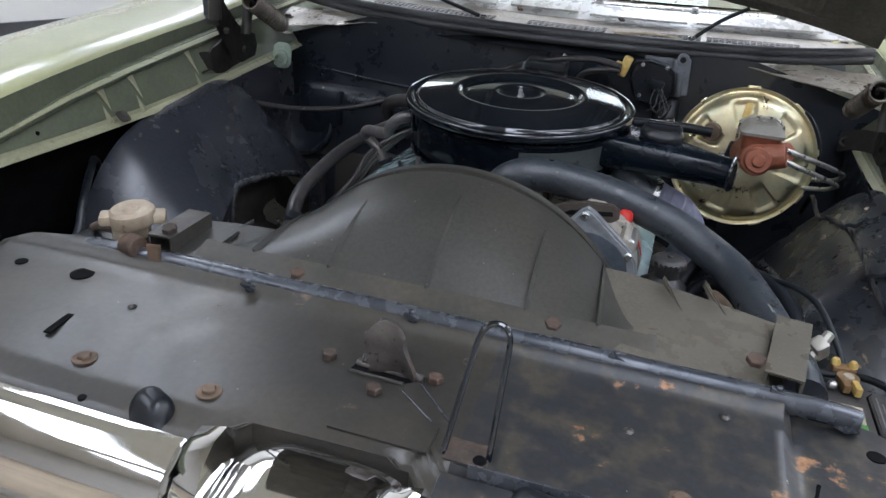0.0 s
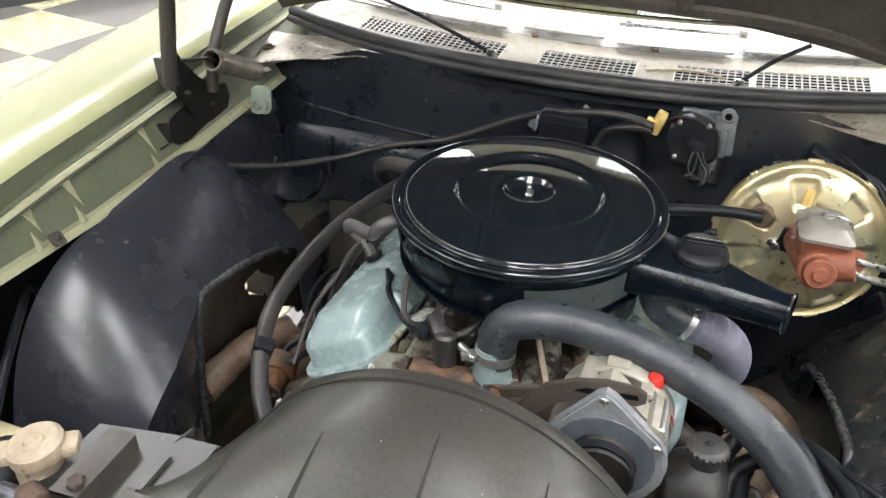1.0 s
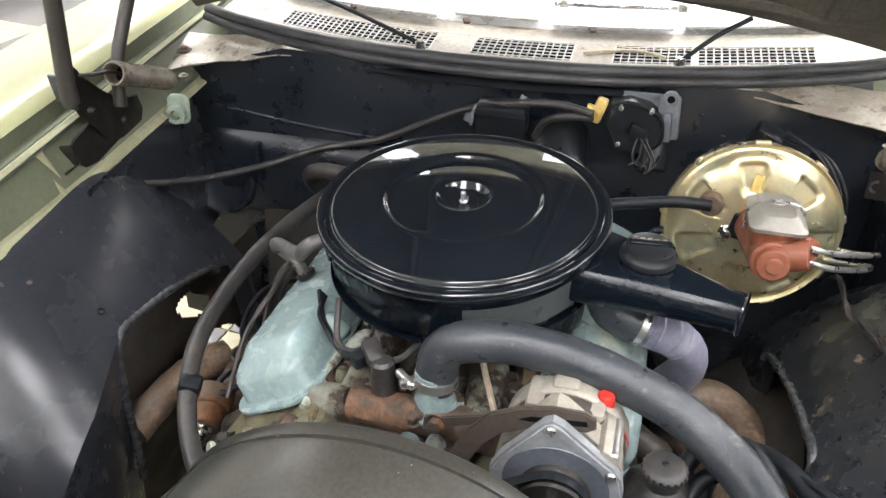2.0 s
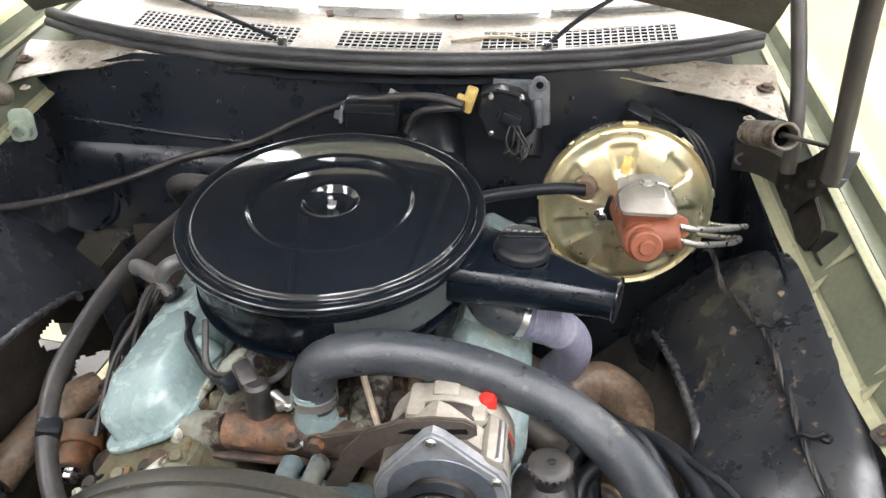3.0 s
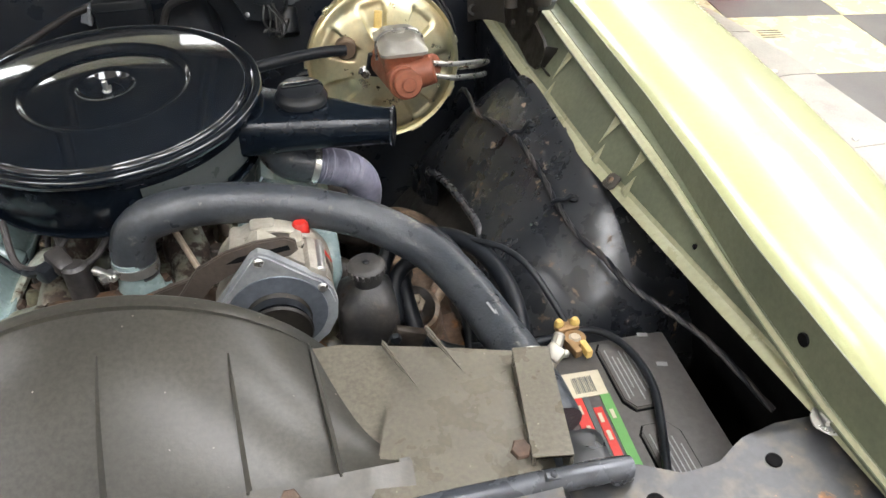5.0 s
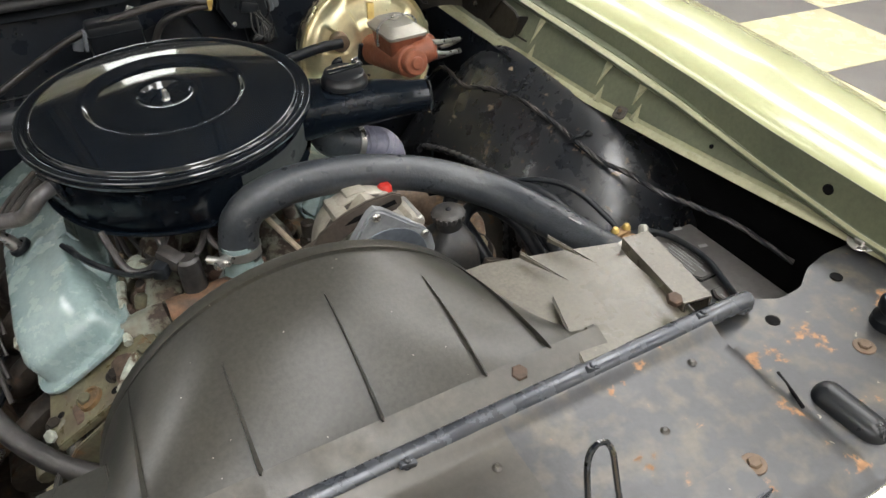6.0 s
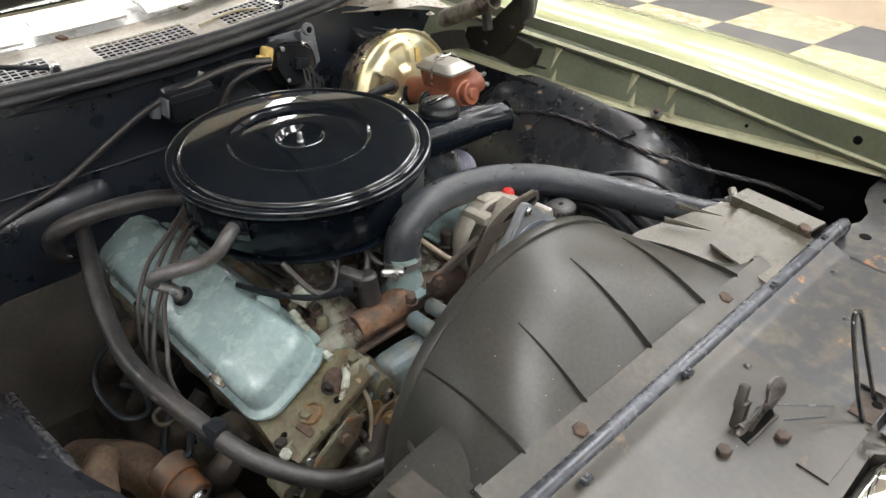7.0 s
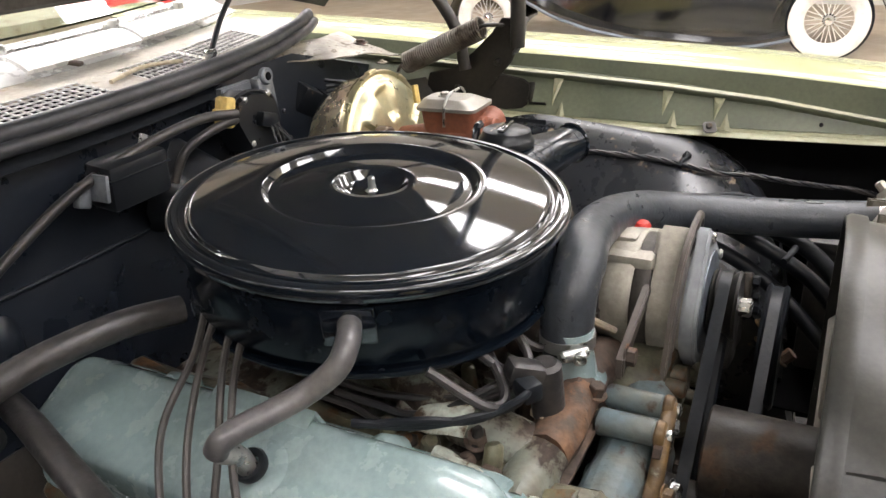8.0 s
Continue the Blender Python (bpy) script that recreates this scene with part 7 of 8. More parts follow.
# power steering hoses
single("steering_hose", tube([(0.335, -0.22, 0.80), (0.36, -0.20, 0.835), (0.40, -0.21, 0.85), (0.43, -0.26, 0.835), (0.44, -0.33, 0.80), (0.43, -0.40, 0.76), (0.40, -0.46, 0.70)], 0.0105, 12), RUBBER, "black rubber power steering hose", "hose", "steering hoses")
single("steering_hose", tube([(0.345, -0.28, 0.77), (0.355, -0.23, 0.80), (0.39, -0.22, 0.815), (0.428, -0.27, 0.795), (0.425, -0.35, 0.75), (0.38, -0.44, 0.68)], 0.010, 12), RUBBER, "black rubber power steering hose", "hose", "steering hoses")

# ---------- heater hoses, passenger side ----------
hh = thing("heater_hose", "aged grey heater hose along the valve cover", "heater hose", (-0.29, 0, 0.8))
part("hose", tube([(-0.23, 0.27, 0.86), (-0.25, 0.19, 0.862), (-0.276, 0.10, 0.856), (-0.298, 0.01, 0.842), (-0.309, -0.08, 0.820), (-0.295, -0.185, 0.803), (-0.257, -0.275, 0.755), (-0.19, -0.335, 0.715), (-0.10, -0.345, 0.69)], 0.0125, 14), OLDHOSE, hh)
part("clip", box((-0.280, -0.225, 0.784), (0.029, 0.026, 0.029), (10, 20, 20), 0.006), RUBBER, hh)
h2 = thing("heater_hose", "aged grey heater hose bending at the firewall", "heater hose", (-0.28, 0.27, 0.88))
part("hose", tube([(-0.11, 0.13, 0.905), (-0.16, 0.150, 0.912), (-0.22, 0.168, 0.912), (-0.265, 0.183, 0.904), (-0.289, 0.198, 0.886), (-0.290, 0.212, 0.860), (-0.277, 0.228, 0.836), (-0.255, 0.245, 0.822)], 0.0135, 14), OLDHOSE, h2)
part("clamp", tube([(-0.292, 0.222, 0.846), (-0.281, 0.212, 0.846), (-0.272, 0.212, 0.836)], 0.003, 6), STEEL, h2)

# plug leads
LEAD = mat("dusty_black_plug_lead", (0.030, 0.027, 0.025), 0.5, second=(0.06, 0.053, 0.047), scale=20, bump=0.1, grain=0.15)
rng = random.Random(21)
for i in range(4):
    o = 0.016 * i
    w = [rng.uniform(-0.008, 0.008) for _ in range(6)]
    single("spark_plug_lead", tube([(-0.10 + 0.3 * o, 0.10 - o, 0.925), (-0.155 - 0.2 * o, 0.075 - 1.4 * o + w[0], 0.90), (-0.212 - 0.3 * o, 0.06 - 1.9 * o + w[1], 0.858 + 0.4 * w[2]), (-0.252 + 0.5 * w[3], 0.04 - 1.8 * o + w[4], 0.81), (-0.270 + w[5], 0.01 - 2.2 * o, 0.77), (-0.266, -0.03 - 3 * o, 0.72)], 0.0034, 8), LEAD, "grey spark plug lead over the valve cover", "plug lead", "plug leads")
for i, (a, b) in enumerate((((-0.085, -0.02, 0.835), (-0.075, -0.10, 0.825)), ((-0.075, 0.0, 0.84), (-0.06, -0.11, 0.835)), ((-0.09, 0.02, 0.83), (-0.085, -0.09, 0.815)))):
    single("ignition_wire", tube([a, (a[0] + 0.004, (a[1] + b[1]) / 2, a[2] - 0.006), b, (-0.05, -0.16, 0.845 + 0.004 * i), (-0.028, -0.19, 0.862)], 0.0036, 8), OLDHOSE, "grey wire along the intake to the sensor plug", "wire", "ignition wires")
sw = thing("sensor_harness", "dark taped wire bundle running to the sensor plug", "wiring harness", (-0.10, -0.15, 0.85))
for i in range(3):
    part("wire", tube([(-0.150 + 0.004 * i, -0.085, 0.866 - 0.004 * i), (-0.127, -0.127 - 0.004 * i, 0.858 + 0.004 * i), (-0.098 + 0.003 * i, -0.166, 0.857 - 0.003 * i), (-0.066, -0.192 - 0.003 * i, 0.856 + 0.004 * i), (-0.040, -0.196, 0.863)], 0.0036, 8), RUBBER, sw)
part("plug", box((-0.048, -0.196, 0.861), (0.018, 0.022, 0.018), (0, 0, -35), 0.003), RUBBER, sw)
for i in range(3):
    single("vacuum_line", tube([(-0.10 + 0.055 * i, -0.13, 0.895), (-0.085 + 0.055 * i, -0.175, 0.862 - 0.004 * i), (-0.055 + 0.055 * i, -0.178, 0.858), (-0.02 + 0.05 * i, -0.14, 0.885)], 0.0045, 8), OLDHOSE, "thin grey vacuum line under the air cleaner", "vacuum line", "vacuum lines")

# suspension tower, frame, steering, splash floor (dark brown)
for side in (-1, 1):
    st = thing("suspension_arm", "rust brown steel upper suspension arm", "suspension arm", (side * 0.40, -0.1, 0.62), "suspension arms")
    arm = [(0.35, 0.067, 0.655), (0.385, 0.092, 0.66), (0.415, 0.092, 0.66), (0.445, 0.062, 0.655), (0.457, 0.01, 0.65), (0.452, -0.045, 0.635), (0.435, -0.12, 0.61)] if side > 0 else [(-0.418, 0.19, 0.49), (-0.402, 0.14, 0.55), (-0.376, 0.080, 0.58), (-0.350, 0.010, 0.606), (-0.330, -0.060, 0.610), (-0.318, -0.13, 0.606)]
    path = spline([(x, y, z - (0.01 if side > 0 else 0)) for x, y, z in arm], 8)

    def strip(u, v):
        k = min(int(u * (len(path) - 1)), len(path) - 2)
        d = (path[k + 1] - path[k]).normalized()
        n_ = Vector((-d.y, d.x, 0))
        w = 2 * v - 1
        return path[min(round(u * (len(path) - 1)), len(path) - 1)] + n_ * 0.034 * w + Vector((0, 0, -0.035 * w ** 4 - 0.008 * w * w))

    part("arm", rough_up(sheet(strip, len(path) - 1, 12, 0.004), 0.003, 30), ARMSTEEL, st)
    part("inner_web", rough_up(tube([(side * 0.38, 0.02, 0.60), (side * 0.42, -0.06, 0.60), (side * 0.44, -0.16, 0.58)], 0.026, 12, 6), 0.006, 30), ARMSTEEL, st)
    part("bushing", join(cyl((side * 0.326, -0.115, 0.622), (side * 0.320, -0.152, 0.612), 0.024, n=24), cyl((side * 0.330, -0.09, 0.63), (side * 0.325, -0.12, 0.62), 0.030, n=24)), BRONZE, st)
    part("nut", bolt((side * 0.320, -0.152, 0.612), (side * -0.1, -1, -0.2), 0.011, 0.014, 0.015), STEEL, st)
    if side > 0:
        part("tower", rough_up(sheet(lambda u, v: Vector((0.395 + 0.10 * v + 0.02 * math.sin(3 * u), -0.15 + 0.40 * u, 0.575 + 0.11 * v - 0.05 * (2 * u - 1) ** 2)), 24, 10, 0.004), 0.006, 26), CHANNEL, st, "dirty brown spring tower")
    st.location += Vector((0.008, -0.032, 0.045)) if side < 0 else Vector((0.0, 0.0, 0.02))
    single("frame_rail", rough_up(box((side * 0.36, -0.05, 0.44), (0.08, 1.5, 0.12), bev=0.01), 0.004, 10, 6), GREASE, "greasy steel frame rail below the engine", "frame rail", "frame rails")

# ---------- firewall equipment ----------
wm = thing("wiper_motor", "black and grey wiper motor with a yellow plug", "wiper motor", (0.23, 0.32, 0.98))
part("gear_plate", prism([(-0.045, -0.03), (0.03, -0.045), (0.038, 0.02), (0.02, 0.03), (-0.04, 0.03)], Matrix.Translation((0.245, 0.322, 1.0)) @ pose(0, 0, 0, 90, 0, 0), 0.012), GREYCAST, wm, "grey cast plate")
part("pump_housing", loft([[Vector((0.228 + x * k, yy, 0.985 + z * k)) for x, z in [(-0.045, 0.005), (-0.040, 0.035), (-0.01, 0.042), (0.02, 0.035), (0.040, 0.02), (0.045, -0.02), (0.02, -0.045), (-0.025, -0.04)]] for yy, k in ((0.315, 1.0), (0.285, 1.0), (0.278, 0.94), (0.272, 0.90))]), SATIN, wm, "black plastic housing", sharp=25)
part("socket", box((0.236, 0.268, 0.984), (0.030, 0.014, 0.020), (0, 20, 0), 0.003), RUBBER, wm)
part("side_lug", join(box((0.279, 0.303, 0.998), (0.034, 0.016, 0.072), (0, -4, 0), 0.005), box((0.278, 0.300, 0.985), (0.014, 0.020, 0.05), (0, -4, 0), 0.004), cyl((0.278, 0.300, 1.033), (0.278, 0.290, 1.033), 0.012, n=20)), GREYCAST, wm, "grey cast lug")
for x, z in ((0.205, 1.018), (0.252, 1.016), (0.207, 0.958)):
    part("housing_screw", cyl((x, 0.284, z), (x, 0.2695, z), 0.0042, n=10), ZINC, wm)
part("housing_rim", tube([(0.184, 0.280, 0.988), (0.190, 0.279, 1.019), (0.218, 0.279, 1.026), (0.247, 0.279, 1.019), (0.267, 0.279, 1.004), (0.272, 0.279, 0.966), (0.248, 0.279, 0.942)], 0.0026, 8), SATIN, wm)
part("lug_hole", cyl((0.278, 0.2915, 1.033), (0.278, 0.2885, 1.033), 0.006, n=16), DARK, wm)
part("motor_can", cyl((0.262, 0.335, 0.94), (0.262, 0.312, 0.90), 0.027, n=28), SATIN, wm)
part("yellow_plug", join(box((0.171, 0.278, 1.010), (0.018, 0.022, 0.040), (0, 18, 0), 0.004), box((0.164, 0.276, 1.010), (0.026, 0.014, 0.012), (0, 18, 0), 0.003)), YELLOW, wm, "yellow plastic plug")
LOOSE = mat("grey_loose_wire", (0.035, 0.035, 0.034), 0.5, bump=0)
for i in range(5):
    part("loose_wire", tube([(0.236 + 0.004 * i, 0.262, 0.976), (0.232 + 0.009 * ((i * 3) % 5), 0.252, 0.952 - 0.004 * i), (0.245 + 0.016 * math.sin(2.3 * i), 0.25, 0.928 + 0.006 * math.cos(3.1 * i)), (0.272 - 0.008 * ((i * 2) % 5), 0.26, 0.950 - 0.007 * i), (0.262, 0.275, 0.915)], 0.0016, 6), LOOSE, wm)
wm.location += Vector((0, 0.028, 0.0))
rl = thing("relay_box", "dark relay box with a bracket on the firewall", "relay", (0.0, 0.345, 0.97))
part("case", box((-0.005, 0.335, 0.972), (0.085, 0.045, 0.055), (6, 0, 0), 0.007), SATIN, rl)
part("bracket", box((-0.062, 0.345, 0.968), (0.016, 0.012, 0.028), (0, 20, 0), 0.002), GREYCAST, rl)
part("tab", box((0.03, 0.336, 1.004), (0.018, 0.004, 0.014), (0, 30, 0), 0.001), ZINC, rl)
part("lid_seam", box((-0.005, 0.334, 0.983), (0.087, 0.047, 0.003), (6, 0, 0), 0.001), RUBBER, rl)
part("side_bracket", box((-0.052, 0.326, 0.975), (0.005, 0.026, 0.030), (0, 10, 0), 0.001), GREYCAST, rl, "grey metal bracket")
rl.location += Vector((0.019, -0.018, 0.004))
single("firewall_cable", tube([(-0.588, 0.05, 0.905), (-0.56, 0.11, 0.876), (-0.50, 0.20, 0.850), (-0.42, 0.29, 0.846), (-0.36, 0.322, 0.862), (-0.31, 0.333, 0.876), (-0.25, 0.337, 0.890), (-0.20, 0.337, 0.906), (-0.12, 0.333, 0.947), (-0.06, 0.325, 0.977), (0.0, 0.312, 0.998), (0.06, 0.30, 1.012), (0.115, 0.29, 1.018), (0.165, 0.280, 1.012)], 0.0062, 10), OLDHOSE, "dark taped cable sagging along the firewall to a yellow plug", "cable", "firewall cables")
single("wiper_hose", tube([(0.165, 0.282, 1.005), (0.13, 0.29, 1.0), (0.09, 0.30, 0.985), (0.07, 0.31, 0.95)], 0.006, 10), OLDHOSE, "short grey washer hose under the wiper motor", "hose")
hb = thing("heater_box", "black moulded heater box low on the firewall", "heater box", (-0.38, 0.30, 0.8))
part("case", loft([[Vector((-0.36 + x, yy, 0.79 + z)) for x, z in rounded_rect(w, h, 0.03, 5)] for yy, w, h in ((0.352, 0.44, 0.18), (0.338, 0.42, 0.16), (0.330, 0.38, 0.12))]), FIREWALL, hb)
part("rib", box((-0.46, 0.327, 0.83), (0.012, 0.02, 0.08), bev=0.004), FIREWALL, hb)
single("fuse_connector", join(box((0.448, 0.395, 0.955), (0.075, 0.05, 0.045), (25, 28, 0), 0.005), box((0.475, 0.375, 0.94), (0.05, 0.03, 0.035), (25, 28, 0), 0.004)), SATIN, "black plastic connector block on the firewall", "connector")
single("steering_cover_boot", rough_up(cyl((0.10, 0.36, 0.93), (0.13, 0.28, 0.905), 0.06, 0.035, 28), 0.012, 30), SATIN, "black rubber boot on the firewall", "rubber boot")

# black cables lying low beside the engine
for i, pts in enumerate((((-0.27, 0.14, 0.72), (-0.32, 0.07, 0.735), (-0.338, 0.03, 0.72), (-0.33, -0.02, 0.70), (-0.30, -0.03, 0.695), (-0.285, 0.01, 0.70), (-0.30, 0.06, 0.69)),
                         ((-0.27, -0.06, 0.71), (-0.30, -0.09, 0.70), (-0.315, -0.12, 0.69), (-0.295, -0.14, 0.69), (-0.275, -0.11, 0.695)))):
    single("engine_cable", tube(pts, (0.0045, 0.005, 0.004, 0.006)[i], 8), RUBBER, "thin black cable hanging beside the engine", "cable", "engine cables")
for p, d in (((-0.201, -0.292, 0.723), (0, -1, 0.3)), ((-0.15, -0.30, 0.66), (0, -1, 0.2)), ((-0.09, -0.315, 0.61), (0, -1, 0.2))):
    part("flange_bolt", bolt(p, d, 0.011, 0.012, 0.013), ZINC, wp)
rng = random.Random(11)
for k in range(14):
    z = 0.60 + 0.0145 * k
    x = EX - 0.128 + rng.uniform(-0.012, 0.012) + 0.10 * max(0, z - 0.74)
    part("rim_boss", rough_up(cyl((x, -0.255, z), (x, -0.292 - rng.uniform(0, 0.012), z), rng.uniform(0.009, 0.014), n=12), 0.0015, 80), (OLIVE, BLUECAST, BRASS, BLUECAST)[k % 4], wp)
# cast bosses reaching forward to a golden flange, with screws
for x, z, r in ((-0.008, 0.747, 0.013), (0.024, 0.789, 0.012), (0.057, 0.796, 0.011), (-0.073, 0.705, 0.030), (-0.045, 0.655, 0.014), (-0.02, 0.715, 0.016)):
    part("cover_boss", rough_up(cyl((x + 0.004, -0.235, z - 0.004), (x, -0.292, z), r * 1.1, r, 22, 0.003), 0.0012, 60), BLUECAST, wp, "blue painted boss")
    part("boss_flange", rough_up(cyl((x, -0.290, z), (x, -0.300, z), r * 1.12, r * 1.08, 18, 0.002), 0.001, 70), STAINED, wp, "golden stained flange")
    part("boss_screw", bolt((x, -0.300, z), (0, -1, 0.1), 0.006, 0.006), STEEL, wp)
part("flange_strip", rough_up(tube([(-0.063, -0.296, 0.660), (-0.040, -0.298, 0.715), (-0.012, -0.298, 0.752), (0.022, -0.298, 0.785), (0.06, -0.296, 0.797)], 0.0075, 10), 0.0015, 60), STAINED, wp, "golden stained flange edge")

# unseen pans, added under the car to keep floor light out of the bay
ub = thing("underbody", "unseen greasy black pans added to block floor light", "underbody", (0, 0, 0.3))
for nm, x0, x1, y0, y1 in (("light_block_engine", -0.24, 0.64, -0.62, 0.42), ("light_block_rear", -0.50, -0.24, 0.12, 0.42), ("wheel_housing", -0.90, -0.645, -0.60, 0.05), ("wheel_housing", 0.645, 0.90, -0.60, 0.5), ("light_block_front", -0.64, -0.24, -0.9, -0.32)):
    part(nm, box(((x0 + x1) / 2, (y0 + y1) / 2, 0.27 + floor_z((x0 + x1) / 2, 0)), (x1 - x0, y1 - y0, 0.006), bev=0.002), GREASE, ub)

# steering gear low between the pump and the inner fender
sg = thing("steering_gear", "brown steering gear box with a large adjusting nut", "steering gear", (0.38, -0.22, 0.6))
part("body", rough_up(cyl((0.385, -0.20, 0.60), (0.376, -0.225, 0.742), 0.046, 0.036, 24, 0.006), 0.004, 40), ARMSTEEL, sg)
part("collar", lathe([(0, 0.010), (0.018, 0.010), (0.026, 0.006), (0.029, 0.0), (0.029, -0.010), (0, -0.010)], Matrix.Translation((0.374, -0.235, 0.750)) @ pose(0, 0, 0, 35, 0, 0), 28), GREASE, sg)
part("nut", bolt((0.375, -0.241, 0.758), (0, -0.57, 0.82), 0.013, 0.014), PALE, sg, "worn steel nut")
part("stud", cyl((0.375, -0.247, 0.770), (0.375, -0.254, 0.782), 0.006, n=10), PALE, sg)
part("frame_plate", rough_up(box((0.415, -0.235, 0.652), (0.062, 0.13, 0.012), (8, -6, 0), 0.003), 0.002, 40, 5), RUSTPLATE, sg, "flaking rusty plate")
single("steering_hose", tube([(0.37, -0.20, 0.78), (0.362, -0.235, 0.79), (0.366, -0.28, 0.765), (0.375, -0.31, 0.73)], 0.011, 12), RUBBER, "short black steering hose bent downwards", "hose", "steering hoses")
part("rust_bracket", rough_up(prism([(0.0, 0.0), (0.030, 0.006), (0.034, 0.10), (0.006, 0.11), (-0.012, 0.05)], Matrix.Translation((0.405, -0.315, 0.655)) @ pose(0, 0, 0, 20, -12, 10), 0.004), 0.002, 50), RUSTPLATE, sg, "rusty steel bracket")
part("pitman_arm", rough_up(tube([(0.392, -0.20, 0.70), (0.43, -0.15, 0.705), (0.452, -0.09, 0.695), (0.445, -0.03, 0.68)], 0.012, 10), 0.002, 60), ARMSTEEL, sg, "dusty brown arm")
single("pressure_line", tube([(0.372, -0.285, 0.75), (0.40, -0.31, 0.745), (0.44, -0.33, 0.745), (0.48, -0.34, 0.74)], 0.006, 10), RUBBER, "thin black pressure line beside the pump", "hose", "steering hoses")
for p, r in (((0.335, -0.36, 0.72), 0.011), ((0.35, -0.35, 0.705), 0.009), ((0.345, -0.375, 0.69), 0.008), ((0.362, -0.345, 0.725), 0.007)):
    part("pump_fitting", rough_up(bolt(p, (0.2, -0.7, 0.7), r, 0.018, r * 1.3), 0.001, 60), (GREASE, RUSTPLATE, BRASS, GREASE)[int(p[0] * 1000) % 4], ps)
part("mount_casting", rough_up(box((0.305, -0.31, 0.735), (0.10, 0.03, 0.05), (0, 8, 0), 0.008), 0.004, 40, 4), CHANNEL, ps, "dirty cast mount")

for i in range(3):
    single("firewall_cable", tube([(0.46, 0.36, 0.985 - 0.01 * i), (0.505 + 0.006 * i, 0.32, 0.965), (0.535 + 0.008 * i, 0.29, 0.92), (0.54 + 0.006 * i, 0.28, 0.87), (0.515, 0.29, 0.81), (0.48, 0.31, 0.76)], 0.0032, 8), RUBBER, "thin black cable looping beside the brake booster", "cable", "firewall cables")
# round heater blower on the firewall
hbw = thing("heater_blower", "black moulded heater blower housing on the firewall", "heater blower", (-0.56, 0.31, 0.80))
bmx = Matrix.Translation((-0.555, 0.340, 0.778)) @ pose(0, 0, 0, 72, 0, 0)
part("housing", lathe([(0, 0.004), (0.030, 0.005), (0.052, 0.006), (0.060, 0.012), (0.068, 0.014), (0.074, 0.010), (0.076, 0.0), (0.072, -0.05), (0, -0.05)], bmx, 40), FIREWALL, hbw)
part("rib", moved(box((0.034, 0, 0.008), (0.05, 0.008, 0.008), bev=0.003), bmx @ pose(0, 0, 0, 0, 0, 20)), FIREWALL, hbw)

# ---------- cars standing further off ----------
def spoke_wheel(t, c, r, facing):
    """A wire wheel with a white sidewall, its outer side towards facing (+1 or -1 along x)."""
    m = Matrix.Translation(c) @ pose(0, 0, 0, 0, 90 * facing, 0)
    w = part("wheel", lathe([(r * 0.62, 0.05), (r * 0.66, 0.062), (r * 0.90, 0.066), (r * 0.93, 0.062), (r * 0.93, -0.06), (r * 0.62, -0.06)], m, 56), WALLTYRE, t, "wire wheel with a white sidewall tyre")
    part("tread", lathe([(r * 0.93, 0.062), (r * 0.985, 0.045), (r, 0.02), (r, -0.02), (r * 0.985, -0.05), (r * 0.93, -0.062)], m, 56), RUBBER, w)
    part("rim", lathe([(r * 0.56, 0.03), (r * 0.63, 0.055), (r * 0.63, 0.03), (r * 0.60, 0.0), (r * 0.56, 0.0)], m, 48), WALLTYRE, w)
    part("hub", lathe([(0, 0.075), (0.03, 0.07), (0.05, 0.045), (0.06, 0.0), (0, 0.0)], m, 24), CHROME, w)
    part("spokes", join(*[tube([m @ Vector((0.05 * math.cos(a), 0.05 * math.sin(a), 0.03 if k % 2 else 0.0)), m @ Vector((r * 0.60 * math.cos(a + 0.25 * (-1) ** k), r * 0.60 * math.sin(a + 0.25 * (-1) ** k), 0.02))], 0.0035, 5) for k in range(28) for a in (2 * math.pi * k / 28,)]), WALLTYRE, w)


VX, VZ = 7.2, floor_z(7.2, -0.19) - 0.04
vb = thing("vintage_car", "black vintage car with white wall wire wheels", "car", (VX + 0.5, 1.5, VZ))
part("body", loft([[Vector((VX + 0.75 + 0.52 * math.cos(radians(a)), y, VZ + 0.86 + h * math.sin(radians(a)))) for a in range(0, 360, 15)] for y, h in ((-0.9, 0.12), (-0.6, 0.40), (1.0, 0.44), (1.4, 0.52), (3.6, 0.52), (4.0, 0.25))]), BLACKCAR, vb)
def sweep(y):
    return VZ + interp(y, (0.1, 0.4, 0.8, 1.5, 2.0, 2.4, 2.75), (0.18, 0.11, 0.09, 0.15, 0.25, 0.38, 0.56))


part("running_board", sheet(lambda u, v: Vector((VX - 0.10 + 0.36 * v, 0.1 + 2.65 * u, sweep(0.1 + 2.65 * u) + 0.02)), 30, 4, 0.045), BLACKCAR, vb, "black board sweeping up into the fender")
part("board_trim", tube([(VX - 0.105, 0.1 + 2.65 * u / 14, sweep(0.1 + 2.65 * u / 14) + 0.02) for u in range(15)], 0.018, 8), SLATE, vb, "blue grey edge trim")
part("side_valance", sheet(lambda u, v: Vector((VX + 0.20 + 0.05 * v, 0.1 + 2.7 * u, sweep(0.1 + 2.65 * u) + (0.75 - sweep(0.1 + 2.65 * u) + VZ) * v)), 20, 6, 0.01), BLACKCAR, vb)
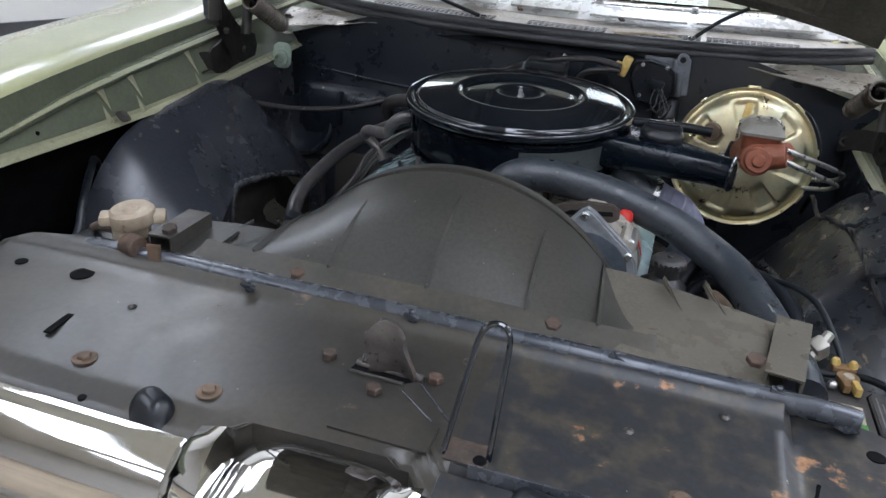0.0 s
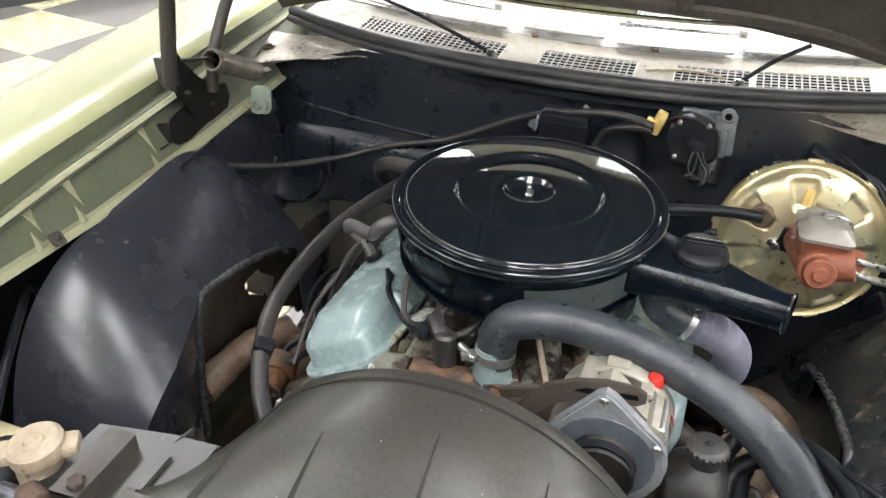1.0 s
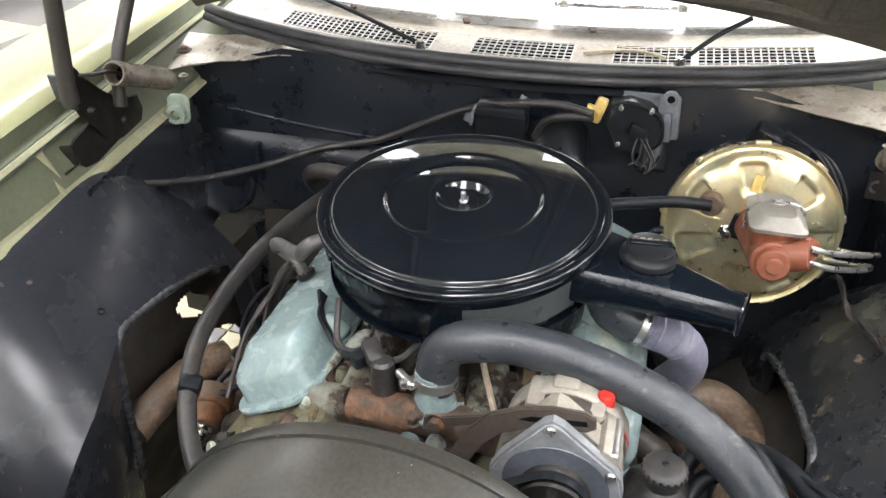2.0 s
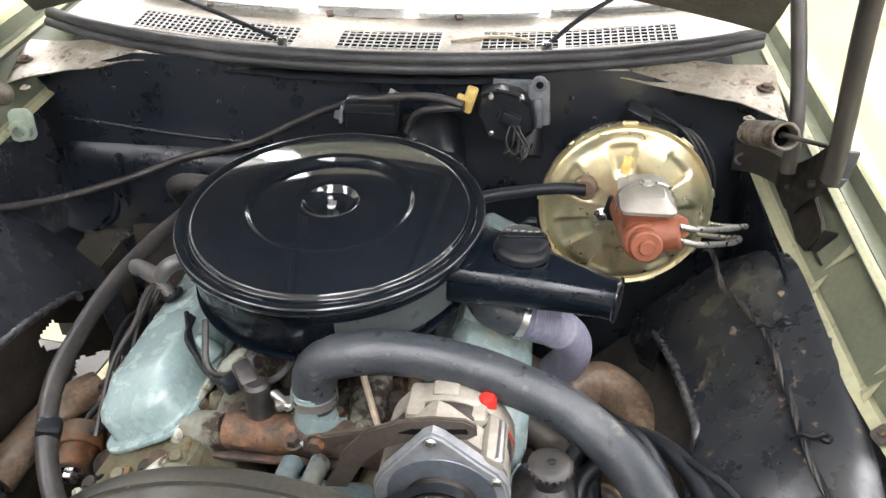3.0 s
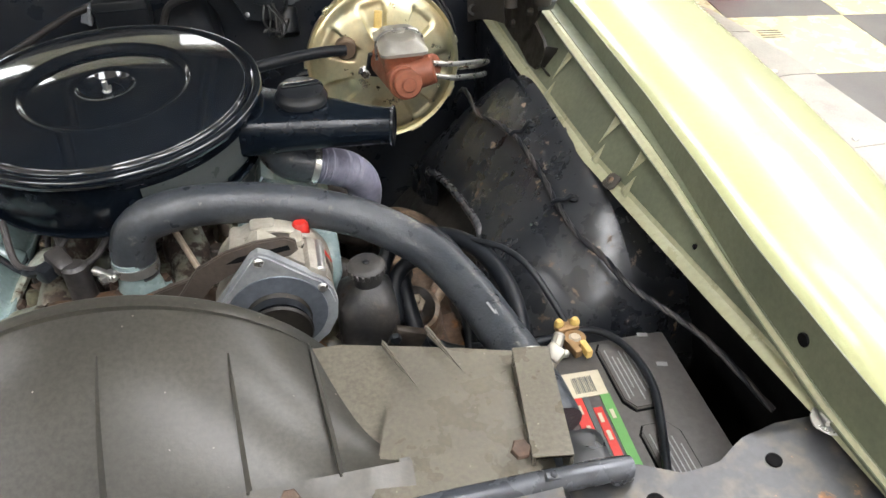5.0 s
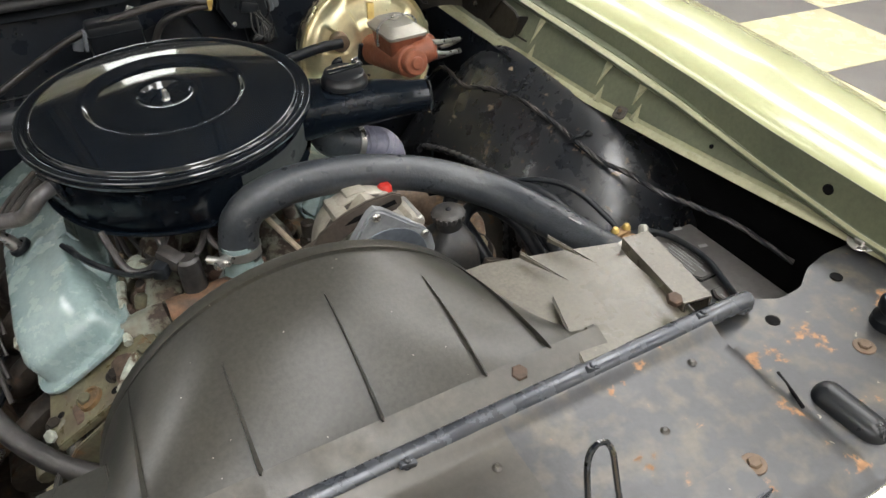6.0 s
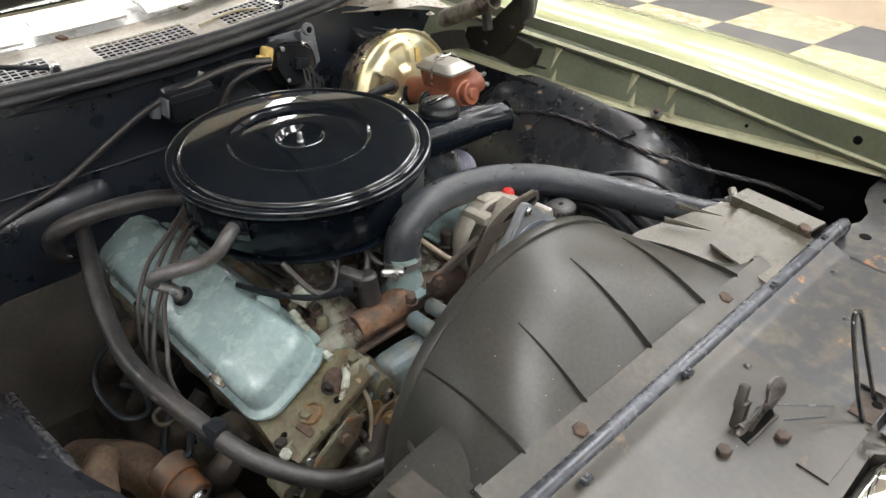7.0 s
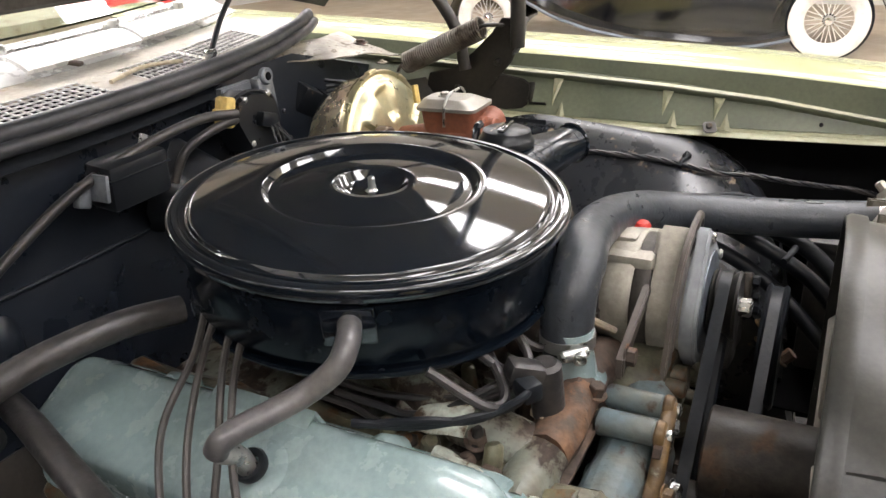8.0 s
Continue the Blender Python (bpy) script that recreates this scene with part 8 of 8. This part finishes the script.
for wy in (-0.19, 3.16):
    part("wheel_fender", sheet(lambda u, v: Vector((VX - 0.06 + 0.34 * v, wy + 0.47 * math.cos(math.pi * u), VZ + 0.36 + 0.44 * math.sin(math.pi * u) - 0.05 * (1 - v) ** 2)), 24, 6, 0.01), BLACKCAR, vb)
    spoke_wheel(vb, (VX, wy, VZ + 0.36), 0.36, -1)
def parked_car(name, label, paint, x, y, turn):
    """A rounded car end: body, valance and two wheels; x, y is the middle of its near edge."""
    z = floor_z(x, y)
    m = Matrix.Translation((x, y, z)) @ pose(0, 0, 0, 0, 0, turn)
    t = thing(name, label, "car", (x, y, z))
    part("body", moved(loft([[Vector((w * math.cos(radians(a)) * (abs(math.cos(radians(a))) ** -0.4 if abs(math.cos(radians(a))) > 0.05 else 1), d, 0.55 + h * math.sin(radians(a)))) for a in range(0, 360, 15)] for d, w, h in ((-0.06, 0.45, 0.12), (0.06, 0.66, 0.26), (0.44, 0.72, 0.34), (2.2, 0.74, 0.36), (2.7, 0.6, 0.2))]), m), paint, t, sharp=60)
    part("valance", moved(sheet(lambda u, v: Vector((-0.62 + 1.24 * u, 0.05 * (2 * u - 1) ** 2, 0.42 - 0.22 * v)), 16, 4, 0.01), m), paint, t)
    for wx in (-0.63, 0.63):
        part("wheel", moved(lathe([(0, 0.05), (0.20, 0.07), (0.29, 0.06), (0.31, 0.0), (0.29, -0.1), (0, -0.1)], pose(wx, 0.64, 0.31, 0, 90, 0), 40), m), RUBBER, t)


parked_car("pale_yellow_car", "pale yellow car parked beside a floor strip", YELCAR, 2.28, 2.42, 41)
parked_car("red_car", "bright red car mirrored in the dark floor tiles", REDCAR, 3.60, 3.88, 41)
st_ = thing("floor_strip", "curved grey metal edging strip screwed to the floor", "floor strip", (2.3, 2.0, floor_z(2.3, 2.0)))


def strip_out(y):
    return interp(y, (0.6, 1.2, 1.82, 2.14, 2.41, 2.68, 2.80), (2.50, 2.52, 2.498, 2.455, 2.404, 2.30, 2.235))


def strip_in(y):
    return interp(y, (0.6, 1.33, 1.63, 1.74, 2.2, 2.6, 2.80), (2.10, 2.19, 2.235, 2.228, 2.214, 2.225, 2.230))


for k, (ya, yb) in enumerate(((0.6, 1.10), (1.08, 1.675), (1.66, 2.14), (2.125, 2.80))):
    part("plate", sheet(lambda u, v: Vector((strip_in(ya + (yb - ya) * u) * (1 - v) + strip_out(ya + (yb - ya) * u) * v, ya + (yb - ya) * u, 0.020 - 0.004 * u + floor_z(2.3, ya + (yb - ya) * u) + 0.008 * math.sin(math.pi * v))), 16, 6, 0.004), RUNNING, st_)
for x, y in ((2.315, 1.13), (2.325, 1.70), (2.308, 2.175)):
    part("screw", cyl((x, y, floor_z(x, y) + 0.026), (x, y, floor_z(x, y) + 0.036), 0.014, n=14), ZINC, st_)
part("edge_board", sheet(lambda u, v: Vector((2.03 + 0.165 * v + 0.01 * u, 0.6 + 1.6 * u, 0.014 + floor_z(2.1, 0.6 + 1.6 * u))), 12, 3, 0.010), BOARD, st_, "tan wooden edge board")
fg = thing("floor_grille", "narrow slotted vent let into a cream floor tile", "floor vent", (2.57, 2.11, floor_z(2.57, 2.11)))
for k in range(4):
    part("slot", box((2.572 - 0.004 * k, 2.152 - 0.026 * k, floor_z(2.57, 2.14 - 0.026 * k) + 0.011), (0.115, 0.007, 0.003), (0, 2.3, -4.4), 0.0008), CHANNEL, fg)

# ---------- floor tiles ----------
TS, TA = 0.635, radians(-4.39)
tile_meshes = []
for mtl in (TILE_W, TILE_B):
    b = box((0, 0, 0), (TS - 0.004, TS - 0.004, 0.02), bev=0.0015, seg=1)
    finish(b)
    me = bpy.data.meshes.new("tile")
    b.to_mesh(me)
    b.free()
    me.materials.append(mtl)
    tile_meshes.append(me)
up = Vector((-TILT_X, -TILT_Y, 1)).normalized()
along = Vector((math.cos(TA), math.sin(TA), floor_z(math.cos(TA), math.sin(TA)))).normalized()
tile_axes = Matrix((along, up.cross(along), up)).transposed().to_4x4()
for i in range(-10, 7):
    for j in range(-5, 11):
        u, v = (i + 0.5) * TS, (j + 0.5) * TS
        x, y = 0.354 + u * math.cos(TA) - v * math.sin(TA), -0.056 + u * math.sin(TA) + v * math.cos(TA)
        o = new("tile", tile_meshes[(i + j) % 2])
        o.matrix_basis = Matrix.Translation((x, y, floor_z(x, y))) @ tile_axes
        o.parent = fl
